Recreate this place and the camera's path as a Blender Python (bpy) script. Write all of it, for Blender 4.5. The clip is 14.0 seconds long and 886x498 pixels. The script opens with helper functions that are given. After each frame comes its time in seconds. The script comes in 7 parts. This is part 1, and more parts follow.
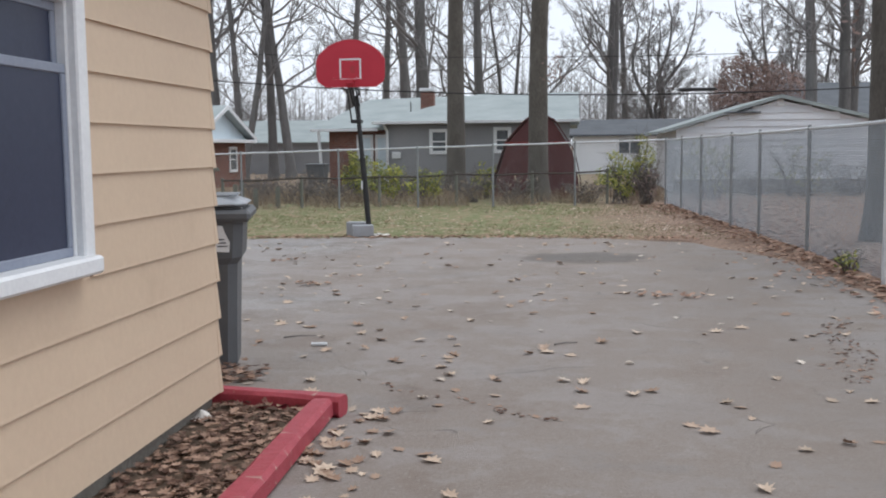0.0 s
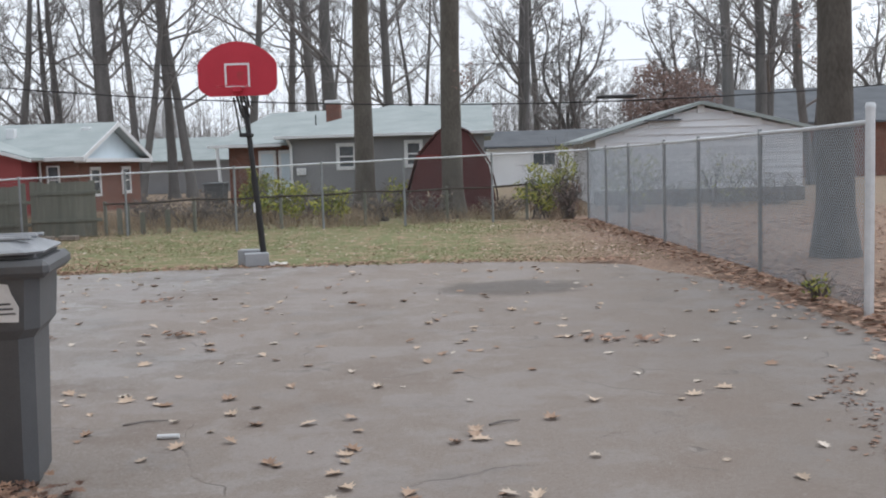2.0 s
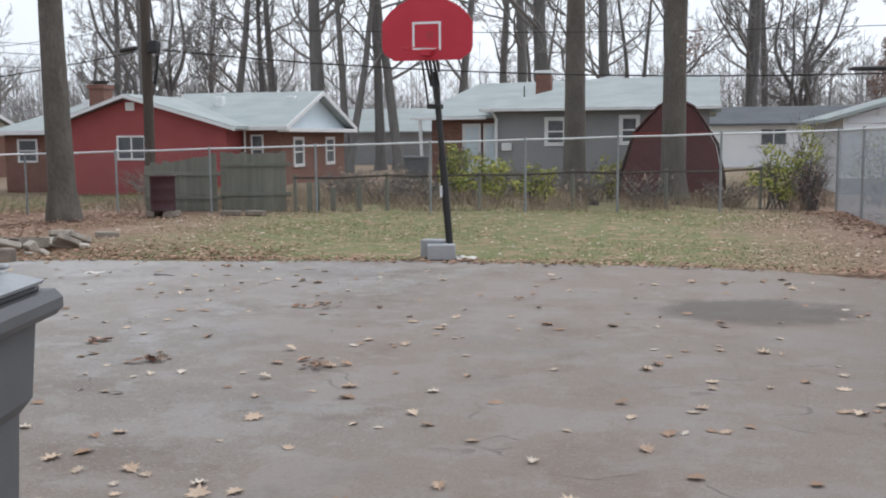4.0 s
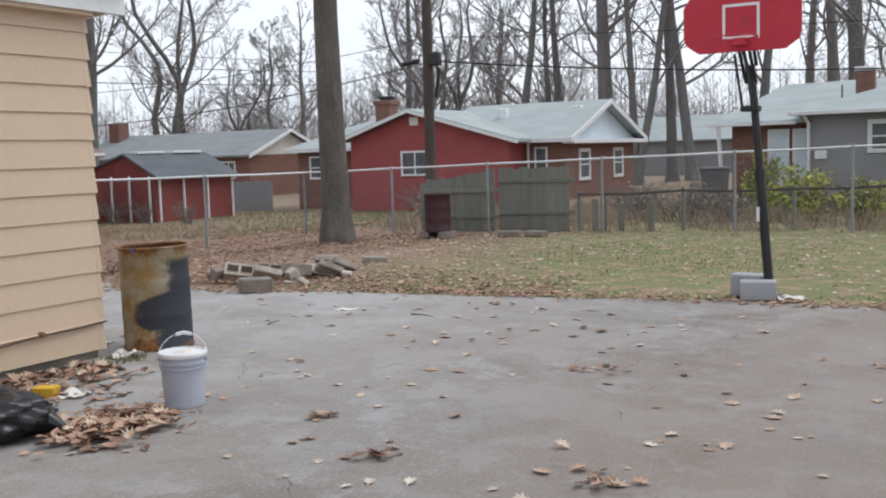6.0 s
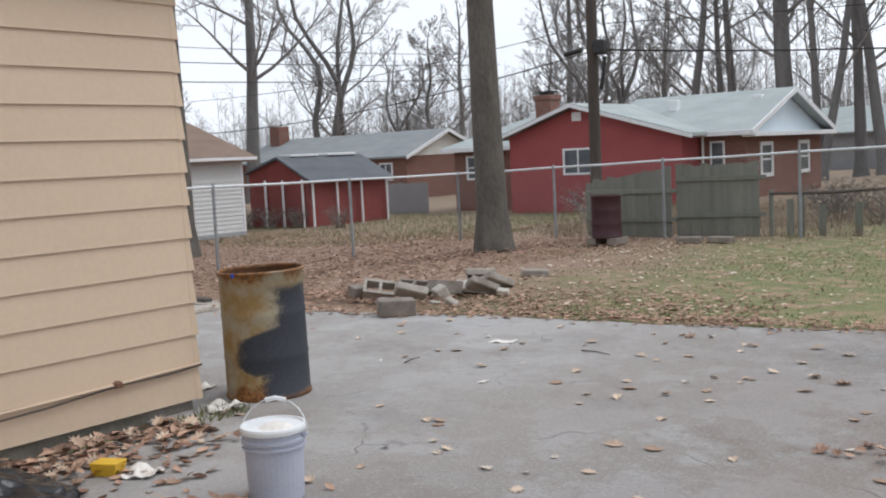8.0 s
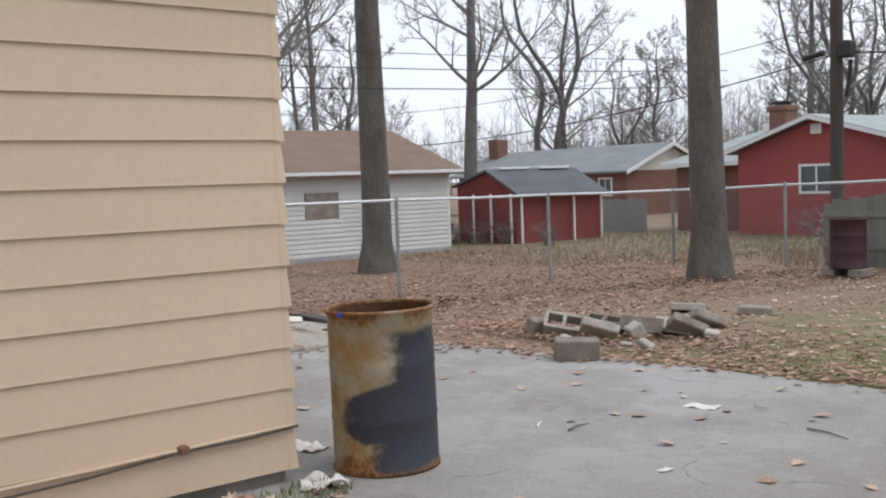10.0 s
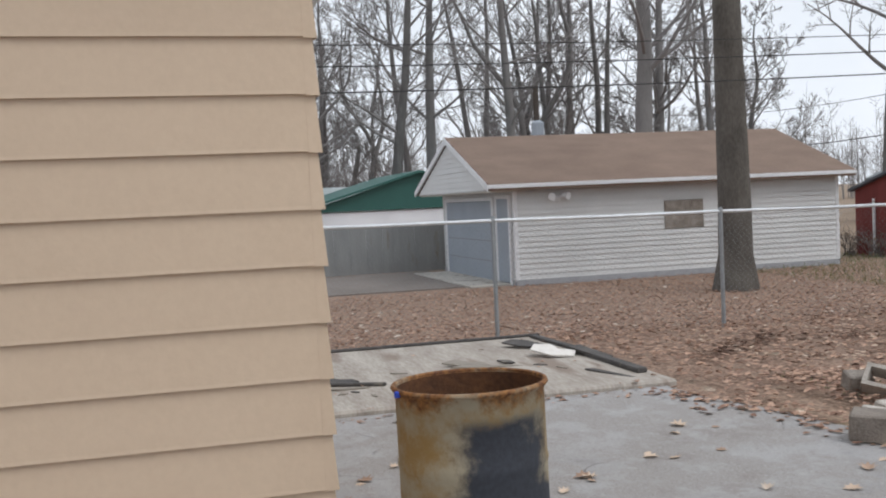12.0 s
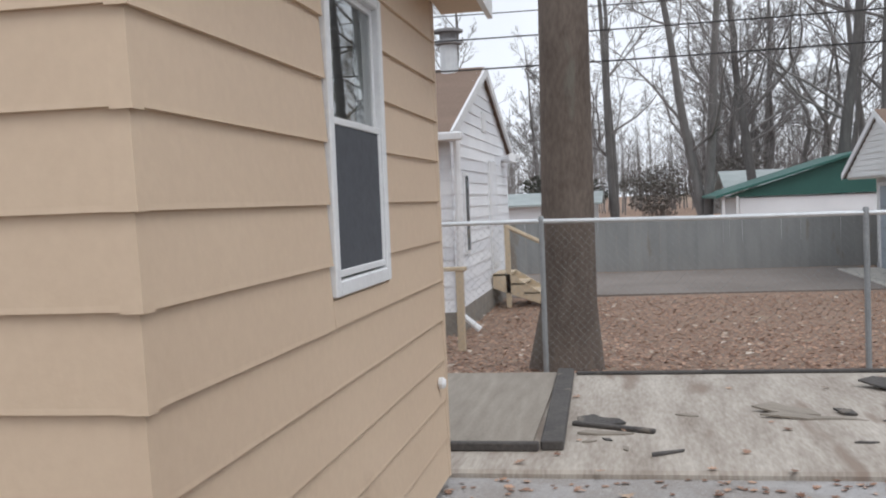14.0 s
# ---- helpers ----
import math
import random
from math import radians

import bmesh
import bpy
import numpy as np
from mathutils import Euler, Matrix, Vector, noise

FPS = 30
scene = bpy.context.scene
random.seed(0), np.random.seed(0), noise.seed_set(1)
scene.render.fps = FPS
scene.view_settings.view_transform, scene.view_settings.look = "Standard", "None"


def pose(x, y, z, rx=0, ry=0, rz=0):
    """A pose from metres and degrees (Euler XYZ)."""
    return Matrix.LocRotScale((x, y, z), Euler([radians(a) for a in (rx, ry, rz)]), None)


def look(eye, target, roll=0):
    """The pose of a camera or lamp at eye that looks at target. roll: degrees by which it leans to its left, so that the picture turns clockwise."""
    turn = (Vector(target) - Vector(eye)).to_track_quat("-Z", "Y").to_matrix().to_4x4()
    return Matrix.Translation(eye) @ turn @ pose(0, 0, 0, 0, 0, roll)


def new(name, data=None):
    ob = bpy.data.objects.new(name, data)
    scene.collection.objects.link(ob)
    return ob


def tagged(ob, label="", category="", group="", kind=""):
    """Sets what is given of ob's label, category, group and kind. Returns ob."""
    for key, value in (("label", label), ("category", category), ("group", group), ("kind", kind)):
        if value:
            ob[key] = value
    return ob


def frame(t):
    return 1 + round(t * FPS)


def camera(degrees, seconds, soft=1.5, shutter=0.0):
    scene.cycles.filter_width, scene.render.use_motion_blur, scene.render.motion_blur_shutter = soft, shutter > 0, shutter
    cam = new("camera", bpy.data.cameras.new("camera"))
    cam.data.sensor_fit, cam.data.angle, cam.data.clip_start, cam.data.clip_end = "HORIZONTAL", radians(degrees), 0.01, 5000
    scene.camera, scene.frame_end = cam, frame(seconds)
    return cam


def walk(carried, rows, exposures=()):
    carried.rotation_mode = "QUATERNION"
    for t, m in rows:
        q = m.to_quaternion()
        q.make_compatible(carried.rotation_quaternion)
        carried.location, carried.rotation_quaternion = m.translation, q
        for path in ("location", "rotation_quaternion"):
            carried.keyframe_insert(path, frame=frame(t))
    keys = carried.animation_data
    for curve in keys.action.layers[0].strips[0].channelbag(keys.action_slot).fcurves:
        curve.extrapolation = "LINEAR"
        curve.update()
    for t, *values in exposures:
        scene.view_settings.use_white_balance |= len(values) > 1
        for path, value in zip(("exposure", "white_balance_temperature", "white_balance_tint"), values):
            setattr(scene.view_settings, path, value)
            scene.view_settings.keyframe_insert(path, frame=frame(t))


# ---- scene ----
cam = camera(47.1, 14.0, soft=2.0)
PATH = [
    (0, (0.489, 0.35, 1.505), (0.248, 2.325, 1.306), -0.6),
    (0.5, (0.43, 0.9, 1.501), (0.269, 2.885, 1.323), -0.9),
    (1, (0.421, 1.406, 1.492), (0.299, 3.392, 1.295), -2.4),
    (1.5, (0.398, 1.876, 1.5), (0.209, 3.856, 1.291), -1.1),
    (2, (0.375, 2.355, 1.507), (0.302, 4.346, 1.332), -1.7),
    (2.2, (0.416, 2.58, 1.488), (0.26, 4.57, 1.362), -1.8),
    (4.3, (0.107, 5.136, 1.574), (-0.452, 7.044, 1.352), -0.9),
    (4.5, (0.07, 5.351, 1.572), (-0.568, 7.241, 1.424), -0.9),
    (5, (-0.149, 5.872, 1.574), (-0.916, 7.714, 1.428), 0.4),
    (5.5, (-0.387, 6.355, 1.588), (-1.235, 8.159, 1.434), -0.5),
    (6, (-0.585, 6.816, 1.599), (-1.58, 8.54, 1.411), -1.7),
    (6.5, (-0.887, 7.242, 1.61), (-1.843, 8.988, 1.417), -0.7),
    (6.7, (-1.065, 7.37, 1.617), (-2.068, 9.092, 1.442), -0.1),
    (7, (-1.111, 7.672, 1.63), (-2.261, 9.3, 1.465), -1.0),
    (7.2, (-1.21, 7.824, 1.625), (-2.396, 9.425, 1.45), -1.4),
    (9.3, (-2.261, 9.502, 1.534), (-3.668, 10.916, 1.383), -3.2),
    (9.5, (-2.312, 9.617, 1.549), (-3.77, 10.978, 1.387), -2.2),
    (10, (-2.546, 9.975, 1.546), (-4.111, 11.214, 1.415), -2.0),
    (10.5, (-2.755, 10.421, 1.565), (-4.381, 11.586, 1.531), -3.6),
    (11, (-2.847, 10.962, 1.565), (-4.538, 12.023, 1.437), -3.9),
    (11.5, (-3.101, 11.487, 1.58), (-4.917, 12.323, 1.512), -3.6),
    (12, (-3.355, 12.048, 1.581), (-5.284, 12.566, 1.488), -2.6),
    (12.5, (-3.757, 12.484, 1.588), (-5.732, 12.784, 1.5), -2.2),
    (13, (-4.19, 12.949, 1.588), (-6.187, 12.961, 1.494), -2.0),
    (13.3, (-4.482, 13.154, 1.571), (-6.477, 13.044, 1.485), -2.2),
    (13.5, (-4.699, 13.273, 1.581), (-6.69, 13.112, 1.487), -1.7),
    (13.6, (-4.804, 13.328, 1.596), (-6.791, 13.134, 1.487), -2.9),
    (14, (-5.213, 13.621, 1.564), (-7.179, 13.262, 1.474), -2.3),
]
EXPOSURES = [(0, 0.02, 6350, 9.5), (2, 0.02, 6400, 9.5), (5, 0.08, 6430, 9.5), (7, 0.07, 6450, 9.5), (9.5, 0.06, 6480, 9.5), (11, -0.02, 6480, 9.5), (12, -0.07, 6480, 9.5), (12.5, -0.05, 6480, 10), (13, 0.0, 6480, 10.5), (14, 0.02, 6480, 10)]
walk(cam, [(t, look(e, g, r)) for t, e, g, r in PATH], EXPOSURES)

# ---- light ----
world = bpy.data.worlds.new("overcast_sky")
scene.world = world
world.use_nodes = True
wn, wl = world.node_tree.nodes, world.node_tree.links
sky = wn.new("ShaderNodeTexSky")
sky.sky_type, sky.sun_disc = "NISHITA", False
sky.sun_elevation, sky.sun_rotation = radians(50), radians(40)
sky_grey = wn.new("ShaderNodeHueSaturation")
sky_grey.inputs["Saturation"].default_value = 0.10
sky_grey.inputs["Value"].default_value = 1.0
cloud_coord = wn.new("ShaderNodeTexCoord")
cloud_noise = wn.new("ShaderNodeTexNoise")
cloud_noise.inputs["Scale"].default_value = 3.5
cloud_noise.inputs["Detail"].default_value = 5
cloud_ramp = wn.new("ShaderNodeValToRGB")
cloud_ramp.color_ramp.elements[0].position, cloud_ramp.color_ramp.elements[0].color = 0.3, (7.5, 8.15, 9.1, 1)
cloud_ramp.color_ramp.elements[1].position, cloud_ramp.color_ramp.elements[1].color = 0.7, (10.0, 10.5, 11.3, 1)
cloud_mix = wn.new("ShaderNodeMix")
cloud_mix.data_type = "RGBA"
cloud_mix.inputs["Factor"].default_value = 0.8
wl.new(sky.outputs[0], sky_grey.inputs["Color"])
wl.new(cloud_coord.outputs["Generated"], cloud_noise.inputs["Vector"])
wl.new(cloud_noise.outputs["Fac"], cloud_ramp.inputs["Fac"])
wl.new(sky_grey.outputs[0], cloud_mix.inputs["A"])
wl.new(cloud_ramp.outputs[0], cloud_mix.inputs["B"])
wl.new(cloud_mix.outputs["Result"], wn["Background"].inputs["Color"])
wn["Background"].inputs["Strength"].default_value = 0.113

sun_data = bpy.data.lights.new("sun", "SUN")
sun_data.energy, sun_data.angle, sun_data.color = 1.5, radians(40), (1.0, 0.99, 0.985)
sun = new("sun", sun_data)
sun.matrix_world = look((20, 36, 52), (-5, 12, 0))


# ---- materials ----
def material(name, low, high, scale=6.0, rough=0.8, bump=0.2, fine=60.0, metal=0.0, detail=6.0, per_object=0.0, per_island=0.0, stretch=None, spot=None):
    """Two colours mixed by a broad and a fine noise, with relief; spot: a third colour in worn patches (colour, threshold)."""
    m = bpy.data.materials.new(name)
    m.use_nodes = True
    n, l = m.node_tree.nodes, m.node_tree.links
    p = n["Principled BSDF"]
    p.inputs["Roughness"].default_value, p.inputs["Metallic"].default_value = rough, metal
    tc = n.new("ShaderNodeNewGeometry") if stretch is None else n.new("ShaderNodeTexCoord")
    vec = tc.outputs["Position"] if stretch is None else tc.outputs["Object"]
    if stretch is not None:
        mp = n.new("ShaderNodeMapping")
        mp.inputs["Scale"].default_value = stretch
        l.new(vec, mp.inputs["Vector"])
        vec = mp.outputs["Vector"]
    a, b = n.new("ShaderNodeTexNoise"), n.new("ShaderNodeTexNoise")
    for t, s in ((a, scale), (b, fine)):
        t.inputs["Scale"].default_value, t.inputs["Detail"].default_value = s, detail
        l.new(vec, t.inputs["Vector"])
    add = n.new("ShaderNodeMath")
    add.operation = "MULTIPLY_ADD"
    add.inputs[1].default_value = 0.45
    half = n.new("ShaderNodeMath")
    half.operation = "MULTIPLY"
    half.inputs[1].default_value = 0.55
    l.new(a.outputs["Fac"], half.inputs[0])
    l.new(b.outputs["Fac"], add.inputs[0])
    l.new(half.outputs[0], add.inputs[2])
    fac = add.outputs[0]
    if per_object or per_island:
        src = n.new("ShaderNodeObjectInfo").outputs["Random"] if per_object else n.new("ShaderNodeNewGeometry").outputs["Random Per Island"]
        k = n.new("ShaderNodeMath")
        k.operation, k.inputs[1].default_value, k.inputs[2].default_value = "MULTIPLY_ADD", per_object or per_island, -0.5 * (per_object or per_island)
        s = n.new("ShaderNodeMath")
        l.new(src, k.inputs[0])
        l.new(k.outputs[0], s.inputs[0])
        l.new(fac, s.inputs[1])
        fac = s.outputs[0]
    ramp = n.new("ShaderNodeValToRGB")
    e = ramp.color_ramp.elements
    e[0].position, e[1].position = 0.3, 0.7
    e[0].color, e[1].color = (*low, 1), (*high, 1)
    l.new(fac, ramp.inputs["Fac"])
    col = ramp.outputs["Color"]
    if spot:
        c = n.new("ShaderNodeTexNoise")
        c.inputs["Scale"].default_value, c.inputs["Detail"].default_value = spot[2], 8
        l.new(vec, c.inputs["Vector"])
        r2 = n.new("ShaderNodeValToRGB")
        r2.color_ramp.elements[0].position, r2.color_ramp.elements[1].position = spot[1], spot[1] + 0.07
        l.new(c.outputs["Fac"], r2.inputs["Fac"])
        mx = n.new("ShaderNodeMix")
        mx.data_type = "RGBA"
        mx.inputs["B"].default_value = (*spot[0], 1)
        l.new(r2.outputs["Color"], mx.inputs["Factor"])
        l.new(col, mx.inputs["A"])
        col = mx.outputs["Result"]
    l.new(col, p.inputs["Base Color"])
    if bump:
        bp = n.new("ShaderNodeBump")
        bp.inputs["Strength"].default_value, bp.inputs["Distance"].default_value = bump, 0.01
        l.new(b.outputs["Fac"], bp.inputs["Height"])
        l.new(bp.outputs["Normal"], p.inputs["Normal"])
    return m


def node_math(n, l, op, a, b=None, c=None):
    k = n.new("ShaderNodeMath")
    k.operation = op
    for i, v in enumerate((a, b, c)):
        if v is None:
            continue
        if isinstance(v, (int, float)):
            k.inputs[i].default_value = v
        else:
            l.new(v, k.inputs[i])
    return k.outputs[0]


def mix_colour(n, l, fac, a, b):
    k = n.new("ShaderNodeMix")
    k.data_type = "RGBA"
    l.new(fac, k.inputs["Factor"])
    for sock, v in (("A", a), ("B", b)):
        if isinstance(v, tuple):
            k.inputs[sock].default_value = (*v, 1)
        else:
            l.new(v, k.inputs[sock])
    return k.outputs["Result"]


def noise_tex(n, l, vec, scale, detail=6.0, rough=0.55):
    k = n.new("ShaderNodeTexNoise")
    k.inputs["Scale"].default_value, k.inputs["Detail"].default_value, k.inputs["Roughness"].default_value = scale, detail, rough
    l.new(vec, k.inputs["Vector"])
    return k.outputs["Fac"]


def ramp_step(n, l, v, lo, hi):
    k = n.new("ShaderNodeMapRange")
    k.interpolation_type = "SMOOTHSTEP"
    l.new(v, k.inputs[0])
    k.inputs[1].default_value, k.inputs[2].default_value = lo, hi
    return k.outputs[0]


def ground_material():
    """Short lawn, brown leaf litter and bare earth, mixed by where they lie in the yard."""
    m = bpy.data.materials.new("lawn_and_leaf_litter")
    m.use_nodes = True
    n, l = m.node_tree.nodes, m.node_tree.links
    p = n["Principled BSDF"]
    p.inputs["Roughness"].default_value = 0.95
    pos = n.new("ShaderNodeNewGeometry").outputs["Position"]
    sep = n.new("ShaderNodeSeparateXYZ")
    l.new(pos, sep.inputs[0])
    x, y = sep.outputs[0], sep.outputs[1]
    broad, mid, fine = noise_tex(n, l, pos, 0.35), noise_tex(n, l, pos, 3.0), noise_tex(n, l, pos, 28.0, 8)
    grass = mix_colour(n, l, ramp_step(n, l, fine, 0.35, 0.68), (0.132, 0.144, 0.056), (0.198, 0.202, 0.089))
    grass = mix_colour(n, l, ramp_step(n, l, mid, 0.44, 0.66), grass, (0.30, 0.21, 0.135))
    leaf = mix_colour(n, l, ramp_step(n, l, fine, 0.34, 0.68), (0.165, 0.103, 0.073), (0.35, 0.238, 0.172))
    leaf = mix_colour(n, l, ramp_step(n, l, mid, 0.55, 0.75), leaf, (0.28, 0.225, 0.165))
    west = ramp_step(n, l, node_math(n, l, "MULTIPLY_ADD", broad, 5.0, node_math(n, l, "MULTIPLY", x, -1.0)), 9.2, 12.6)
    east = ramp_step(n, l, node_math(n, l, "MULTIPLY_ADD", broad, 4.0, x), 2.2, 4.6)
    cover = node_math(n, l, "MAXIMUM", west, east)
    far = ramp_step(n, l, node_math(n, l, "MULTIPLY_ADD", broad, 8.0, y), 30.5, 36.0)
    base = mix_colour(n, l, cover, grass, leaf)
    base = mix_colour(n, l, node_math(n, l, "MULTIPLY", far, ramp_step(n, l, mid, 0.3, 0.7)), base, (0.22, 0.175, 0.115))
    l.new(base, p.inputs["Base Color"])
    bp = n.new("ShaderNodeBump")
    bp.inputs["Strength"].default_value, bp.inputs["Distance"].default_value = 0.4, 0.02
    l.new(fine, bp.inputs["Height"])
    l.new(bp.outputs["Normal"], p.inputs["Normal"])
    return m


def tarmac_material():
    """Old pale tarmac: grit, worn grey patches, brown dirt and a dark damp patch."""
    m = bpy.data.materials.new("weathered_tarmac")
    m.use_nodes = True
    n, l = m.node_tree.nodes, m.node_tree.links
    p = n["Principled BSDF"]
    pos = n.new("ShaderNodeNewGeometry").outputs["Position"]
    grit, fine = noise_tex(n, l, pos, 75.0, 4, 0.8), noise_tex(n, l, pos, 22.0, 8, 0.75)
    mid, broad = noise_tex(n, l, pos, 2.2, 8, 0.65), noise_tex(n, l, pos, 0.45, 5)
    col = mix_colour(n, l, ramp_step(n, l, grit, 0.3, 0.7), (0.135, 0.125, 0.118), (0.385, 0.362, 0.345))
    col = mix_colour(n, l, node_math(n, l, "MULTIPLY", ramp_step(n, l, fine, 0.45, 0.7), 0.5), col, (0.215, 0.19, 0.172))
    col = mix_colour(n, l, node_math(n, l, "MULTIPLY", ramp_step(n, l, mid, 0.50, 0.62), 0.6), col, (0.42, 0.425, 0.435))
    blotch = noise_tex(n, l, pos, 0.9, 9, 0.7)
    col = mix_colour(n, l, node_math(n, l, "MULTIPLY", ramp_step(n, l, blotch, 0.50, 0.58), 0.6), col, (0.405, 0.41, 0.43))
    col = mix_colour(n, l, node_math(n, l, "MULTIPLY", ramp_step(n, l, blotch, 0.47, 0.38), 0.65), col, (0.15, 0.118, 0.10))
    speck = noise_tex(n, l, pos, 7.0, 9, 0.75)
    col = mix_colour(n, l, node_math(n, l, "MULTIPLY", ramp_step(n, l, speck, 0.58, 0.66), 0.5), col, (0.46, 0.45, 0.44))
    col = mix_colour(n, l, node_math(n, l, "MULTIPLY", ramp_step(n, l, speck, 0.42, 0.34), 0.45), col, (0.14, 0.115, 0.10))
    chip = noise_tex(n, l, pos, 42.0, 2, 0.6)
    col = mix_colour(n, l, node_math(n, l, "MULTIPLY", ramp_step(n, l, chip, 0.60, 0.68), 0.55), col, (0.52, 0.51, 0.50))
    col = mix_colour(n, l, node_math(n, l, "MULTIPLY", ramp_step(n, l, chip, 0.40, 0.33), 0.5), col, (0.10, 0.09, 0.082))
    sepx = n.new("ShaderNodeSeparateXYZ")
    l.new(pos, sepx.inputs[0])
    worn = ramp_step(n, l, node_math(n, l, "MULTIPLY_ADD", broad, 14.0, sepx.outputs[0]), -0.5, 6.5)
    col = mix_colour(n, l, node_math(n, l, "MULTIPLY", worn, 0.66), col, (0.25, 0.196, 0.161))
    rim = node_math(n, l, "MULTIPLY", ramp_step(n, l, node_math(n, l, "MULTIPLY_ADD", blotch, 2.2, sepx.outputs[0]), 3.2, 3.9), ramp_step(n, l, mid, 0.42, 0.52))
    col = mix_colour(n, l, node_math(n, l, "MULTIPLY", rim, 0.30), col, (0.38, 0.385, 0.40))
    earthy = ramp_step(n, l, node_math(n, l, "MULTIPLY_ADD", blotch, 4.0, sepx.outputs[0]), 2.6, 4.6)
    col = mix_colour(n, l, node_math(n, l, "MULTIPLY", earthy, 0.5), col, (0.175, 0.142, 0.118))
    pale_side = ramp_step(n, l, node_math(n, l, "MULTIPLY_ADD", blotch, 5.0, sepx.outputs[0]), -0.5, -4.0)
    col = mix_colour(n, l, node_math(n, l, "MULTIPLY", pale_side, 0.38), col, (0.43, 0.405, 0.387))
    streak = ramp_step(n, l, noise_tex(n, l, pos, 1.1, 7, 0.7), 0.53, 0.70)
    col = mix_colour(n, l, node_math(n, l, "MULTIPLY", streak, 0.35), col, (0.11, 0.095, 0.085))
    dist = n.new("ShaderNodeVectorMath")
    dist.operation = "DISTANCE"
    flat = n.new("ShaderNodeVectorMath")
    flat.operation = "MULTIPLY"
    flat.inputs[1].default_value = (1.0, 1.35, 0.0)
    l.new(pos, flat.inputs[0])
    l.new(flat.outputs[0], dist.inputs[0])
    dist.inputs[1].default_value = (0.75, 14.15 * 1.35, 0)
    damp = ramp_step(n, l, node_math(n, l, "MULTIPLY_ADD", mid, 1.3, dist.outputs["Value"]), 1.75, 1.25)
    col = mix_colour(n, l, node_math(n, l, "MULTIPLY", damp, 0.6), col, (0.07, 0.062, 0.056))
    crack = n.new("ShaderNodeTexVoronoi")
    crack.feature = "DISTANCE_TO_EDGE"
    crack.inputs["Scale"].default_value = 0.42
    warp = n.new("ShaderNodeVectorMath")
    warp.operation = "ADD"
    l.new(pos, warp.inputs[0])
    nz = n.new("ShaderNodeTexNoise")
    nz.inputs["Scale"].default_value = 1.6
    l.new(pos, nz.inputs["Vector"])
    l.new(nz.outputs["Color"], warp.inputs[1])
    l.new(warp.outputs[0], crack.inputs["Vector"])
    line = node_math(n, l, "MULTIPLY", ramp_step(n, l, crack.outputs["Distance"], 0.008, 0.001), ramp_step(n, l, mid, 0.48, 0.6))
    col = mix_colour(n, l, node_math(n, l, "MULTIPLY", line, 0.35), col, (0.06, 0.052, 0.045))
    l.new(col, p.inputs["Base Color"])
    p.inputs["Roughness"].default_value = 0.82
    bp = n.new("ShaderNodeBump")
    bp.inputs["Strength"].default_value, bp.inputs["Distance"].default_value = 0.8, 0.008
    l.new(node_math(n, l, "SUBTRACT", node_math(n, l, "ADD", grit, fine), line), bp.inputs["Height"])
    l.new(bp.outputs["Normal"], p.inputs["Normal"])
    return m


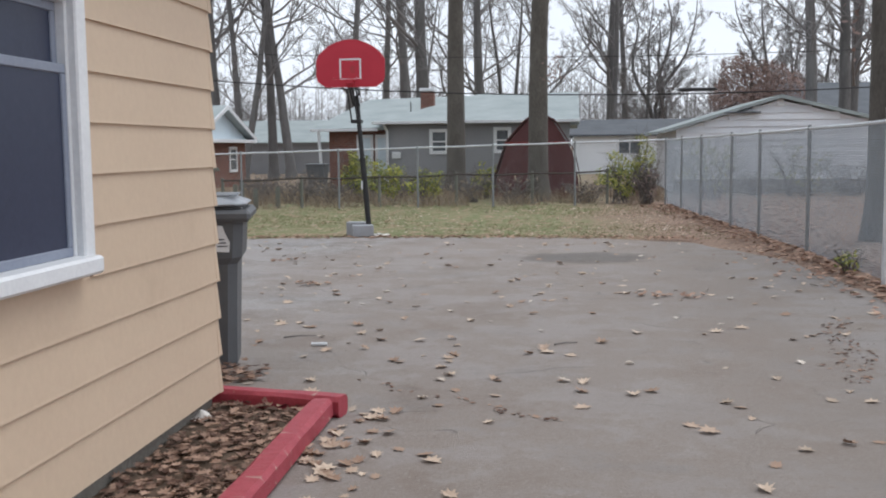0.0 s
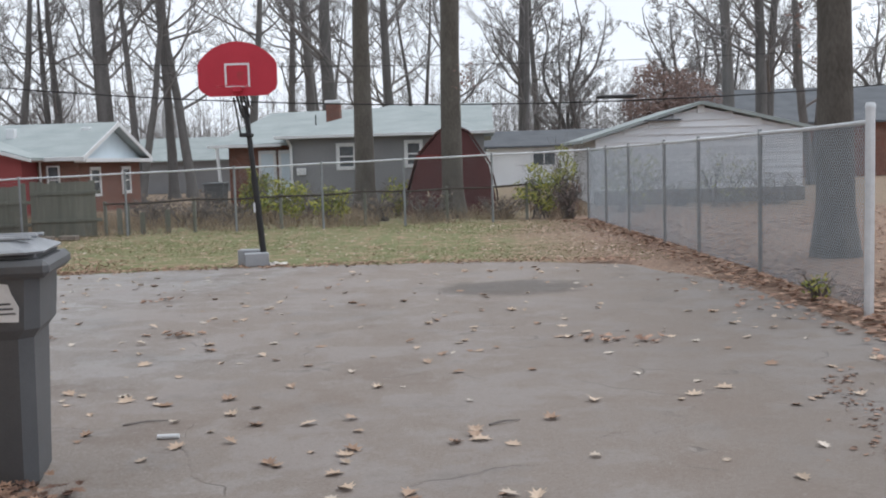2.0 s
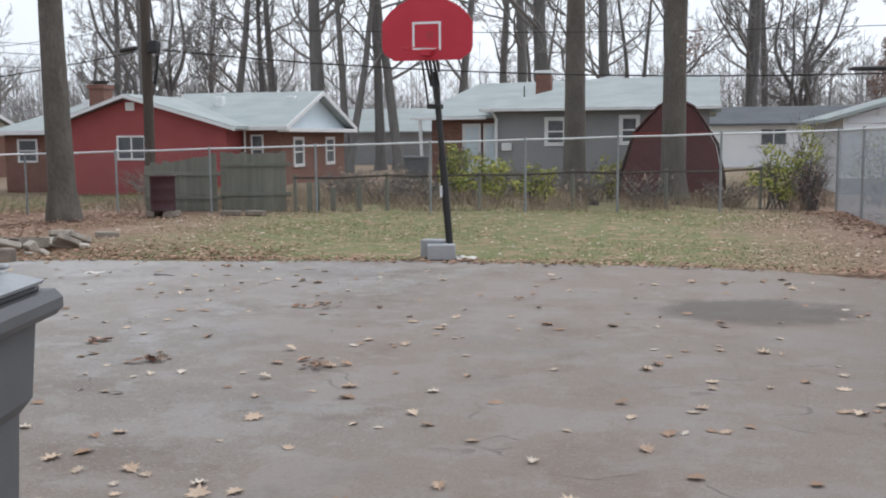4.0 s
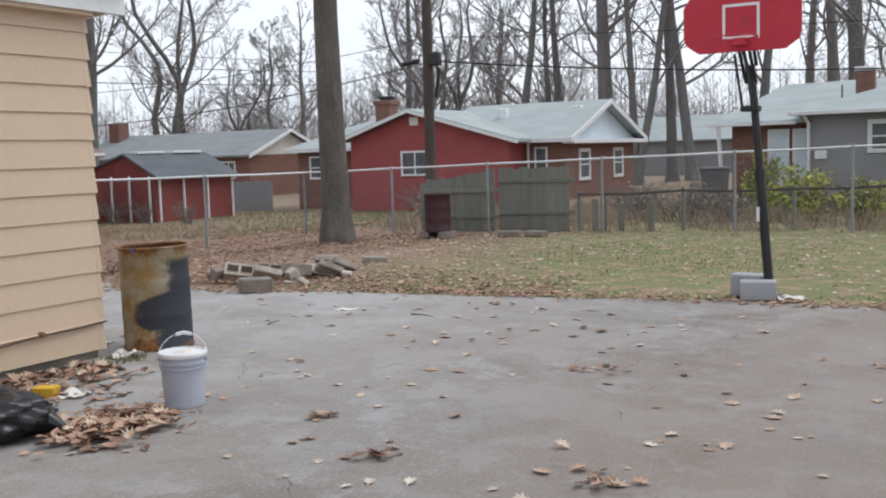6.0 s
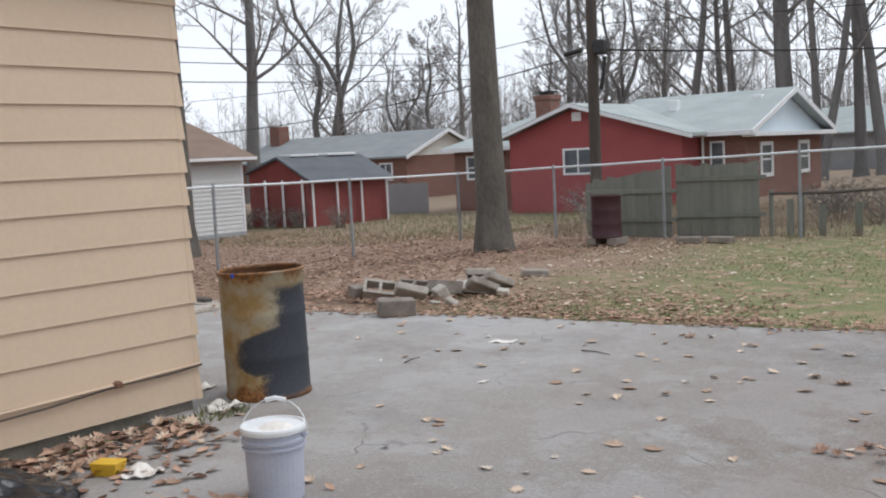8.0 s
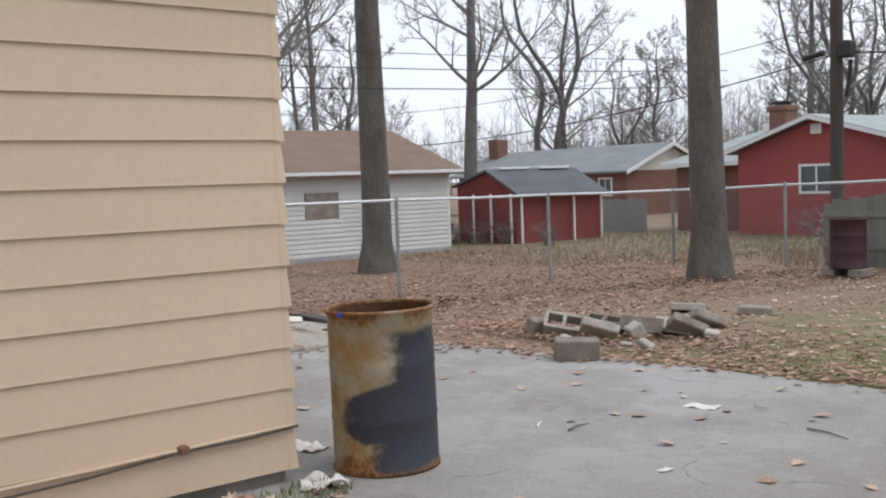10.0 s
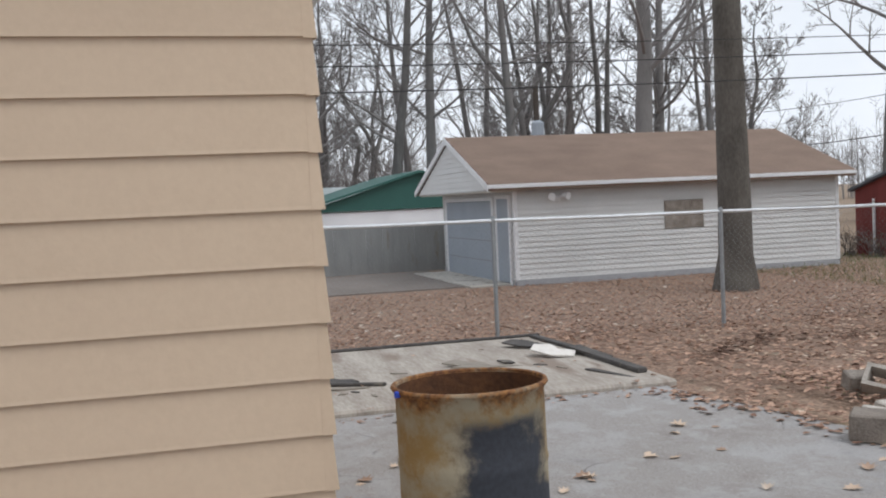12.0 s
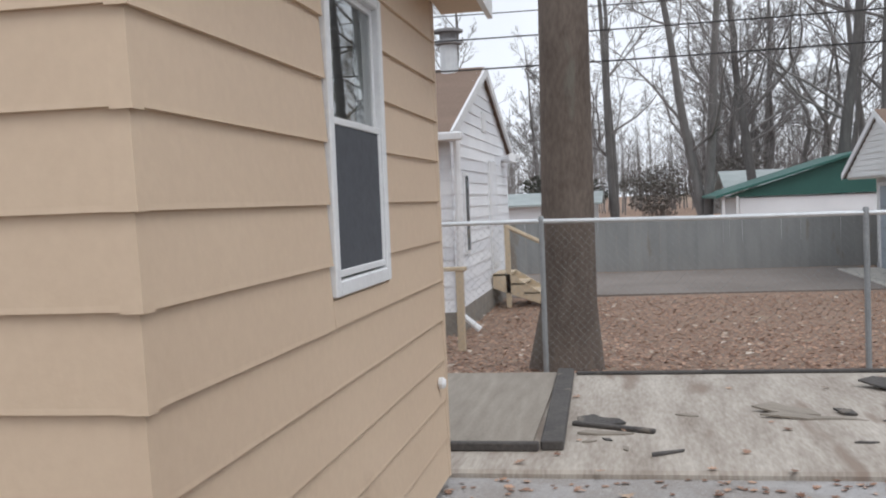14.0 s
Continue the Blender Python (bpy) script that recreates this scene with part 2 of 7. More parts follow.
def drum_material():
    """Burnt steel drum: rust at top and foot, pale old paint, and a blue-black scorched face."""
    m = bpy.data.materials.new("burnt_rusty_steel")
    m.use_nodes = True
    n, l = m.node_tree.nodes, m.node_tree.links
    p = n["Principled BSDF"]
    obj = n.new("ShaderNodeTexCoord").outputs["Object"]
    sep = n.new("ShaderNodeSeparateXYZ")
    l.new(obj, sep.inputs[0])
    x, y, z = sep.outputs
    mid, fine = noise_tex(n, l, obj, 5.0, 8, 0.65), noise_tex(n, l, obj, 45.0, 6)
    rust = mix_colour(n, l, ramp_step(n, l, fine, 0.3, 0.7), (0.10, 0.035, 0.014), (0.33, 0.15, 0.045))
    paint = mix_colour(n, l, ramp_step(n, l, mid, 0.4, 0.62), (0.36, 0.31, 0.22), (0.30, 0.19, 0.07))
    ends = node_math(n, l, "ABSOLUTE", node_math(n, l, "SUBTRACT", z, 0.46))
    col = mix_colour(n, l, ramp_step(n, l, node_math(n, l, "MULTIPLY_ADD", mid, 0.45, ends), 0.56, 0.66), paint, rust)
    # the scorched side faces the yard
    side = node_math(n, l, "ADD", node_math(n, l, "MULTIPLY", x, 0.975), node_math(n, l, "MULTIPLY", y, 0.222))
    low = ramp_step(n, l, z, 0.62, 0.3)
    burn = node_math(n, l, "ADD", node_math(n, l, "MULTIPLY_ADD", mid, 0.28, side), node_math(n, l, "MULTIPLY", low, 0.06))
    band = node_math(n, l, "MULTIPLY", ramp_step(n, l, node_math(n, l, "MULTIPLY_ADD", mid, 0.10, z), 0.56, 0.46), ramp_step(n, l, node_math(n, l, "MULTIPLY_ADD", mid, 0.20, z), 0.26, 0.36))
    burn = node_math(n, l, "MULTIPLY_ADD", band, 0.17, burn)
    top = ramp_step(n, l, node_math(n, l, "MULTIPLY_ADD", mid, 0.12, z), 0.86, 0.80)
    foot = ramp_step(n, l, node_math(n, l, "MULTIPLY_ADD", mid, 0.12, z), 0.06, 0.12)
    burnt = node_math(n, l, "MULTIPLY", node_math(n, l, "MULTIPLY", ramp_step(n, l, burn, 0.325, 0.405), top), foot)
    col = mix_colour(n, l, burnt, col, mix_colour(n, l, ramp_step(n, l, fine, 0.3, 0.75), (0.036, 0.039, 0.049), (0.046, 0.051, 0.064)))
    l.new(col, p.inputs["Base Color"])
    p.inputs["Roughness"].default_value, p.inputs["Metallic"].default_value = 0.75, 0.15
    bp = n.new("ShaderNodeBump")
    bp.inputs["Strength"].default_value, bp.inputs["Distance"].default_value = 0.4, 0.004
    l.new(fine, bp.inputs["Height"])
    l.new(bp.outputs["Normal"], p.inputs["Normal"])
    return m


def brick_material(name, a, b, mortar):
    m = bpy.data.materials.new(name)
    m.use_nodes = True
    n, l = m.node_tree.nodes, m.node_tree.links
    p = n["Principled BSDF"]
    p.inputs["Roughness"].default_value = 0.9
    pos = n.new("ShaderNodeNewGeometry").outputs["Position"]
    sep, com = n.new("ShaderNodeSeparateXYZ"), n.new("ShaderNodeCombineXYZ")
    l.new(pos, sep.inputs[0])
    l.new(node_math(n, l, "ADD", sep.outputs[0], sep.outputs[1]), com.inputs[0])
    l.new(sep.outputs[2], com.inputs[1])
    br = n.new("ShaderNodeTexBrick")
    br.inputs["Scale"].default_value = 1.0
    br.inputs["Brick Width"].default_value, br.inputs["Row Height"].default_value, br.inputs["Mortar Size"].default_value = 0.21, 0.07, 0.006
    br.inputs["Color1"].default_value, br.inputs["Color2"].default_value, br.inputs["Mortar"].default_value = (*a, 1), (*b, 1), (*mortar, 1)
    l.new(com.outputs[0], br.inputs["Vector"])
    l.new(br.outputs["Color"], p.inputs["Base Color"])
    return m


def glass_material(name, tint=(0.8, 0.85, 0.85)):
    m = bpy.data.materials.new(name)
    m.use_nodes = True
    p = m.node_tree.nodes["Principled BSDF"]
    p.inputs["Base Color"].default_value = (*tint, 1)
    p.inputs["Roughness"].default_value, p.inputs["Transmission Weight"].default_value, p.inputs["IOR"].default_value = 0.01, 1.0, 1.5
    return m


M_ground, M_tarmac, M_drum = ground_material(), tarmac_material(), drum_material()
M_siding = material("beige_painted_siding", (0.56, 0.424, 0.305), (0.625, 0.482, 0.35), 0.8, 0.6, 0.08, 30, per_object=0.12, spot=((0.51, 0.38, 0.27), 0.66, 1.1))
M_white_siding = material("white_vinyl_siding", (0.72, 0.735, 0.77), (0.86, 0.875, 0.90), 0.9, 0.6, 0.05, 30, per_object=0.4)
M_cream_siding = material("off_white_vinyl_siding", (0.57, 0.575, 0.57), (0.69, 0.695, 0.69), 0.9, 0.6, 0.05, 30, per_object=0.15)
M_white = material("white_gloss_paint", (0.66, 0.67, 0.69), (0.80, 0.81, 0.82), 4, 0.45, 0.06, 50)
M_concrete = material("stained_concrete", (0.36, 0.335, 0.30), (0.58, 0.55, 0.50), 1.4, 0.9, 0.3, 40, spot=((0.20, 0.17, 0.14), 0.58, 1.8))
M_pad = material("streaked_pad_concrete", (0.22, 0.18, 0.148), (0.50, 0.46, 0.41), 1.3, 0.9, 0.3, 14, stretch=(0.6, 3.2, 1), spot=((0.24, 0.19, 0.155), 0.585, 0.9))
M_far_drive = material("damp_grey_tarmac", (0.15, 0.125, 0.11), (0.235, 0.205, 0.185), 0.8, 0.9, 0.3, 30)
M_foundation = material("foundation_concrete", (0.17, 0.15, 0.13), (0.27, 0.25, 0.22), 5, 0.95, 0.4, 50)
M_block = material("cinder_block_concrete", (0.20, 0.17, 0.145), (0.50, 0.46, 0.41), 6, 0.95, 0.7, 70, per_object=0.4)
M_paleblock = material("pale_grey_concrete", (0.30, 0.31, 0.33), (0.43, 0.44, 0.46), 6, 0.9, 0.4, 90)
# bark of the far trees, paled in its colour to stand for haze
M_hazed_bark = material("hazed_far_bark", (0.105, 0.10, 0.098), (0.20, 0.19, 0.185), 5, 0.95, 0.4, 26, per_object=0.3, stretch=(1, 1, 0.22))
M_bark = material("grey_brown_bark", (0.066, 0.058, 0.05), (0.155, 0.14, 0.123), 4, 0.95, 1.0, 30, per_object=0.15, stretch=(1, 1, 0.4), spot=((0.15, 0.14, 0.12), 0.60, 2.2))
M_brown_bark = material("brown_bark", (0.075, 0.057, 0.047), (0.175, 0.142, 0.12), 4, 0.95, 1.0, 30, stretch=(1, 1, 0.4), spot=((0.15, 0.14, 0.12), 0.60, 2.2))
M_twig = material("dark_twigs", (0.12, 0.105, 0.098), (0.21, 0.185, 0.17), 3, 0.95, 0.0, 20, per_object=0.2)
# far twigs lightened and greyed: distance haze is in the base colour
M_hazed_twig = material("hazed_far_twigs", (0.175, 0.165, 0.163), (0.26, 0.245, 0.24), 0.2, 0.95, 0.0, 3)
M_russet = material("russet_dead_leaves", (0.17, 0.115, 0.10), (0.27, 0.185, 0.16), 2, 0.95, 0.0, 20, per_island=0.5)
M_leaf = material("dry_oak_leaves", (0.195, 0.106, 0.072), (0.49, 0.315, 0.225), 3, 0.8, 0.0, 20, per_island=0.55)
M_tan_leaf = material("tan_oak_leaves", (0.33, 0.215, 0.15), (0.60, 0.47, 0.36), 3, 0.8, 0.0, 20, per_island=0.7)
M_bed_leaf = material("matted_red_brown_leaves", (0.10, 0.05, 0.033), (0.38, 0.245, 0.175), 3, 0.8, 0.0, 20, per_island=0.6)
M_pale_leaf = material("bleached_leaves", (0.40, 0.31, 0.235), (0.64, 0.56, 0.48), 3, 0.8, 0.0, 20, per_island=0.5)
M_green_leaf = material("yellow_green_leaves", (0.15, 0.19, 0.035), (0.44, 0.42, 0.09), 3, 0.7, 0.0, 20, per_island=0.6)
M_grass = material("short_grass", (0.128, 0.145, 0.055), (0.195, 0.20, 0.088), 1.2, 0.85, 0.0, 20, per_island=0.4)
# distant brush, its dusky colour lifted to look hazy
M_hazed_brush = material("hazed_far_brush", (0.14, 0.135, 0.125), (0.23, 0.22, 0.205), 1.0, 0.95, 0.0, 9, per_island=0.5)
M_weeds = material("dry_weeds", (0.23, 0.175, 0.125), (0.38, 0.30, 0.215), 1.2, 0.9, 0.0, 20, per_island=0.5)
M_steel = material("galvanised_steel", (0.54, 0.56, 0.585), (0.72, 0.74, 0.76), 9, 0.45, 0.05, 60, metal=0.3)
M_post = material("dull_galvanised_post", (0.22, 0.235, 0.245), (0.34, 0.355, 0.365), 9, 0.6, 0.05, 60, metal=0.2)
M_wire = material("galvanised_wire", (0.22, 0.235, 0.245), (0.33, 0.35, 0.36), 9, 0.6, 0.0, 60, metal=0.4)
M_tall_wire = material("bright_galvanised_wire", (0.27, 0.305, 0.34), (0.38, 0.415, 0.45), 9, 0.6, 0.0, 60, metal=0.2)
M_black = material("black_powder_coat", (0.010, 0.010, 0.011), (0.022, 0.022, 0.024), 9, 0.45, 0.05, 60)
M_red_board = material("red_backboard_plastic", (0.43, 0.016, 0.036), (0.53, 0.026, 0.05), 2.0, 0.55, 0.06, 60, spot=((0.36, 0.03, 0.04), 0.62, 3))
M_red_beam = material("chipped_red_paint_on_timber", (0.29, 0.028, 0.045), (0.41, 0.06, 0.08), 8, 0.6, 0.4, 30, stretch=(4, 0.8, 4), spot=((0.42, 0.26, 0.22), 0.63, 5))
M_bin = material("grey_bin_plastic", (0.082, 0.086, 0.094), (0.11, 0.115, 0.123), 6, 0.5, 0.15, 120)
# lid plastic paled so its colour carries the sky's reflection on top
M_bin_lid = material("sky_sheen_lid_plastic", (0.20, 0.215, 0.235), (0.36, 0.375, 0.40), 6, 0.28, 0.1, 120)
M_rubber = material("black_rubber", (0.008, 0.008, 0.008), (0.02, 0.02, 0.02), 9, 0.8, 0.2, 60)
M_bag = material("black_plastic_sack", (0.006, 0.006, 0.008), (0.013, 0.013, 0.016), 6, 0.24, 0.06, 14)
M_bucket = material("white_bucket_plastic", (0.37, 0.39, 0.47), (0.46, 0.48, 0.56), 5, 0.5, 0.05, 60)
M_yellow = material("yellow_plastic", (0.62, 0.36, 0.02), (0.72, 0.46, 0.04), 8, 0.5, 0.05, 60)
M_paper = material("crumpled_white_paper", (0.62, 0.58, 0.53), (0.78, 0.75, 0.71), 12, 0.85, 0.5, 40)
M_red_wall = material("red_painted_block", (0.28, 0.062, 0.066), (0.36, 0.09, 0.09), 1.2, 0.85, 0.2, 20)
M_shed_red = material("red_shed_boards", (0.17, 0.035, 0.032), (0.25, 0.055, 0.048), 2, 0.85, 0.2, 20, stretch=(4, 4, 0.5))
M_barn_red = material("dull_maroon_boards", (0.105, 0.042, 0.044), (0.15, 0.062, 0.062), 2, 0.85, 0.2, 20)
M_grey_wall = material("grey_painted_siding", (0.24, 0.24, 0.25), (0.30, 0.30, 0.31), 1.2, 0.85, 0.1, 20)
M_blue_gable = material("pale_blue_boards", (0.60, 0.69, 0.75), (0.68, 0.77, 0.83), 2, 0.7, 0.1, 20)
M_cream = material("cream_boards", (0.64, 0.62, 0.57), (0.73, 0.71, 0.66), 2, 0.7, 0.1, 20)
M_shingle = material("pale_grey_shingles", (0.27, 0.31, 0.31), (0.41, 0.45, 0.45), 1.0, 0.9, 0.4, 22, stretch=(1, 1, 4))
M_mid_shingle = material("worn_grey_shingles", (0.18, 0.195, 0.205), (0.27, 0.285, 0.295), 1.0, 0.9, 0.4, 22, stretch=(1, 1, 4))
M_dark_shingle = material("slate_grey_shingles", (0.075, 0.083, 0.095), (0.135, 0.145, 0.16), 1.0, 0.9, 0.4, 22, stretch=(1, 1, 4))
M_brown_shingle = material("brown_shingles", (0.15, 0.10, 0.075), (0.235, 0.165, 0.125), 1.0, 0.9, 0.4, 22, stretch=(1, 1, 4))
M_green_roof = material("green_metal_roof", (0.025, 0.10, 0.085), (0.035, 0.13, 0.11), 1.0, 0.5, 0.05, 22)
M_brick = brick_material("red_brown_brick", (0.22, 0.085, 0.06), (0.15, 0.06, 0.045), (0.26, 0.22, 0.19))
M_board = material("weathered_fence_boards", (0.15, 0.155, 0.13), (0.235, 0.235, 0.20), 2, 0.95, 0.4, 30, per_object=0.2, stretch=(6, 6, 0.5))
M_grey_board = material("grey_fence_boards", (0.215, 0.22, 0.22), (0.31, 0.315, 0.31), 1.2, 0.95, 0.3, 30, per_object=0.12, stretch=(3, 3, 0.8), spot=((0.22, 0.19, 0.16), 0.60, 0.8))
M_timber = material("dark_creosoted_timber", (0.035, 0.033, 0.034), (0.11, 0.10, 0.093), 4, 0.85, 0.6, 40, spot=((0.16, 0.14, 0.12), 0.62, 5))
M_ply = material("weathered_plywood", (0.19, 0.165, 0.14), (0.33, 0.295, 0.25), 3, 0.9, 0.3, 30, stretch=(0.6, 5, 1))
M_new_wood = material("new_pine_timber", (0.45, 0.36, 0.25), (0.58, 0.48, 0.35), 3, 0.8, 0.2, 30, stretch=(4, 4, 0.6))
M_maroon = material("maroon_painted_drum", (0.038, 0.012, 0.017), (0.06, 0.018, 0.024), 5, 0.6, 0.2, 30)
M_door_grey = material("blue_grey_door_paint", (0.29, 0.33, 0.38), (0.35, 0.39, 0.44), 2, 0.6, 0.05, 30)
M_dark_room = material("dark_interior", (0.03, 0.03, 0.032), (0.05, 0.05, 0.055), 2, 0.9, 0.0, 20)
# blind tinted navy towards the bluish reflection of the window glass
M_blind = material("reflection_tinted_blind", (0.06, 0.068, 0.10), (0.10, 0.11, 0.15), 3, 0.9, 0.1, 40)
M_curtain = material("grey_curtain", (0.16, 0.155, 0.15), (0.24, 0.235, 0.23), 8, 0.9, 0.1, 60)
# flat navy that stands for sky reflected in the first window
M_navy_reflection = material("navy_glass_reflection", (0.02, 0.026, 0.056), (0.031, 0.039, 0.076), 20, 0.4, 0.0, 60)
M_sash_blue = material("blue_grey_sash_paint", (0.20, 0.225, 0.29), (0.27, 0.30, 0.37), 6, 0.5, 0.05, 60)
M_screen = material("dark_window_screen", (0.055, 0.06, 0.072), (0.08, 0.086, 0.10), 20, 0.8, 0.0, 60)
M_pole_wood = material("dark_utility_pole_wood", (0.05, 0.04, 0.033), (0.10, 0.082, 0.07), 4, 0.9, 0.4, 30, stretch=(3, 3, 0.3))
M_glass = glass_material("window_glass")
M_far_window = material("dark_far_window", (0.05, 0.06, 0.07), (0.16, 0.18, 0.20), 1.5, 0.15, 0.0, 4)


# ---- shape helpers ----
class Geo:
    """Gathers vertices and faces of one mesh."""

    def __init__(self):
        self.v, self.f = [], []

    def raw(self, verts, faces):
        k = len(self.v)
        self.v += [tuple(p) for p in verts]
        self.f += [tuple(i + k for i in q) for q in faces]
        return self

    def box(self, a, b, c=0.0, m=None):
        """A box from corner a to corner b, its edges cut by c, turned by the matrix m."""
        lo, hi = [min(p, q) for p, q in zip(a, b)], [max(p, q) for p, q in zip(a, b)]
        c = min(c, *[0.45 * (h - l) for l, h in zip(lo, hi)])
        if c <= 0:
            v = [(x, y, z) for z in (lo[2], hi[2]) for y in (lo[1], hi[1]) for x in (lo[0], hi[0])]
            f = [(0, 2, 3, 1), (4, 5, 7, 6), (0, 1, 5, 4), (2, 6, 7, 3), (0, 4, 6, 2), (1, 3, 7, 5)]
        else:
            v, idx = [], {}
            for sx in (0, 1):
                for sy in (0, 1):
                    for sz in (0, 1):
                        p = [(lo, hi)[s][i] for i, s in enumerate((sx, sy, sz))]
                        d = [c if s == 0 else -c for s in (sx, sy, sz)]
                        for ax in range(3):
                            q = [p[i] + (0 if i == ax else d[i]) for i in range(3)]
                            idx[(sx, sy, sz, ax)] = len(v)
                            v.append(q)
            f = []
            for ax in range(3):
                o = [i for i in range(3) if i != ax]
                for s in (0, 1):
                    ring = []
                    for u, w in ((0, 0), (1, 0), (1, 1), (0, 1)):
                        k = [0, 0, 0]
                        k[ax], k[o[0]], k[o[1]] = s, u, w
                        ring.append(idx[(*k, ax)])
                    f.append(tuple(ring if (s == 1) == (ax != 1) else ring[::-1]))
                for u in (0, 1):
                    for w in (0, 1):
                        k0, k1 = [0, 0, 0], [0, 0, 0]
                        k0[o[0]] = k1[o[0]] = u
                        k0[o[1]] = k1[o[1]] = w
                        k0[ax], k1[ax] = 0, 1
                        f.append((idx[(*k0, o[0])], idx[(*k1, o[0])], idx[(*k1, o[1])], idx[(*k0, o[1])]))
            for sx in (0, 1):
                for sy in (0, 1):
                    for sz in (0, 1):
                        f.append(tuple(idx[(sx, sy, sz, ax)] for ax in range(3)))
        if m is not None:
            v = [m @ Vector(p) for p in v]
        return self.raw(v, f)

    def tube(self, pts, radii, n=8, cap=True):
        """A tube along points, with a radius at each."""
        pts = [Vector(p) for p in pts]
        if not isinstance(radii, (list, tuple)):
            radii = [radii] * len(pts)
        k, side = len(self.v), None
        for i, p in enumerate(pts):
            d = (pts[min(i + 1, len(pts) - 1)] - pts[max(i - 1, 0)]).normalized()
            if side is None:
                side = d.orthogonal().normalized()
            side = (side - d * side.dot(d)).normalized()
            up = d.cross(side)
            for j in range(n):
                a = 2 * math.pi * j / n
                self.v.append(tuple(p + (side * math.cos(a) + up * math.sin(a)) * radii[i]))
        for i in range(len(pts) - 1):
            for j in range(n):
                a, b = k + i * n + j, k + i * n + (j + 1) % n
                self.f.append((a, b, b + n, a + n))
        if cap:
            self.f.append(tuple(range(k + n - 1, k - 1, -1)))
            e = k + (len(pts) - 1) * n
            self.f.append(tuple(range(e, e + n)))
        return self

    def lathe(self, profile, n=24, centre=(0, 0, 0)):
        """A turned shape: (radius, height) pairs about the z axis."""
        k = len(self.v)
        for r, z in profile:
            for j in range(n):
                a = 2 * math.pi * j / n
                self.v.append((centre[0] + r * math.cos(a), centre[1] + r * math.sin(a), centre[2] + z))
        for i in range(len(profile) - 1):
            for j in range(n):
                a, b = k + i * n + j, k + i * n + (j + 1) % n
                self.f.append((a, b, b + n, a + n))
        return self

    def prism(self, outline, origin, u, w, depth):
        """A flat outline (pairs along the unit vectors u and w from origin) pushed back by the vector depth."""
        o, u, w, d = Vector(origin), Vector(u), Vector(w), Vector(depth)
        n = len(outline)
        v = [o + u * a + w * b for a, b in outline]
        v += [p + d for p in v]
        f = [tuple(range(n)), tuple(range(2 * n - 1, n - 1, -1))]
        f += [(i, i + n, (i + 1) % n + n, (i + 1) % n) for i in range(n)]
        return self.raw(v, f)

    def mesh(self, name, mat, smooth=False):
        me = bpy.data.meshes.new(name)
        me.from_pydata(self.v, [], self.f)
        me.materials.append(mat)
        bm = bmesh.new()
        bm.from_mesh(me)
        if len(bm.faces) < 20000:
            bmesh.ops.recalc_face_normals(bm, faces=bm.faces)
        bm.to_mesh(me)
        bm.free()
        if smooth:
            me.shade_smooth()
        return me


def thing(name, place, label, category, group="", kind=""):
    ob = new(name)
    ob.matrix_world = place if isinstance(place, Matrix) else Matrix.Translation(place)
    ob.empty_display_size = 0.1
    return tagged(ob, label, category, group, kind)


def part(name, geo, mat, parent, label="", smooth=False):
    """One mesh object under a thing or part. The shape is in the parent's own space."""
    ob = new(name, geo if isinstance(geo, bpy.types.Mesh) else geo.mesh(name, mat, smooth))
    ob.parent = parent
    if label:
        ob["label"] = label
    return ob


def solid(name, geo, mat, label="", category="", kind="", smooth=False, place=None):
    ob = new(name, geo.mesh(name, mat, smooth))
    if place is not None:
        ob.matrix_world = place
    return tagged(ob, label, category, "", kind)


def ground_z(x, y):
    u = min(1.0, max(0.0, (-x - 12) / 8))
    return -0.33 * u * u * (3 - 2 * u)


def boards(parent, origin, along, normal, length, z0, rows, pitch, mat, span=None, gaps=(), proud=0.022, name="siding_board"):
    """Lap siding: one board a course, cut by gaps (s0, s1, z0, z1). span(z): where a course begins and ends along the wall."""
    o, u, n = Vector(origin), Vector(along), Vector(normal)
    for i in range(rows):
        b, t = z0 + i * pitch, z0 + (i + 1) * pitch + 0.012
        s0, s1 = span(b + pitch / 2) if span else (0.0, length)
        if s1 - s0 < 0.05:
            continue
        cuts, slips = [(s0, s1)], []
        for g0, g1, gb, gt in gaps:
            if gb < t - 0.02 and gt > b + 0.02:
                nxt = []
                for c0, c1 in cuts:
                    if g0 > c0 + 0.01:
                        nxt.append((c0, min(c1, g0)))
                    if g1 < c1 - 0.01:
                        nxt.append((max(c0, g1), c1))
                for c0, c1 in cuts:
                    e0, e1 = max(c0, g0), min(c1, g1)
                    if e1 - e0 > 0.05 and gb > b + 0.03:
                        slips.append((e0, e1, b, gb))
                    if e1 - e0 > 0.05 and gt < t - 0.03:
                        slips.append((e0, e1, gt, t))
                cuts = [c for c in nxt if c[1] - c[0] > 0.02]
        for e0, e1, eb, et in slips:
            k0, k1 = [proud * (1 - (z - b) / (t - b)) + 0.006 * (z - b) / (t - b) for z in (eb, et)]
            v = [o + u * s + n * off + Vector((0, 0, z)) for s in (e0, e1) for off, z in ((0.0, eb), (k0, eb), (k1, et), (0.0, et))]
            part(name, Geo().raw(v, [(3, 2, 1, 0), (4, 5, 6, 7)] + [(j, (j + 1) % 4, (j + 1) % 4 + 4, j + 4) for j in range(4)]), mat, parent)
        for c0, c1 in cuts:
            v = []
            sag = [random.uniform(-0.003, 0.003) for _ in range(2)]
            for k, s in enumerate((c0, c1)):
                p = o + u * s
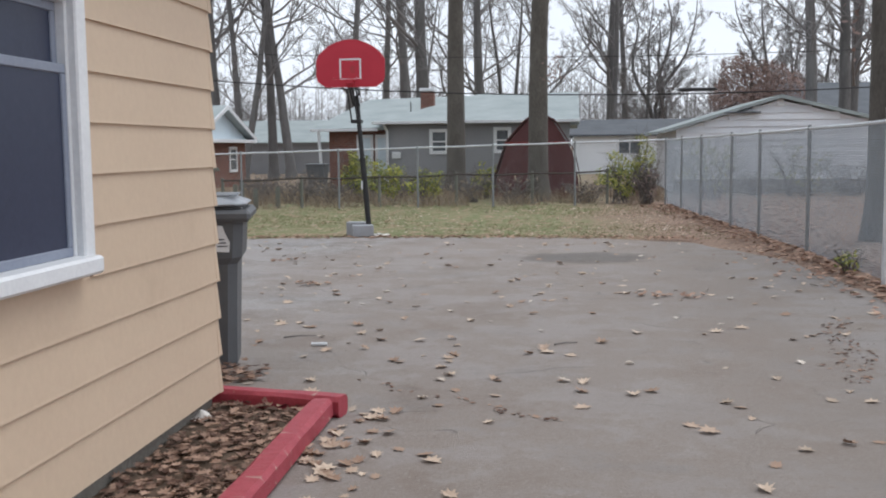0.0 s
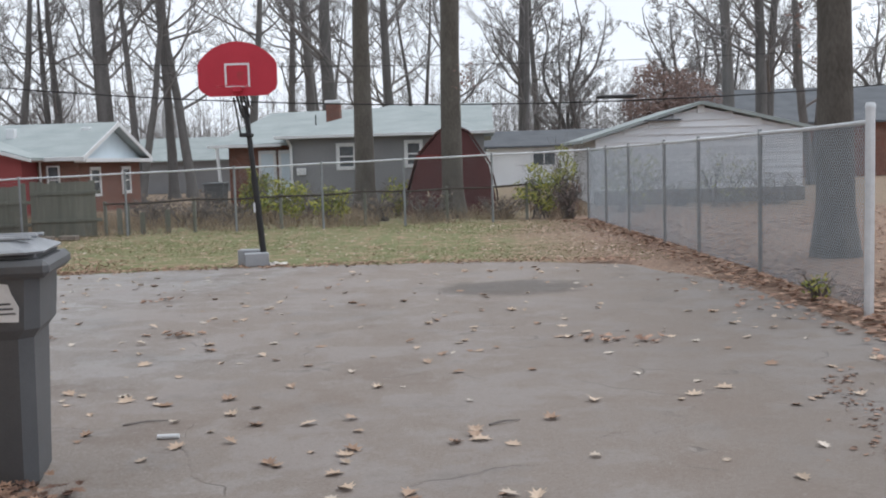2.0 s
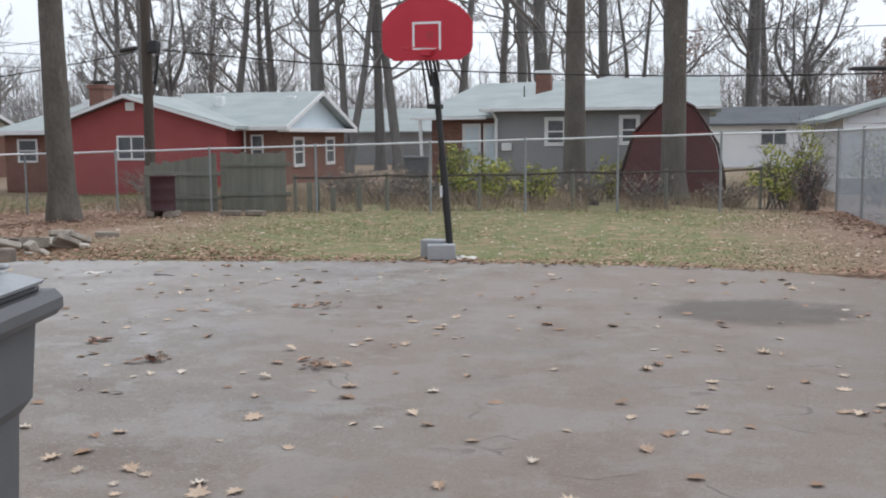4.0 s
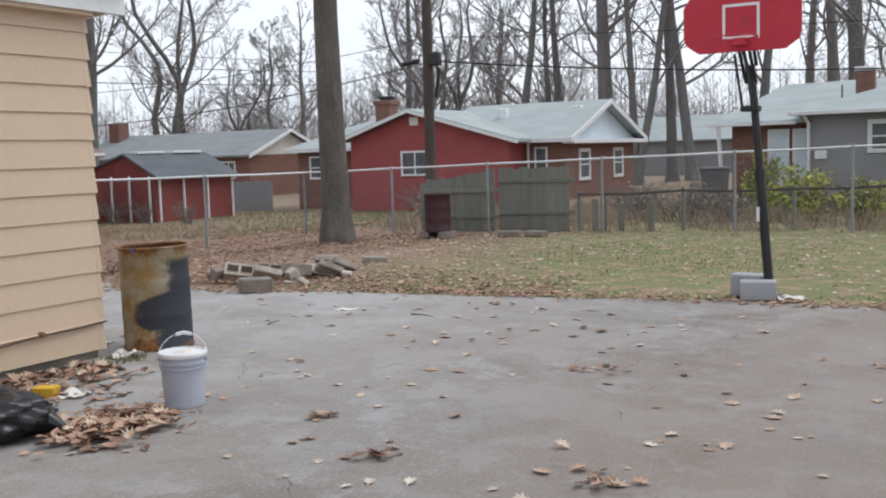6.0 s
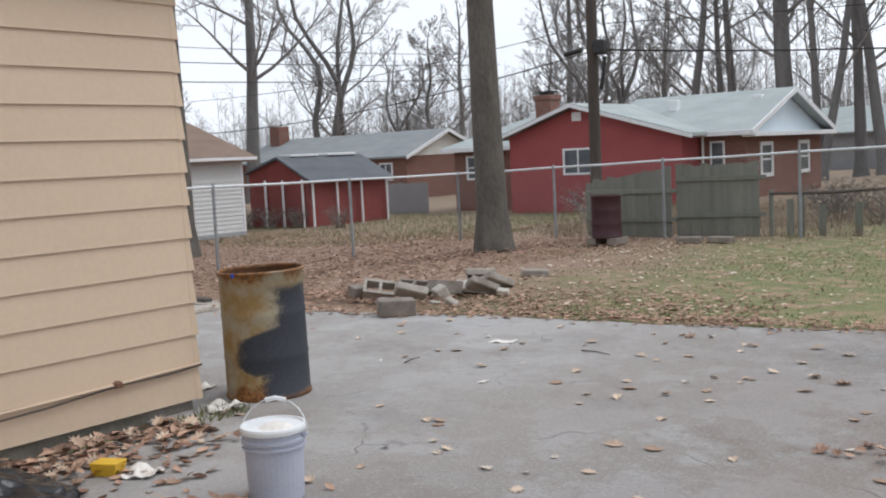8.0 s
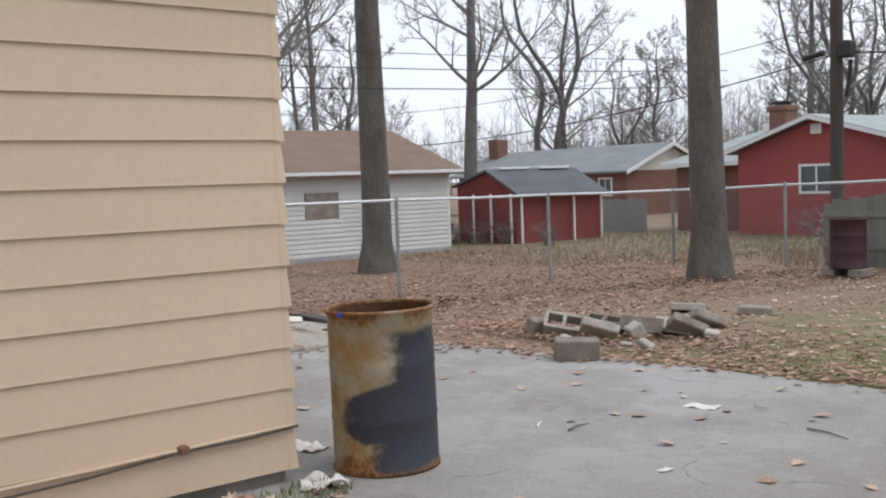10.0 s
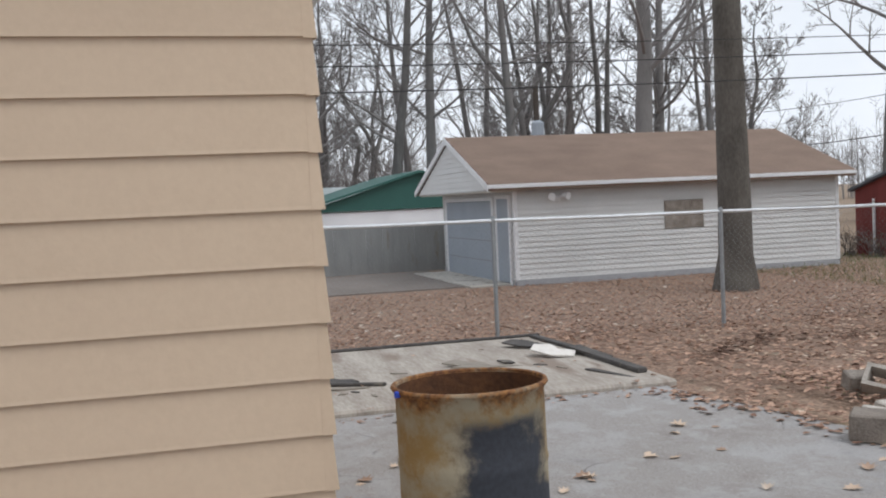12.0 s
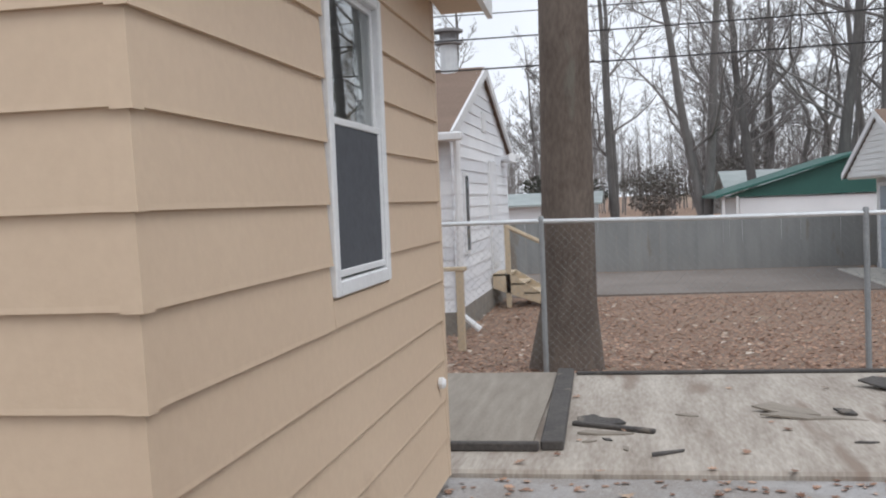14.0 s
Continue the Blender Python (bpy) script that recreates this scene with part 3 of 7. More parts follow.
                for off, z in ((0.0, b + sag[k]), (proud, b + sag[k]), (proud * 0.92, b + 0.014 + sag[k]), (0.006, t), (0.0, t)):
                    v.append(p + n * off + Vector((0, 0, z)))
            f = [(4, 3, 2, 1, 0), (5, 6, 7, 8, 9)] + [(j, (j + 1) % 5, (j + 1) % 5 + 5, j + 5) for j in range(5)]
            part(name, Geo().raw(v, f), mat, parent)


def far_window(parent, x0, x1, z0, z1, y, nx=1, nz=2, normal=-1, axis="x", name="window", frame_w=0.09):
    """A framed window on a far wall: frame with glazing bars and panes. Runs along x (wall faces -y) or along y (wall faces +x)."""
    def at(a, b, c):
        return (a, y + b * normal, c) if axis == "x" else (y - b * normal, a, c)
    g = Geo()
    for a0, a1, c0, c1 in ((x0, x1, z1 - frame_w, z1), (x0, x1, z0, z0 + frame_w), (x0, x0 + frame_w, z0 + frame_w, z1 - frame_w), (x1 - frame_w, x1, z0 + frame_w, z1 - frame_w)):
        g.box(at(a0, 0.0, c0), at(a1, 0.05, c1), 0.006)
    for i in range(1, nx):
        c = x0 + (x1 - x0) * i / nx
        g.box(at(c - 0.025, 0.0, z0 + frame_w), at(c + 0.025, 0.04, z1 - frame_w), 0.004)
    for i in range(1, nz):
        c = z0 + (z1 - z0) * i / nz
        g.box(at(x0 + frame_w, 0.0, c - 0.025), at(x1 - frame_w, 0.038, c + 0.025), 0.004)
    w = part(name, g, M_white, parent, "white-framed window")
    part("pane", Geo().box(at(x0 + frame_w * 0.8, 0.004, z0 + frame_w * 0.8), at(x1 - frame_w * 0.8, 0.014, z1 - frame_w * 0.8)), M_far_window, w, "dark glass pane")
    return w


def roof_slab(g, a, b, c, d, thick=0.14):
    """One roof plane from four corners, with thickness."""
    p = [Vector(q) for q in (a, b, c, d)]
    q = [s - Vector((0, 0, thick)) for s in p]
    return g.raw(p + q, [(0, 1, 2, 3), (7, 6, 5, 4), (0, 4, 5, 1), (1, 5, 6, 2), (2, 6, 7, 3), (3, 7, 4, 0)])


def roof_parts(g, mat, parent, name="roof_plane", label=""):
    """Each separate plane of a roof as a part of its own."""
    owner = list(range(len(g.v)))

    def find(i):
        while owner[i] != i:
            i = owner[i]
        return i
    for f in g.f:
        for i in f[1:]:
            owner[find(i)] = find(f[0])
    groups = {}
    for f in g.f:
        groups.setdefault(find(f[0]), []).append(f)
    for faces in groups.values():
        used = sorted({i for f in faces for i in f})
        k = {i: j for j, i in enumerate(used)}
        part(name, Geo().raw([g.v[i] for i in used], [tuple(k[i] for i in f) for f in faces]), mat, parent, label)


# ---- ground ----
def ground_sheet():
    def steps(lo, hi):
        fine = list(np.arange(lo, hi + 0.1, 1.0))
        return [-2500, -600, -250, -120] + [c for c in np.linspace(-90, lo - 6, 5)] + fine + [c for c in np.linspace(hi + 6, 100, 5)] + [140, 260, 600, 2500]
    xs, ys = steps(-45.0, 25.0), steps(-12.0, 60.0)
    v = []
    for y in ys:
        for x in xs:
            inside = -11.2 < x < 3.9 and y < 17.4
            bump = 0.03 * noise.noise((x * 0.35, y * 0.35, 0.0)) if abs(x) < 60 and abs(y) < 80 else 0
            v.append((x, y, ground_z(x, y) - (0.05 if inside else 0.006 - bump)))
    nx = len(xs)
    f = [(j * nx + i, j * nx + i + 1, (j + 1) * nx + i + 1, (j + 1) * nx + i) for j in range(len(ys) - 1) for i in range(nx - 1)]
    solid("ground", Geo().raw(v, f), M_ground, "patchy lawn and brown leaf litter over level ground", "ground", "structure", smooth=True)


ground_sheet()


def driveway():
    edge = [(3.9, -16), (3.75, 4), (3.6, 9), (3.5, 11.5), (3.3, 14), (2.4, 16.3), (1.2, 17.0), (-0.1, 17.25), (-2.6, 17.2), (-3.4, 17.25), (-6.0, 16.7), (-7.6, 16.55), (-9.0, 16.25), (-10.3, 15.95), (-10.9, 15.9)]
    ring = []
    for (x0, y0), (x1, y1) in zip(edge, edge[1:]):
        n = max(2, int(math.hypot(x1 - x0, y1 - y0) / 0.16))
        for i in range(n):
            x, y = x0 + (x1 - x0) * i / n, y0 + (y1 - y0) * i / n
            k = 0.10 * noise.noise((x * 1.7, y * 1.7, 3.0)) + 0.04 * noise.noise((x * 7, y * 7, 1.0))
            ring.append((x + (k if y < 14 else k * 0.3), y + (k if y >= 14 else 0)))
    ring += [(-10.9, 15.9), (-10.9, 12.2), (-7.0, 12.2), (-7.3, 5.0), (-1.3, 5.0), (-1.3, -16)]
    v = [(x, y, 0.0) for x, y in ring] + [(x, y, -0.12) for x, y in ring]
    n = len(ring)
    f = [tuple(range(n))] + [(i, i + n, (i + 1) % n + n, (i + 1) % n) for i in range(n)]
    solid("driveway", Geo().raw(v, f), M_tarmac, "pale weathered tarmac driveway with worn ragged edges", "driveway", "structure")


driveway()
g = Geo().box((-30.6, 4, -0.5), (-24.9, 18.9, -0.316))
solid("neighbour_driveway", g, M_far_drive, "damp grey tarmac apron before the off-white garage", "driveway", "structure")

# ---- the beige house: two wings ----
LAP = 0.2145
W1X, W1Y, W1Z = -1.5, 5.9, 0.120
W2X, W2Y, W2Z = -7.2, 12.6, 0.0745
W2W = -10.65
TOP = 2.72


def wall_block(name, pieces, label):
    g = Geo()
    for a, b in pieces:
        g.box(a, b)
    return solid(name, g, M_siding, label, "wall", "structure")


WIN1 = (2.75, 4.35, 1.06, 2.20)
wall_1 = wall_block("wall_1", [((W1X - 0.14, -12, 0.12), (W1X, WIN1[0], TOP)), ((W1X - 0.14, WIN1[1], 0.12), (W1X, W1Y, TOP)),
                               ((W1X - 0.14, WIN1[0], 0.12), (W1X, WIN1[1], WIN1[2])), ((W1X - 0.14, WIN1[0], WIN1[3]), (W1X, WIN1[1], TOP))],
                    "beige lap-sided house wall beside the driveway")
boards(wall_1, (W1X, -12, 0), (0, 1, 0), (1, 0, 0), W1Y + 12 + 0.0, W1Z, 12, LAP, M_siding, gaps=[(WIN1[0] + 12 - 0.02, WIN1[1] + 12 + 0.02, WIN1[2] - 0.09, WIN1[3] + 0.05)])
wall_3 = wall_block("wall_3", [((W2X + 0.0, W1Y - 0.14, 0.08), (W1X - 0.14, W1Y, TOP))], "beige lap-sided wall closing the recess behind the bin")
boards(wall_3, (W1X - 0.0, W1Y, 0), (-1, 0, 0), (0, 1, 0), W1X - W2X, W1Z, 12, LAP, M_siding)
wall_2 = wall_block("wall_2", [((W2X - 0.14, W1Y - 0.14, 0.08), (W2X, W2Y, TOP))], "beige lap-sided wall of the rear wing")
boards(wall_2, (W2X, W1Y, 0), (0, 1, 0), (1, 0, 0), W2Y - W1Y, W2Z, 13, LAP, M_siding)
WIN2 = (-9.40, -8.60, 1.27, 2.42)
wall_4 = wall_block("wall_4", [((W2W, W2Y - 0.14, 0.08), (WIN2[0], W2Y, TOP)), ((WIN2[1], W2Y - 0.14, 0.08), (W2X - 0.14, W2Y, TOP)),
                               ((WIN2[0], W2Y - 0.14, 0.08), (WIN2[1], W2Y, WIN2[2])), ((WIN2[0], W2Y - 0.14, WIN2[3]), (WIN2[1], W2Y, TOP))],
                    "beige lap-sided end wall of the rear wing with a sash window")
boards(wall_4, (W2X, W2Y, 0), (-1, 0, 0), (0, 1, 0), W2X - W2W, W2Z, 13, LAP, M_siding, gaps=[(W2X - WIN2[1] - 0.02, W2X - WIN2[0] + 0.02, WIN2[2] - 0.03, WIN2[3] + 0.03)])
wall_5 = wall_block("wall_5", [((W2W - 0.14, -12, 0.08), (W2W, W2Y, TOP))], "plain beige wall of the far side of the house")
wall_6 = wall_block("wall_6", [((W2W, -12.14, 0.08), (W1X, -12, TOP))], "plain beige wall closing the house")


def corner_caps(parent, x, y, z0, rows, sx, sy):
    """Bent metal caps over the ends of the boards at an outside corner."""
    for i in range(rows):
        b, t = z0 + i * LAP - 0.004, z0 + (i + 1) * LAP + 0.004
        o0, o1, w = 0.0232, 0.0072, 0.030
        g = Geo()
        lo, hi = [], []
        for o, z, lst in ((o0, b, lo), (o1, t, hi)):
            for px, py in ((-w, o), (o, o), (o, -w), (o - 0.003, -w), (o - 0.003, o - 0.003), (-w, o - 0.003)):
                lst.append((x + sx * px, y + sy * py, z))
        g.raw(lo + hi, [(0, 1, 7, 6), (1, 2, 8, 7), (2, 3, 9, 8), (3, 4, 10, 9), (4, 5, 11, 10), (5, 0, 6, 11), (0, 5, 4, 1), (1, 4, 3, 2)])
        part("corner_cap", g, M_siding, parent)


corner_caps(wall_1, W1X, W1Y, W1Z, 12, 1, 1)
corner_caps(wall_2, W2X, W2Y, W2Z, 13, 1, 1)
corner_caps(wall_4, W2W, W2Y, W2Z, 13, -1, 1)
g = Geo().box((W1X - 0.3, -12, -0.3), (W1X - 0.03, W1Y - 0.03, 0.14)).box((W2X - 0.3, W1Y - 0.3, -0.3), (W1X - 0.3, W1Y - 0.03, 0.13))
g.box((W2X - 0.3, W1Y - 0.03, -0.3), (W2X - 0.03, W2Y - 0.03, 0.10)).box((W2W + 0.03, W2Y - 0.3, -0.3), (W2X - 0.3, W2Y - 0.03, 0.10))
solid("foundation", g, M_foundation, "low dark concrete foundation under the siding", "foundation", "structure")
g = Geo().box((W2W, -12, TOP), (W1X, W1Y - 0.02, TOP + 0.08)).box((W2W, W1Y - 0.02, TOP), (W2X, W2Y - 0.02, TOP + 0.08)).box((W2W, -12, -0.02), (W1X - 0.2, W1Y - 0.2, 0.02)).box((W2W, W1Y - 0.2, -0.02), (W2X - 0.2, W2Y - 0.2, 0.02))
solid("ceiling", g, M_dark_room, "plain ceiling and floor inside the house", "ceiling", "structure")


def house_roof():
    roof = thing("house_roof", (0, 0, 0), "shallow shingled roof with white fascia and soffit", "roof", kind="structure")
    oh, z = 0.30, TOP + 0.08
    x0, x1, y1 = W2W - oh, W2X + 0.14, W2Y + oh
    xm, rz = (x0 + x1) / 2, z + 0.75
    g = Geo()
    g.raw([(x0, W1Y - 3, z + 0.14), (x1, W1Y - 3, z + 0.14), (x1, y1, z + 0.14), (x0, y1, z + 0.14), (xm, W1Y - 3, rz), (xm, y1 - 2.0, rz)], [(1, 2, 5, 4), (2, 3, 5), (3, 0, 4, 5), (0, 1, 4)])
    X0, X1, ym = W2W - oh, W1X + oh, -3.0
    g.raw([(X0, -12.3, z + 0.14), (X1, -12.3, z + 0.14), (X1, W1Y + oh, z + 0.14), (X0, W1Y + oh, z + 0.14), (X0 + 2, ym, z + 1.5), (X1 - 2, ym, z + 1.5)], [(0, 1, 5, 4), (1, 2, 5), (2, 3, 4, 5), (3, 0, 4)])
    part("shingles", g, M_brown_shingle, roof)
    s = Geo().box((x1 - oh + 0.02, W1Y + oh, z - 0.03), (x1 - 0.02, y1 - oh, z)).prism([(x0 + 0.02, z - 0.17), (x1 - 0.03, z + 0.08), (x1 - 0.03, z + 0.11), (x0 + 0.02, z - 0.14)], (0, y1 - oh + 0.02, 0), (1, 0, 0), (0, 0, 1), (0, oh - 0.05, 0))
    s.box((X1 - oh + 0.02, -12.3, z - 0.03), (X1 - 0.02, W1Y + oh - 0.02, z)).box((x1, W1Y + 0.02, z - 0.03), (X1 - oh + 0.02, W1Y + oh - 0.02, z))
    part("soffit", s, M_siding, roof, "beige boarded soffit")
    f = Geo().box((x1 - 0.02, W1Y + oh, z + 0.0), (x1 + 0.01, y1 + 0.01, z + 0.28), 0.004)
    f.prism([(x0, z - 0.21), (x1 - 0.02, z + 0.04), (x1 - 0.02, z + 0.27), (x0, z + 0.13)], (0, y1 - 0.02, 0), (1, 0, 0), (0, 0, 1), (0, 0.03, 0))
    f.box((X1 - 0.02, -12.3, z - 0.05), (X1 + 0.01, W1Y + oh, z + 0.13), 0.004).box((x1 + 0.01, W1Y + oh - 0.02, z - 0.05), (X1 - 0.02, W1Y + oh + 0.01, z + 0.13), 0.004)
    part("fascia", f, M_white, roof, "white painted fascia")
    gut = Geo().box((x1 + 0.01, W1Y + oh + 0.1, z + 0.19), (x1 + 0.10, y1, z + 0.30), 0.02)
    part("gutter", gut, M_white, roof, "white metal gutter")


house_roof()


def window_one():
    w = thing("window_1", (W1X, 0, 0), "white wooden double-hung window with a deep sill", "window", kind="structure")
    y0, y1, z0, z1 = WIN1
    c, t = 0.085, 0.105
    g = Geo().box((-0.10, y1 - c, z0), (0.045, y1 + 0.008, z1), 0.008).box((-0.10, y0 - 0.008, z0), (0.045, y0 + c, z1), 0.008).box((-0.10, y0 + c, z1 - c), (0.044, y1 - c, z1), 0.008)
    part("window_frame", g, M_white, w)
    g = Geo().box((-0.10, y1 - t, z0), (0.012, y1 - c, z1 - c), 0.006).box((-0.10, y0 + c, z0), (0.012, y0 + t, z1 - c), 0.006).box((-0.10, y0 + t, z1 - t), (0.011, y1 - t, z1 - c), 0.006)
    part("inner_stop", g, M_white, w)
    part("window_sill", Geo().box((-0.10, y0 - 0.06, z0 - 0.055), (0.10, y1 - 0.03, z0 + 0.02), 0.012), M_white, w, "thick white sloping sill")
    for nm, a, b, off in (("lower_sash", z0 + 0.02, 1.85, 0.005), ("upper_sash", 1.81, z1 - t, -0.028)):
        s = 0.038
        g = Geo().box((off - 0.03, y0 + t, a), (off, y1 - t, a + s), 0.004).box((off - 0.03, y0 + t, b - s), (off, y1 - t, b), 0.004)
        g.box((off - 0.03, y0 + t, a + s), (off, y0 + t + s, b - s), 0.004).box((off - 0.03, y1 - t - s, a + s), (off, y1 - t, b - s), 0.004)
        sash = part(nm, g, M_sash_blue, w, "blue-grey painted sash")
        p = part("pane", Geo().box((off - 0.028, y0 + t + s, a + s), (off - 0.022, y1 - t - s, b - s)), M_glass, sash)
        p.visible_shadow = False
        # opaque sheet before the pane; the glass's bluish reflection is its colour
        part("insect_screen", Geo().box((off - 0.012, y0 + t + s, a + s), (off - 0.009, y1 - t - s, b - s)), M_navy_reflection, sash, "opaque navy sheet with the glass's bluish reflection in its colour")
    part("blind", Geo().box((-0.30, y0 - 0.1, z0 - 0.1), (-0.28, y1 + 0.1, z1 + 0.1)), M_blind, w, "dark blind tinted navy for the glass's bluish reflection")


window_one()


def window_two():
    w = thing("window_2", (0, W2Y, 0), "narrow white sash window with an insect screen and curtain", "window", kind="structure")
    x0, x1, z0, z1 = WIN2
    t = 0.045
    g = Geo().box((x0 - 0.01, -0.09, z0 - 0.02), (x0 + t, 0.03, z1), 0.005).box((x1 - t, -0.09, z0 - 0.02), (x1 + 0.01, 0.03, z1), 0.005)
    g.box((x0 + t, -0.09, z1 - t), (x1 - t, 0.029, z1 + 0.01), 0.005).box((x0 + t, -0.09, z0 - 0.02), (x1 - t, 0.029, z0 + t - 0.01), 0.005)
    part("window_frame", g, M_white, w)
    mid = 1.865
    for nm, a, b, off in (("lower_sash", z0 + t, mid + 0.02, 0.018), ("upper_sash", mid - 0.02, z1 - t, 0.002)):
        s = 0.026
        g = Geo().box((x0 + t, off - 0.025, a), (x1 - t, off, a + s), 0.003).box((x0 + t, off - 0.025, b - s), (x1 - t, off, b), 0.003)
        g.box((x0 + t, off - 0.025, a + s), (x0 + t + s, off, b - s), 0.003).box((x1 - t - s, off - 0.025, a + s), (x1 - t, off, b - s), 0.003)
        sash = part(nm, g, M_white, w)
        if nm == "upper_sash":
            p = part("pane", Geo().box((x0 + t + s, off - 0.016, a + s), (x1 - t - s, off - 0.010, b - s)), M_glass, sash)
            p.visible_shadow = False
        else:
            part("insect_screen", Geo().box((x0 + t + s, off - 0.010, a + s), (x1 - t - s, off - 0.006, b - s)), M_screen, sash, "fine dark insect screen")
    g, n = Geo(), 40
    for zz in (z0 - 0.1, z1 + 0.1):
        for i in range(n + 1):
            g.v.append((x0 - 0.05 + (x1 - x0 + 0.1) * i / n, -0.24 + 0.025 * math.sin(i * 1.3), zz))
    g.f += [(i, i + 1, i + n + 2, i + n + 1) for i in range(n)]
    part("curtain", g, M_curtain, w, "grey folded curtain", smooth=True)


window_two()
g = Geo().tube([(W2X + 0.03, 6.2, 0.255), (W2X + 0.032, 8.0, 0.245), (W2X + 0.034, 10.0, 0.262), (W2X + 0.032, 11.6, 0.285), (W2X + 0.034, 12.6, 0.31)], 0.009, 6)
cable = thing("wall_cable", (0, 0, 0), "painted-over cable clipped along the siding", "cable")
part("cable", g, M_siding, cable)
g = Geo().tube([(W2X + 0.034, 6.2, 0.225), (W2X + 0.04, 8.6, 0.20), (W2X + 0.038, 10.6, 0.222), (W2X + 0.04, 11.5, 0.252), (W2X + 0.045, 12.0, 0.288), (W2X + 0.04, 12.35, 0.284), (W2X + 0.036, 12.62, 0.30)], 0.006, 6)
part("cable", g, M_pole_wood, cable, "thin brown second cable")
part("junction", Geo().lathe([(0.0, 0.0), (0.035, 0.0), (0.032, 0.03), (0.012, 0.04), (0.0, 0.04)], 12, (W2X + 0.03, 11.98, 0.275)), material("rusty_iron", (0.10, 0.05, 0.03), (0.2, 0.1, 0.06), 20), cable, "rusty round fitting")
spout = thing("spigot", (W2W + 0.22, W2Y + 0.02, 0.62), "small white plastic outdoor vent by the corner", "vent")
part("body", Geo().lathe([(0.0, 0.0), (0.03, 0.0), (0.032, 0.02), (0.018, 0.035), (0.0, 0.035)], 12), M_white, spout)
spout.rotation_euler = (radians(-90), 0, 0)


# ---- chain-link fences ----
def chain_link(name, posts, label, end_post=None, wire_r=0.0009, pitch=0.075, mesh_mat=None):
    """posts: (x, y, top). Posts, a top rail and a diamond wire mesh between them."""
    fence = thing(name, (posts[0][0], posts[0][1], ground_z(posts[0][0], posts[0][1])), label, "fence")
    inv = fence.matrix_world.inverted()
    for i, (x, y, t) in enumerate(posts):
        r = 0.042 if end_post == i else 0.026
        b = ground_z(x, y)
        top = t + (0.12 if end_post == i else 0.0)
        g = Geo().tube([inv @ Vector((x, y, b - 0.2)), inv @ Vector((x, y, top))], r, 10)
        g.tube([inv @ Vector((x, y, top)), inv @ Vector((x, y, top + 0.02)), inv @ Vector((x, y, top + 0.05))], [r * 1.15, r * 1.1, r * 0.8], 10)
        part("post", g, M_steel if end_post == i else M_post, fence, "stout end post" if end_post == i else "", smooth=False)
    for (x0, y0, t0), (x1, y1, t1) in zip(posts, posts[1:]):
        part("top_rail", Geo().tube([inv @ Vector((x0, y0, t0)), inv @ Vector(((x0 + x1) / 2, (y0 + y1) / 2, (t0 + t1) / 2 - 0.008)), inv @ Vector((x1, y1, t1))], 0.021, 8), M_steel, fence)
    g = Geo()
    total = 0.0
    for (x0, y0, t0), (x1, y1, t1) in zip(posts, posts[1:]):
        ln = math.hypot(x1 - x0, y1 - y0)
        d = Vector(((x1 - x0) / ln, (y1 - y0) / ln))
        side = Vector((-d.y, d.x))
        h = (t0 + t1) / 2 - ground_z((x0 + x1) / 2, (y0 + y1) / 2) - 0.03

        def at(s, k, off):
            tz = t0 + (t1 - t0) * s / ln
            return inv @ Vector((x0 + d.x * s + side.x * off, y0 + d.y * s + side.y * off, tz - h + k))
        for sgn in (1, -1):
            s = -h
            while s < ln + h:
                a, b = (s, 0.0), (s + sgn * h, h)
                if sgn == -1:
                    a, b = (s, 0.0), (s - h, h)
                lo, hi = sorted((a, b))
                c0, c1 = max(lo[0], 0.0), min(hi[0], ln)
                if c1 - c0 > 0.01:
                    k0 = lo[1] + (hi[1] - lo[1]) * (c0 - lo[0]) / (hi[0] - lo[0])
                    k1 = lo[1] + (hi[1] - lo[1]) * (c1 - lo[0]) / (hi[0] - lo[0])
                    g.tube([at(c0, k0, 0.034 + 0.002 * sgn), at(c1, k1, 0.034 + 0.002 * sgn)], wire_r, 3, cap=False)
                s += pitch
    part("wire_mesh", g, mesh_mat or M_wire, fence, "diamond wire mesh")
    return fence


left = [(-14.68 + 0.78 * i / 4, 12.83 + 11.25 * i / 4, 1.36 - 0.09 * i / 4) for i in range(5)]
chain_link("chain_link_fence", [(-14.9, 10.05, 1.38), *left], "galvanised chain-link fence along the leafy side yard")
back = [(x, 24.08 + (x + 13.9) * 0.161, 1.27 + (x + 13.9) * 0.0219) for x in (-13.9, -11.9, -9.86, -7.6, -5.2, -3.24, -1.36, 0.7, 3.0)]
chain_link("chain_link_fence", back, "galvanised chain-link fence across the back lawn")
right = [(3.0, 26.8, 1.64), (3.15, 24.6, 1.655), (3.3, 22.3, 1.665), (3.5, 19.6, 1.68), (3.62, 17.5, 1.69), (3.78, 14.8, 1.71), (3.84, 11.5, 1.73)]
chain_link("chain_link_fence", right, "tall chain-link fence with a stout end post beside the drive", end_post=6, wire_r=0.0034, pitch=0.058, mesh_mat=M_tall_wire)


# ---- wooden fences ----
def picket_fence(name, p0, p1, h0, h1, mat, label, board=0.14, rails=True):
    ln = math.dist(p0, p1)
    ang = math.degrees(math.atan2(p1[1] - p0[1], p1[0] - p0[0]))
    fence = thing(name, pose(p0[0], p0[1], min(ground_z(*p0), ground_z(*p1)), 0, 0, ang), label, "fence")
    n = int(ln / (board + 0.002))
    for i in range(n):
        h = h0 + (h1 - h0) * i / n + random.uniform(-0.03, 0.03)
        s = i * (board + 0.002)
        tilt = random.uniform(-0.004, 0.004)
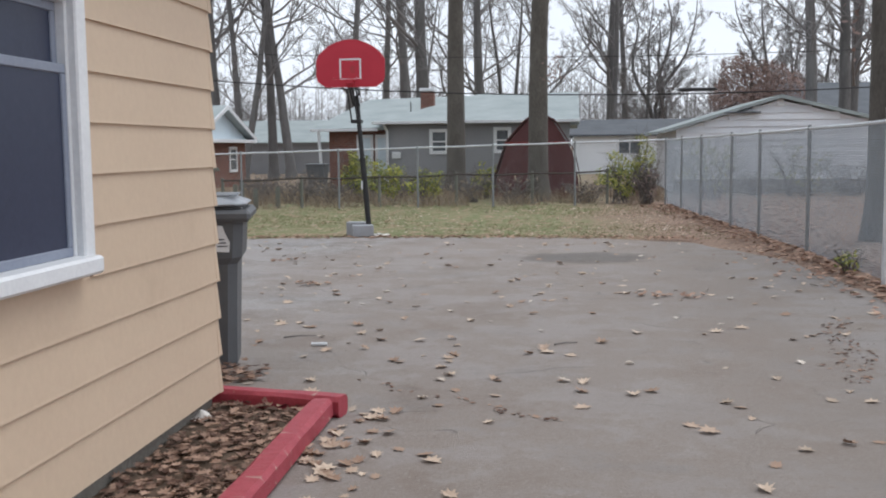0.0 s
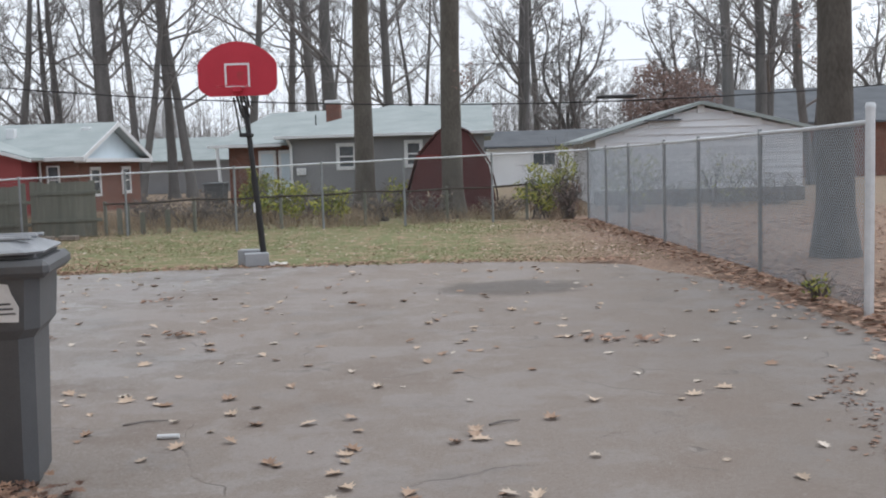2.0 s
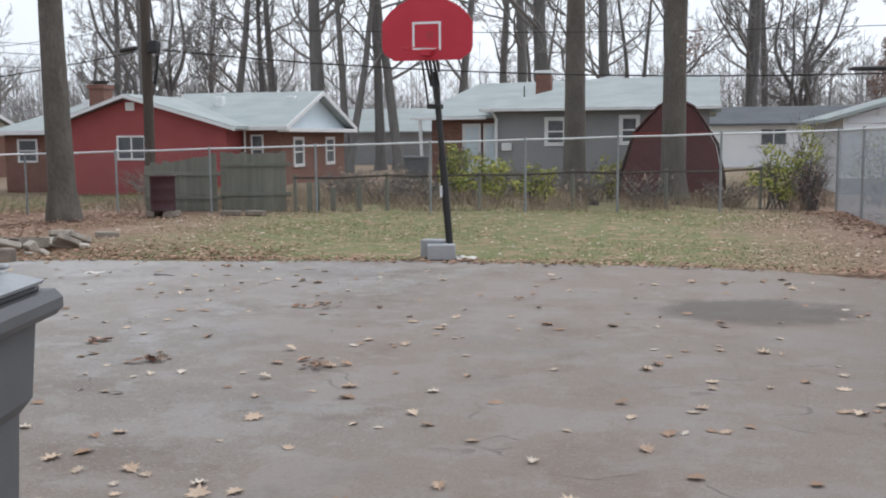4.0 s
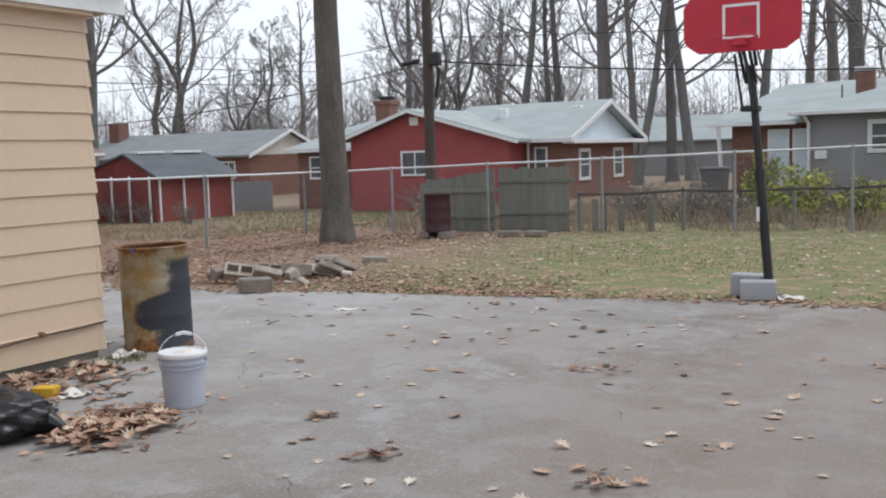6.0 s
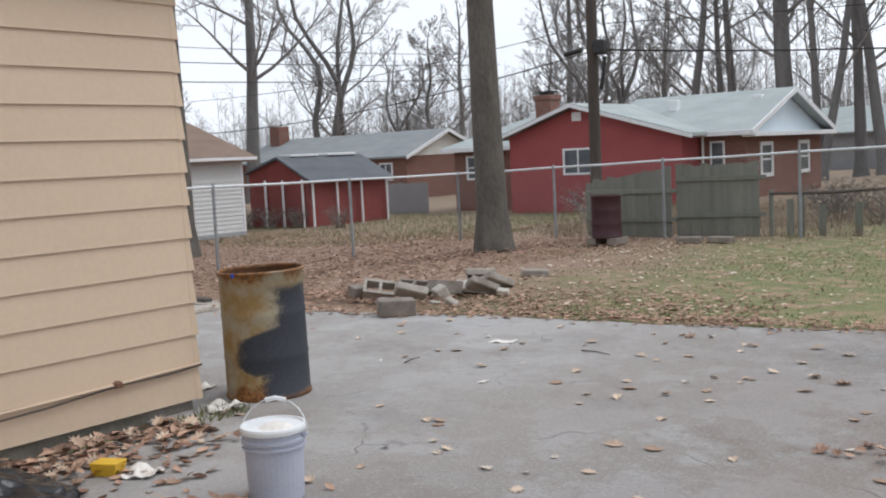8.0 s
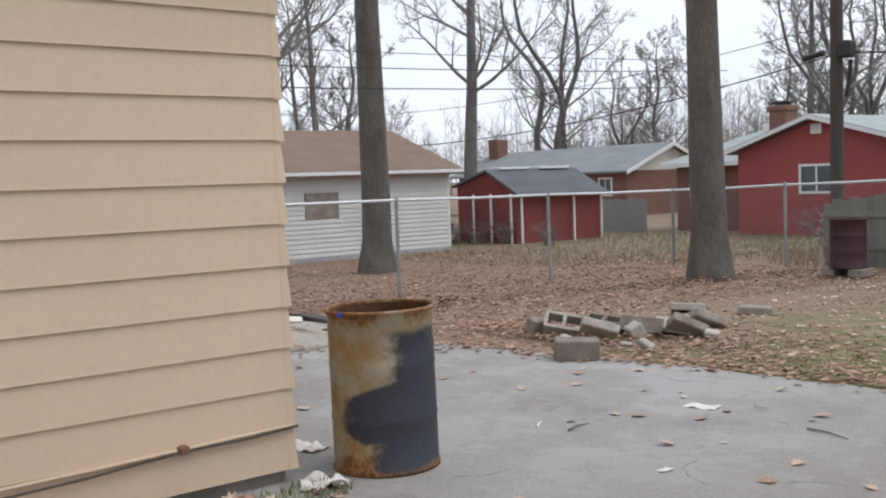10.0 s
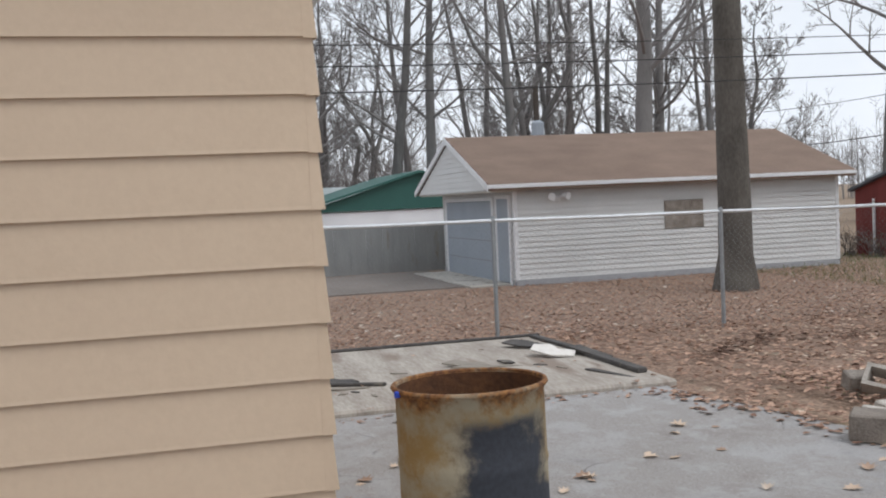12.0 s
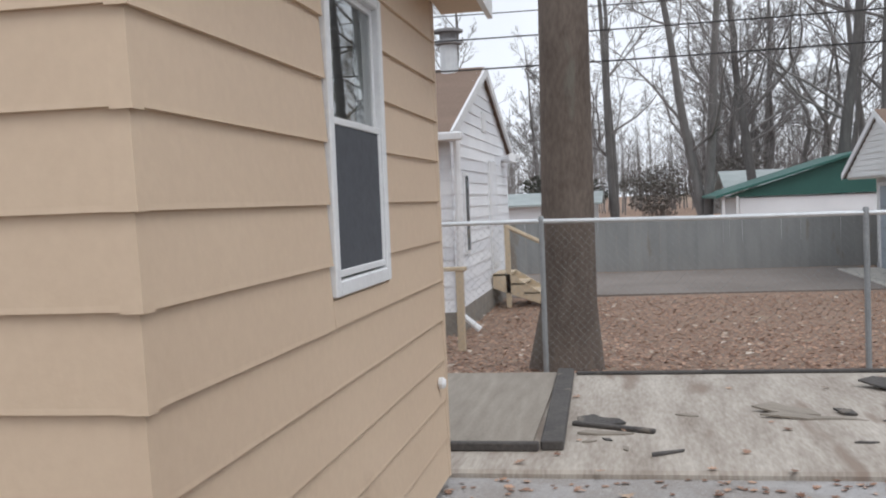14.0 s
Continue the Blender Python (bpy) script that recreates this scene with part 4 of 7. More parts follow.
        g = Geo().raw([(s, 0, 0), (s + board, 0, 0), (s + board + tilt, 0, h), (s + tilt, 0, h), (s, 0.018, 0), (s + board, 0.018, 0), (s + board + tilt, 0.018, h), (s + tilt, 0.018, h)],
                      [(0, 1, 2, 3), (7, 6, 5, 4), (0, 4, 5, 1), (1, 5, 6, 2), (2, 6, 7, 3), (3, 7, 4, 0)])
        part("board", g, mat, fence)
    if rails:
        for k in (0.3, 0.8):
            part("rail", Geo().box((0, -0.045, h0 * k - 0.04), (ln, -0.004, h0 * k + 0.04), 0.006), mat, fence)
    return fence


picket_fence("board_fence", (-11.55, 24.95), (-9.75, 25.0), 1.02, 1.26, M_board, "leaning green-grey weathered board fence panel")
picket_fence("board_fence", (-9.76, 25.02), (-8.25, 25.33), 1.26, 1.26, M_board, "weathered green-grey board fence behind the chain-link")
picket_fence("board_fence", (-30.95, 3.0), (-30.95, 20.6), 1.33, 1.30, M_grey_board, "long pale grey board fence behind the garage apron", 0.15, False)
picket_fence("board_fence", (-26.7, 36.0), (-24.5, 36.0), 1.1, 1.1, M_grey_wall, "dull grey board screen between the sheds", 0.15, False)


def broken_fence():
    """What is left of the board fence: dark posts and rails, a few stumps of boards."""
    fence = thing("rail_fence", (-8.2, 25.4, 0), "dark rotten posts and rails of a board fence", "fence")
    spots = [(1.95 * i, 0.40 * i, 0.72 + 0.022 * i + 0.02 * (i % 2)) for i in range(6)]
    for x, y, h in spots:
        part("post", Geo().box((x - 0.035, y - 0.035, -0.05), (x + 0.035, y + 0.035, h + 0.06), 0.01), M_board, fence)
    for (x0, y0, h0), (x1, y1, h1) in zip(spots, spots[1:]):
        part("rail", Geo().tube([(x0, y0 - 0.06, h0), ((x0 + x1) / 2, (y0 + y1) / 2 - 0.06, (h0 + h1) / 2 - 0.03), (x1, y1 - 0.06, h1)], 0.024, 5), M_pole_wood, fence)
    for x, h in ((0.25, 0.62), (0.42, 0.7), (0.75, 0.5), (1.3, 0.55)):
        part("board", Geo().box((x, x * 0.205 - 0.02, 0.0), (x + 0.12, x * 0.205, h), 0.004), M_board, fence)


broken_fence()


# ---- things in the yard ----
def basketball_hoop():
    hoop = thing("basketball_hoop", (-2.9, 17.55, 0), "portable basketball hoop with a red fan backboard and no net", "basketball hoop")
    top = Vector((-0.17, 0.0, 2.40))
    foot = Vector((0.02, 0.0, 0.0))
    d = (top - foot)
    part("pole", Geo().tube([foot, foot + d * 0.55], 0.048, 14), M_black, hoop, "black steel lower pole")
    part("pole", Geo().tube([foot + d * 0.53, top], 0.040, 14), M_black, hoop, "black steel upper pole")
    part("collar", Geo().tube([foot + d * 0.525, foot + d * 0.555], 0.054, 14), M_black, hoop)
    part("sticker", Geo().box((-0.105, -0.062, 0.80), (-0.075, -0.052, 0.95)), M_white, hoop, "worn white label strip")
    cx, cy, z0 = -0.22, -0.22, 2.53
    outline = [(-0.43, 0.0), (0.43, 0.0), (0.56, 0.09), (0.585, 0.17), (0.585, 0.46)]
    rad = (0.585 ** 2 + 0.31 ** 2) / (2 * 0.31)
    top_a = math.asin(0.585 / rad)
    for i in range(1, 18):
        a = top_a - 2 * top_a * i / 18
        outline.append((rad * math.sin(a), 0.79 - rad + rad * math.cos(a)))
    outline += [(-0.585, 0.46), (-0.585, 0.17), (-0.56, 0.09)]
    part("backboard", Geo().prism(outline, (cx, cy, z0), (1, 0, 0), (0, 0, 1), (0, 0.035, 0)), M_red_board, hoop, "faded red plastic backboard")
    s0, s1, b0, b1, w = -0.185, 0.185, 0.125, 0.475, 0.028
    g = Geo()
    for a in ((s0, s1, b1 - w, b1), (s0, s1, b0, b0 + w), (s0, s0 + w, b0 + w, b1 - w), (s1 - w, s1, b0 + w, b1 - w)):
        g.box((cx + a[0], cy - 0.005, z0 + a[2]), (cx + a[1], cy + 0.002, z0 + a[3]))
    part("target_square", g, M_white, hoop, "white painted square")
    rim = [(cx + 0.225 * math.cos(2 * math.pi * i / 28), cy - 0.30 + 0.225 * math.sin(2 * math.pi * i / 28), z0 + 0.115) for i in range(29)]
    part("rim", Geo().tube(rim, 0.008, 8, cap=False), M_red_board, hoop, "bare red steel rim")
    part("rim_bracket", Geo().box((cx - 0.07, cy - 0.085, z0 + 0.05), (cx + 0.07, cy, z0 + 0.13), 0.01), M_red_board, hoop)
    for sx in (-0.05, 0.05):
        part("lift_arm", Geo().tube([(cx + sx + 0.02, cy + 0.04, z0 + 0.02), (top.x + sx, 0.0, 2.22)], 0.018, 8), M_black, hoop)
        part("lift_arm", Geo().tube([(cx + sx + 0.02, cy + 0.04, z0 + 0.30), (top.x + sx, 0.01, 2.40)], 0.018, 8), M_black, hoop)
        part("lift_arm", Geo().tube([(cx + sx - 0.03, cy + 0.06, z0 - 0.02), (top.x + sx - 0.02, -0.09, 1.98)], 0.014, 8), M_black, hoop)
    part("adjuster", Geo().box((top.x - 0.09, -0.10, 1.93), (top.x + 0.09, 0.07, 1.99), 0.01), M_black, hoop)
    part("base_plate", Geo().box((-0.16, -0.1, 0.0), (0.2, 0.14, 0.03), 0.008), M_black, hoop)
    return hoop


basketball_hoop()


def concrete_block(place, mat, label, size=(0.39, 0.19, 0.19), hollow=True, group="tumbled blocks"):
    lx, ly, lz = size[0] / 2, size[1] / 2, size[2]
    g = Geo()
    if hollow:
        xs = [-lx, -lx + 0.032, -0.016, 0.016, lx - 0.032, lx]
        ys = [-ly, -ly + 0.032, ly - 0.032, ly]
        holes = {(1, 1), (3, 1)}
        for i in range(5):
            for j in range(3):
                if (i, j) in holes:
                    a, b, c, d = xs[i], xs[i + 1], ys[j], ys[j + 1]
                    q = [(a, c), (b, c), (b, d), (a, d)]
                    g.raw([(*p, 0) for p in q] + [(*p, lz) for p in q], [(k, k + 4, (k + 1) % 4 + 4, (k + 1) % 4) for k in range(4)])
                else:
                    for z in (0, lz):
                        g.raw([(xs[i], ys[j], z), (xs[i + 1], ys[j], z), (xs[i + 1], ys[j + 1], z), (xs[i], ys[j + 1], z)], [(0, 1, 2, 3)])
        q = [(-lx, -ly), (lx, -ly), (lx, ly), (-lx, ly)]
        g.raw([(*p, 0) for p in q] + [(*p, lz) for p in q], [(k, (k + 1) % 4, (k + 1) % 4 + 4, k + 4) for k in range(4)])
    else:
        g.box((-lx, -ly, 0), (lx, ly, lz), 0.012)
    ob = solid("concrete_block", g, mat, label, "concrete block", "", place=place)
    ob["group"] = group
    return ob


concrete_block(pose(-2.97, 17.40, 0.0, 0, 0, 14), M_paleblock, "pale grey concrete block weighing down the hoop base", (0.36, 0.20, 0.20), False, "blocks on the hoop base")
concrete_block(pose(-3.12, 17.66, 0, 0, 0, -6), M_paleblock, "pale grey concrete block behind another at the hoop base", (0.34, 0.20, 0.235), False, "blocks on the hoop base")
SOLID, HOLLOW, HALF, CHIP = (0.36, 0.20, 0.09), (0.39, 0.19, 0.14), (0.19, 0.17, 0.14), (0.14, 0.09, 0.07)
# x, y, z, tilt about x and y, turn, size
PILE = [(-8.62, 16.20, 0.0, 0, 2, 48, (0.38, 0.26, 0.17)), (-8.92, 16.52, 0.02, 8, 10, 74, (0.36, 0.24, 0.06)), (-9.72, 17.16, 0.05, 48, 10, 40, HOLLOW), (-9.98, 17.04, 0.0, 12, 4, 75, HALF),
        (-9.42, 17.42, 0.02, 14, 6, 24, HOLLOW), (-9.06, 17.56, 0.03, -10, 4, 30, HOLLOW), (-9.16, 17.06, 0.07, -32, 16, 46, SOLID), (-9.05, 17.38, 0.0, 8, 62, 70, HALF), (-8.98, 17.92, 0.03, 22, -8, 34, SOLID),
        (-8.86, 17.80, 0.06, 26, 6, 24, (0.40, 0.20, 0.05)), (-8.66, 17.74, 0.06, -36, 24, 52, SOLID), (-9.36, 18.66, 0.0, 4, 0, 38, SOLID), (-9.34, 18.62, 0.10, -8, 3, 44, (0.36, 0.20, 0.08)), (-8.82, 18.26, 0.05, -24, 22, 64, SOLID),
        (-8.44, 17.84, 0.0, 18, 8, 20, CHIP), (-9.04, 19.40, 0.0, 0, 3, 35, SOLID), (-8.52, 16.98, 0.0, 20, 30, 15, CHIP), (-8.72, 16.94, 0.0, 5, 10, 65, (0.12, 0.07, 0.04)), (-9.3, 16.74, 0.0, 15, 5, 110, CHIP)]
M_dark_block = material("damp_brown_concrete", (0.115, 0.095, 0.08), (0.29, 0.25, 0.215), 6, 0.95, 0.7, 70, per_object=0.3)
for x, y, z, rx, ry, rz, size in PILE:
    text = "broken lump of grey concrete lying by the heap" if size[0] < 0.15 else ("hollow concrete block tumbled in a heap on leaves" if size == HOLLOW else "weathered solid concrete block tumbled in a heap")
    concrete_block(pose(x, y, z, rx, ry, rz), M_dark_block if size[2] > 0.16 else M_block, text, size, size == HOLLOW)
for x, y, rz in ((-9.05, 24.0, 10), (-8.55, 24.1, -5)):
    concrete_block(pose(x, y, 0, 0, 0, rz), M_dark_block, "weathered concrete block lying by the back fence", (0.4, 0.2, 0.1), False, "blocks by the fence")


def wheeled_bin():
    """Faces +x: hinge and wheels at the wall side."""
    b = thing("wheeled_bin", pose(-2.06, 7.19, 0, 0, 0, 14) @ Matrix.Diagonal((1, 1, 1.04, 1)), "dark grey wheeled rubbish bin, its lid coloured pale for sky sheen", "bin")
    g = Geo()
    rings = [(0.0, -0.21, 0.235, 0.225), (0.02, -0.225, 0.245, 0.235), (0.70, -0.265, 0.268, 0.272), (0.745, -0.28, 0.302, 0.296), (0.98, -0.295, 0.318, 0.312), (0.985, -0.31, 0.335, 0.328), (1.03, -0.31, 0.335, 0.328)]
    for z, xa, xb, hy in rings:
        c = 0.06
        ring = [(xa, -hy + c), (xa + c, -hy), (xb - c, -hy), (xb, -hy + c), (xb, hy - c), (xb - c, hy), (xa + c, hy), (xa, hy - c)]
        g.v += [(p, q, z) for p, q in ring]
    for i in range(len(rings) - 1):
        g.f += [(i * 8 + j, i * 8 + (j + 1) % 8, (i + 1) * 8 + (j + 1) % 8, (i + 1) * 8 + j) for j in range(8)]
    g.f += [tuple(range(7, -1, -1)), tuple(range(len(g.v) - 8, len(g.v)))]
    part("body", g, M_bin, b)
    g = Geo()
    for k, (z, grow) in enumerate(((1.085, -0.005), (1.095, 0.0), (1.105, -0.02), (1.135, -0.10), (1.15, -0.2))):
        xa, xb, hy, c = -0.32 - grow, 0.345 + grow, 0.335 + grow, 0.07
        g.v += [(p, q, z) for p, q in ((xa, -hy + c), (xa + c, -hy), (xb - c, -hy), (xb, -hy + c), (xb, hy - c), (xb - c, hy), (xa + c, hy), (xa, hy - c))]
    for i in range(4):
        g.f += [(i * 8 + j, i * 8 + (j + 1) % 8, (i + 1) * 8 + (j + 1) % 8, (i + 1) * 8 + j) for j in range(8)]
    g.f += [tuple(range(7, -1, -1)), tuple(range(32, 40))]
    part("lid", g, M_bin_lid, b, "grey domed lid, paled in colour for the sky's sheen")
    part("lid_rim", Geo().box((-0.345, -0.36, 0.98), (0.375, 0.36, 1.06), 0.025), M_bin, b, "dark overhanging lid rim")
    part("lid_neck", Geo().box((-0.30, -0.30, 1.05), (0.32, 0.30, 1.088), 0.015), M_bin, b)
    # no hollow is cut: a black strip stands for the recess's shade
    part("grip_shade_strip", Geo().box((-0.2, -0.268, 0.66), (0.02, -0.262, 0.70), 0.002), M_rubber, b, "thin black strip for the shade in a moulded recess")
    for i in range(3):
        part("lid_rib", Geo().box((-0.1, -0.20 + i * 0.17, 1.14), (0.28, -0.16 + i * 0.17, 1.156), 0.006), M_bin_lid, b)
    part("handle", Geo().tube([(-0.36, -0.25, 0.97), (-0.41, -0.24, 0.98), (-0.41, 0.24, 0.98), (-0.36, 0.25, 0.97)], 0.016, 8), M_bin, b)
    part("axle", Geo().tube([(-0.20, -0.29, 0.125), (-0.20, 0.29, 0.125)], 0.012, 8), M_steel, b)
    for s in (-1, 1):
        w = part("wheel", Geo().tube([(-0.20, s * 0.245, 0.125), (-0.20, s * 0.29, 0.125)], 0.125, 22), M_rubber, b)
        part("hub", Geo().tube([(-0.20, s * 0.288, 0.125), (-0.20, s * 0.297, 0.125)], 0.055, 14), M_bin, w)
    st = part("sticker", Geo().prism([(0.03, 0.0), (0.125, -0.005), (0.13, 0.06), (0.10, 0.12), (0.085, 0.165), (0.05, 0.17), (0.045, 0.13), (0.0, 0.09)], (0.10, -0.318, 0.79), (1, 0, 0), (0, 0.055, 0.998), (0, -0.004, 0)), M_white, b, "torn white paper sticker with grey print")
    for i in range(3):
        part("print_line", Geo().box((0.145, -0.3215, 0.82 + i * 0.022), (0.215 - 0.01 * i, -0.3205 + i * 0.0012, 0.829 + i * 0.022)), M_bin, st)


wheeled_bin()


def steel_drum(name, place, mat, label, r=0.29, h=0.88, open_top=True):
    d = thing(name, place, label, "drum")
    prof = [(r - 0.02, 0.015), (r + 0.006, 0.0), (r + 0.008, 0.02), (r, 0.03)]
    for k in (0.33, 0.66):
        prof += [(r, h * k - 0.02), (r + 0.005, h * k), (r, h * k + 0.02)]
    prof += [(r, h - 0.025), (r + 0.01, h - 0.018), (r + 0.012, h - 0.004), (r + 0.004, h)]
    prof += [(r - 0.003, h - 0.004), (r - 0.003, h - 0.03)] if open_top else [(r - 0.006, h - 0.015), (0.0, h - 0.015)]
    part("shell", Geo().lathe(prof, 40), mat, d, smooth=True)
    part("rim", Geo().tube([((r + 0.006) * math.cos(2 * math.pi * i / 40), (r + 0.006) * math.sin(2 * math.pi * i / 40), h - 0.006) for i in range(41)], 0.011, 6, cap=False), mat, d, smooth=True)
    return d


drum = steel_drum("burn_barrel", pose(-7.12, 13.15, 0, 0.6, -0.5, 0), M_drum, "open rusty steel drum with a scorched black side")
part("lining", Geo().lathe([(0.285, 0.868), (0.283, 0.03), (0.0, 0.03)], 40), material("burnt_rust", (0.045, 0.018, 0.009), (0.15, 0.062, 0.022), 7, 0.9, 0.4, 40), drum, "dark rusted inside", True)
part("ash", Geo().lathe([(0.0, 0.30), (0.12, 0.32), (0.283, 0.26)], 20), M_timber, drum, "dark ash inside")
part("blue_clip", Geo().box((0.055, -0.312, 0.855), (0.073, -0.29, 0.88), 0.004), material("blue_plastic", (0.02, 0.05, 0.35), (0.03, 0.07, 0.45)), drum)
for x in (-10.52, -10.12):
    concrete_block(pose(x, 23.52, 0, 0, 0, 90), M_dark_block, "concrete block holding up the maroon drum", (0.4, 0.19, 0.12), False, "blocks under the drum")
steel_drum("maroon_drum", (-10.32, 23.52, 0.12), M_maroon, "closed maroon steel drum standing on concrete blocks", 0.25, 0.71, False)


def bucket():
    b = thing("bucket", pose(-5.36, 11.64, 0, 0, 0, 30), "white plastic five-gallon bucket with a lid and wire handle", "bucket")
    prof = [(0.0, 0.004), (0.125, 0.0), (0.131, 0.008), (0.142, 0.255), (0.152, 0.256), (0.152, 0.268), (0.143, 0.27), (0.1435, 0.285), (0.154, 0.287), (0.154, 0.30), (0.144, 0.302), (0.145, 0.33)]
    part("pail", Geo().lathe(prof, 32), M_bucket, b)
    part("lid", Geo().lathe([(0.146, 0.332), (0.157, 0.332), (0.16, 0.350), (0.156, 0.362), (0.146, 0.364), (0.142, 0.352), (0.0, 0.352)], 32), M_white, b, "pressed-on white lid")
    part("debris", Geo().lathe([(0.0, 0.372), (0.05, 0.366), (0.085, 0.352)], 9, (0.02, -0.02, 0)), M_paper, b, "crumpled scrap on the lid")
    hoop = [(0.165 * math.cos(a), 0.06 * math.sin(a), 0.315 + 0.155 * math.sin(a)) for a in [math.pi * i / 16 for i in range(17)]]
    part("wire_handle", Geo().tube(hoop, 0.003, 6), M_steel, b)
    part("grip", Geo().tube([(0.05, 0.057, 0.462), (0, 0.060, 0.472), (-0.05, 0.057, 0.462)], 0.012, 8), M_white, b)
    for s in (-1, 1):
        part("handle_ear", Geo().lathe([(0.0, 0.0), (0.02, 0.0), (0.02, 0.012), (0.0, 0.012)], 10, (s * 0.15, 0, 0.305)), M_bucket, b)


bucket()


def rubbish_sack():
    """A slumped plastic sack with folds, longer than high, its neck twisted."""
    n, m = 72, 40
    g = Geo()
    for j in range(m + 1):
        v = math.pi * j / m
        for i in range(n):
            u = 2 * math.pi * i / n
            p = Vector((math.cos(u) * math.sin(v), math.sin(u) * math.sin(v), math.cos(v)))
            k = 0.97 + 0.12 * noise.noise(p * 2.1 + Vector((4, 1, 0))) - 0.13 * abs(noise.noise(p * 4.0)) + 0.05 * noise.noise(p * 9.0) + 0.14 * abs(noise.noise(Vector((p.x * 2.2, p.y * 5, p.z * 4))))
            z = p.z * 0.19 * k + 0.15
            g.v.append((p.x * 0.50 * k * (1.0 - 0.12 * p.z), p.y * 0.34 * k, max(0.0, z)))
    for j in range(m):
        for i in range(n):
            a, b = j * n + i, j * n + (i + 1) % n
            g.f.append((a, b, b + n, a + n))
    s = thing("rubbish_sack", pose(-5.97, 10.48, 0, 0, 0, 33), "full black plastic rubbish sack lying on leaves", "rubbish bag")
    part("sack", g, M_bag, s, smooth=True)
    tie = Geo().tube([(-0.42, 0.05, 0.15), (-0.50, 0.06, 0.15), (-0.55, 0.08, 0.14), (-0.60, 0.10, 0.12), (-0.66, 0.13, 0.09)], [0.10, 0.045, 0.03, 0.05, 0.085], 11)
    part("loose_corner", Geo().tube([(0.36, 0.0, 0.12), (0.47, 0.0, 0.09), (0.56, -0.01, 0.05), (0.60, -0.01, 0.03)], [0.12, 0.075, 0.03, 0.008], 9), M_bag, s, smooth=True)
    part("gathered_neck", tie, M_bag, s, smooth=True)


rubbish_sack()


def crumpled(name, place, size, mat, label, category, seed, flat=0.35):
    g, n = Geo(), 14
    r = random.Random(seed)
    for j in range(n + 1):
        for i in range(n + 1):
            x, y = (i / n - 0.5) * size[0], (j / n - 0.5) * size[1]
            e = noise.noise((x * 9 + seed, y * 9, seed * 1.7))
            g.v.append((x + 0.02 * e, y + 0.02 * noise.noise((x * 8, y * 8, seed)), max(0.004, size[2] * (flat + 0.9 * noise.noise((x * 14 + seed, y * 14, 2.0 * seed))))))
    k = n + 1
    g.f += [(j * k + i, j * k + i + 1, (j + 1) * k + i + 1, (j + 1) * k + i) for j in range(n) for i in range(n) if r.random() > 0.04 or 2 < i < 10]
    ob = solid(name, g, mat, label, category, place=place)
    md = ob.modifiers.new("thick", "SOLIDIFY")
    md.thickness = 0.004
    return ob


box_y = thing("food_carton", pose(-6.44, 11.42, 0, 0, 0, 24) @ Matrix.Diagonal((0.78, 0.8, 0.9, 1)), "empty yellow foam carton with white paper", "litter")
g = Geo()
for z, k in ((0.0, 0.8), (0.07, 1.0)):
    g.v += [(sx * 0.10 * k, sy * 0.07 * k, z) for sx, sy in ((-1, -1), (1, -1), (1, 1), (-1, 1))]
g.f += [(3, 2, 1, 0), (0, 1, 5, 4), (1, 2, 6, 5), (2, 3, 7, 6), (3, 0, 4, 7)]
part("tray", g, M_yellow, box_y)
part("lid", Geo().box((-0.1, -0.07, 0.068), (0.1, 0.07, 0.08), 0.004), M_yellow, box_y, "closed yellow lid")
crumpled("paper_scrap", pose(-6.27, 11.5, 0, 0, 0, 20), (0.20, 0.16, 0.05), M_paper, "crumpled white paper beside the yellow carton", "litter", 3)
crumpled("paper_scrap", pose(-7.0, 12.66, 0, 0, 0, 60), (0.26, 0.18, 0.07), M_paper, "torn white paper by the house corner", "litter", 5)
crumpled("paper_scrap", pose(-7.75, 13.0, 0, 0, 0, 10), (0.30, 0.16, 0.04), M_paper, "flattened white wrapper behind the drum", "litter", 8)
crumpled("paper_scrap", pose(-6.72, 15.42, 0, 0, 0, 10), (0.24, 0.11, 0.02), M_paper, "flat white scrap of paper on the tarmac", "litter", 11)
crumpled("paper_scrap", pose(-5.95, 14.1, 0, 0, 0, 70), (0.10, 0.05, 0.015), M_paper, "small white scrap on the tarmac", "litter", 13)
crumpled("paper_scrap", pose(-2.66, 17.5, 0, 0, 0, 15), (0.26, 0.16, 0.06), M_paper, "pale crumpled litter beside the hoop base", "litter", 19)
crumpled("paper_scrap", pose(-1.47, 5.55, 0.05, 0, 0, 30), (0.10, 0.07, 0.05), M_paper, "crumpled white tissue in the leaf bed", "litter", 15)
for x, y, rz, ln in ((-1.75, 8.15, 24, 0.26), (-6.9, 14.35, 100, 0.22), (-5.9, 15.35, -10, 0.3), (0.4, 8.0, 30, 0.2)):
    solid("fallen_stick", Geo().tube([(0, 0, 0.008), (ln * 0.5, 0.012, 0.012), (ln, -0.008, 0.008)], [0.007, 0.006, 0.003], 6), M_twig, "thin dark fallen stick on the tarmac", "stick", place=pose(x, y, 0, 0, 0, rz))
solid("pale_lath", Geo().tube([(0, 0, 0.006), (0.08, 0.012, 0.008), (0.17, 0.0, 0.006)], [0.006, 0.007, 0.004], 6), M_white, "thin pale curved strip lying on the tarmac", "strip", place=pose(-7.08, 14.27, 0, 0, 0, 130))
solid("white_pipe_scrap", Geo().tube([(0, 0, 0.015), (0.12, 0, 0.015)], 0.014, 10), M_white, "short white plastic pipe offcut on the tarmac", "pipe", place=pose(-1.45, 7.85, 0, 0, 0, 5))


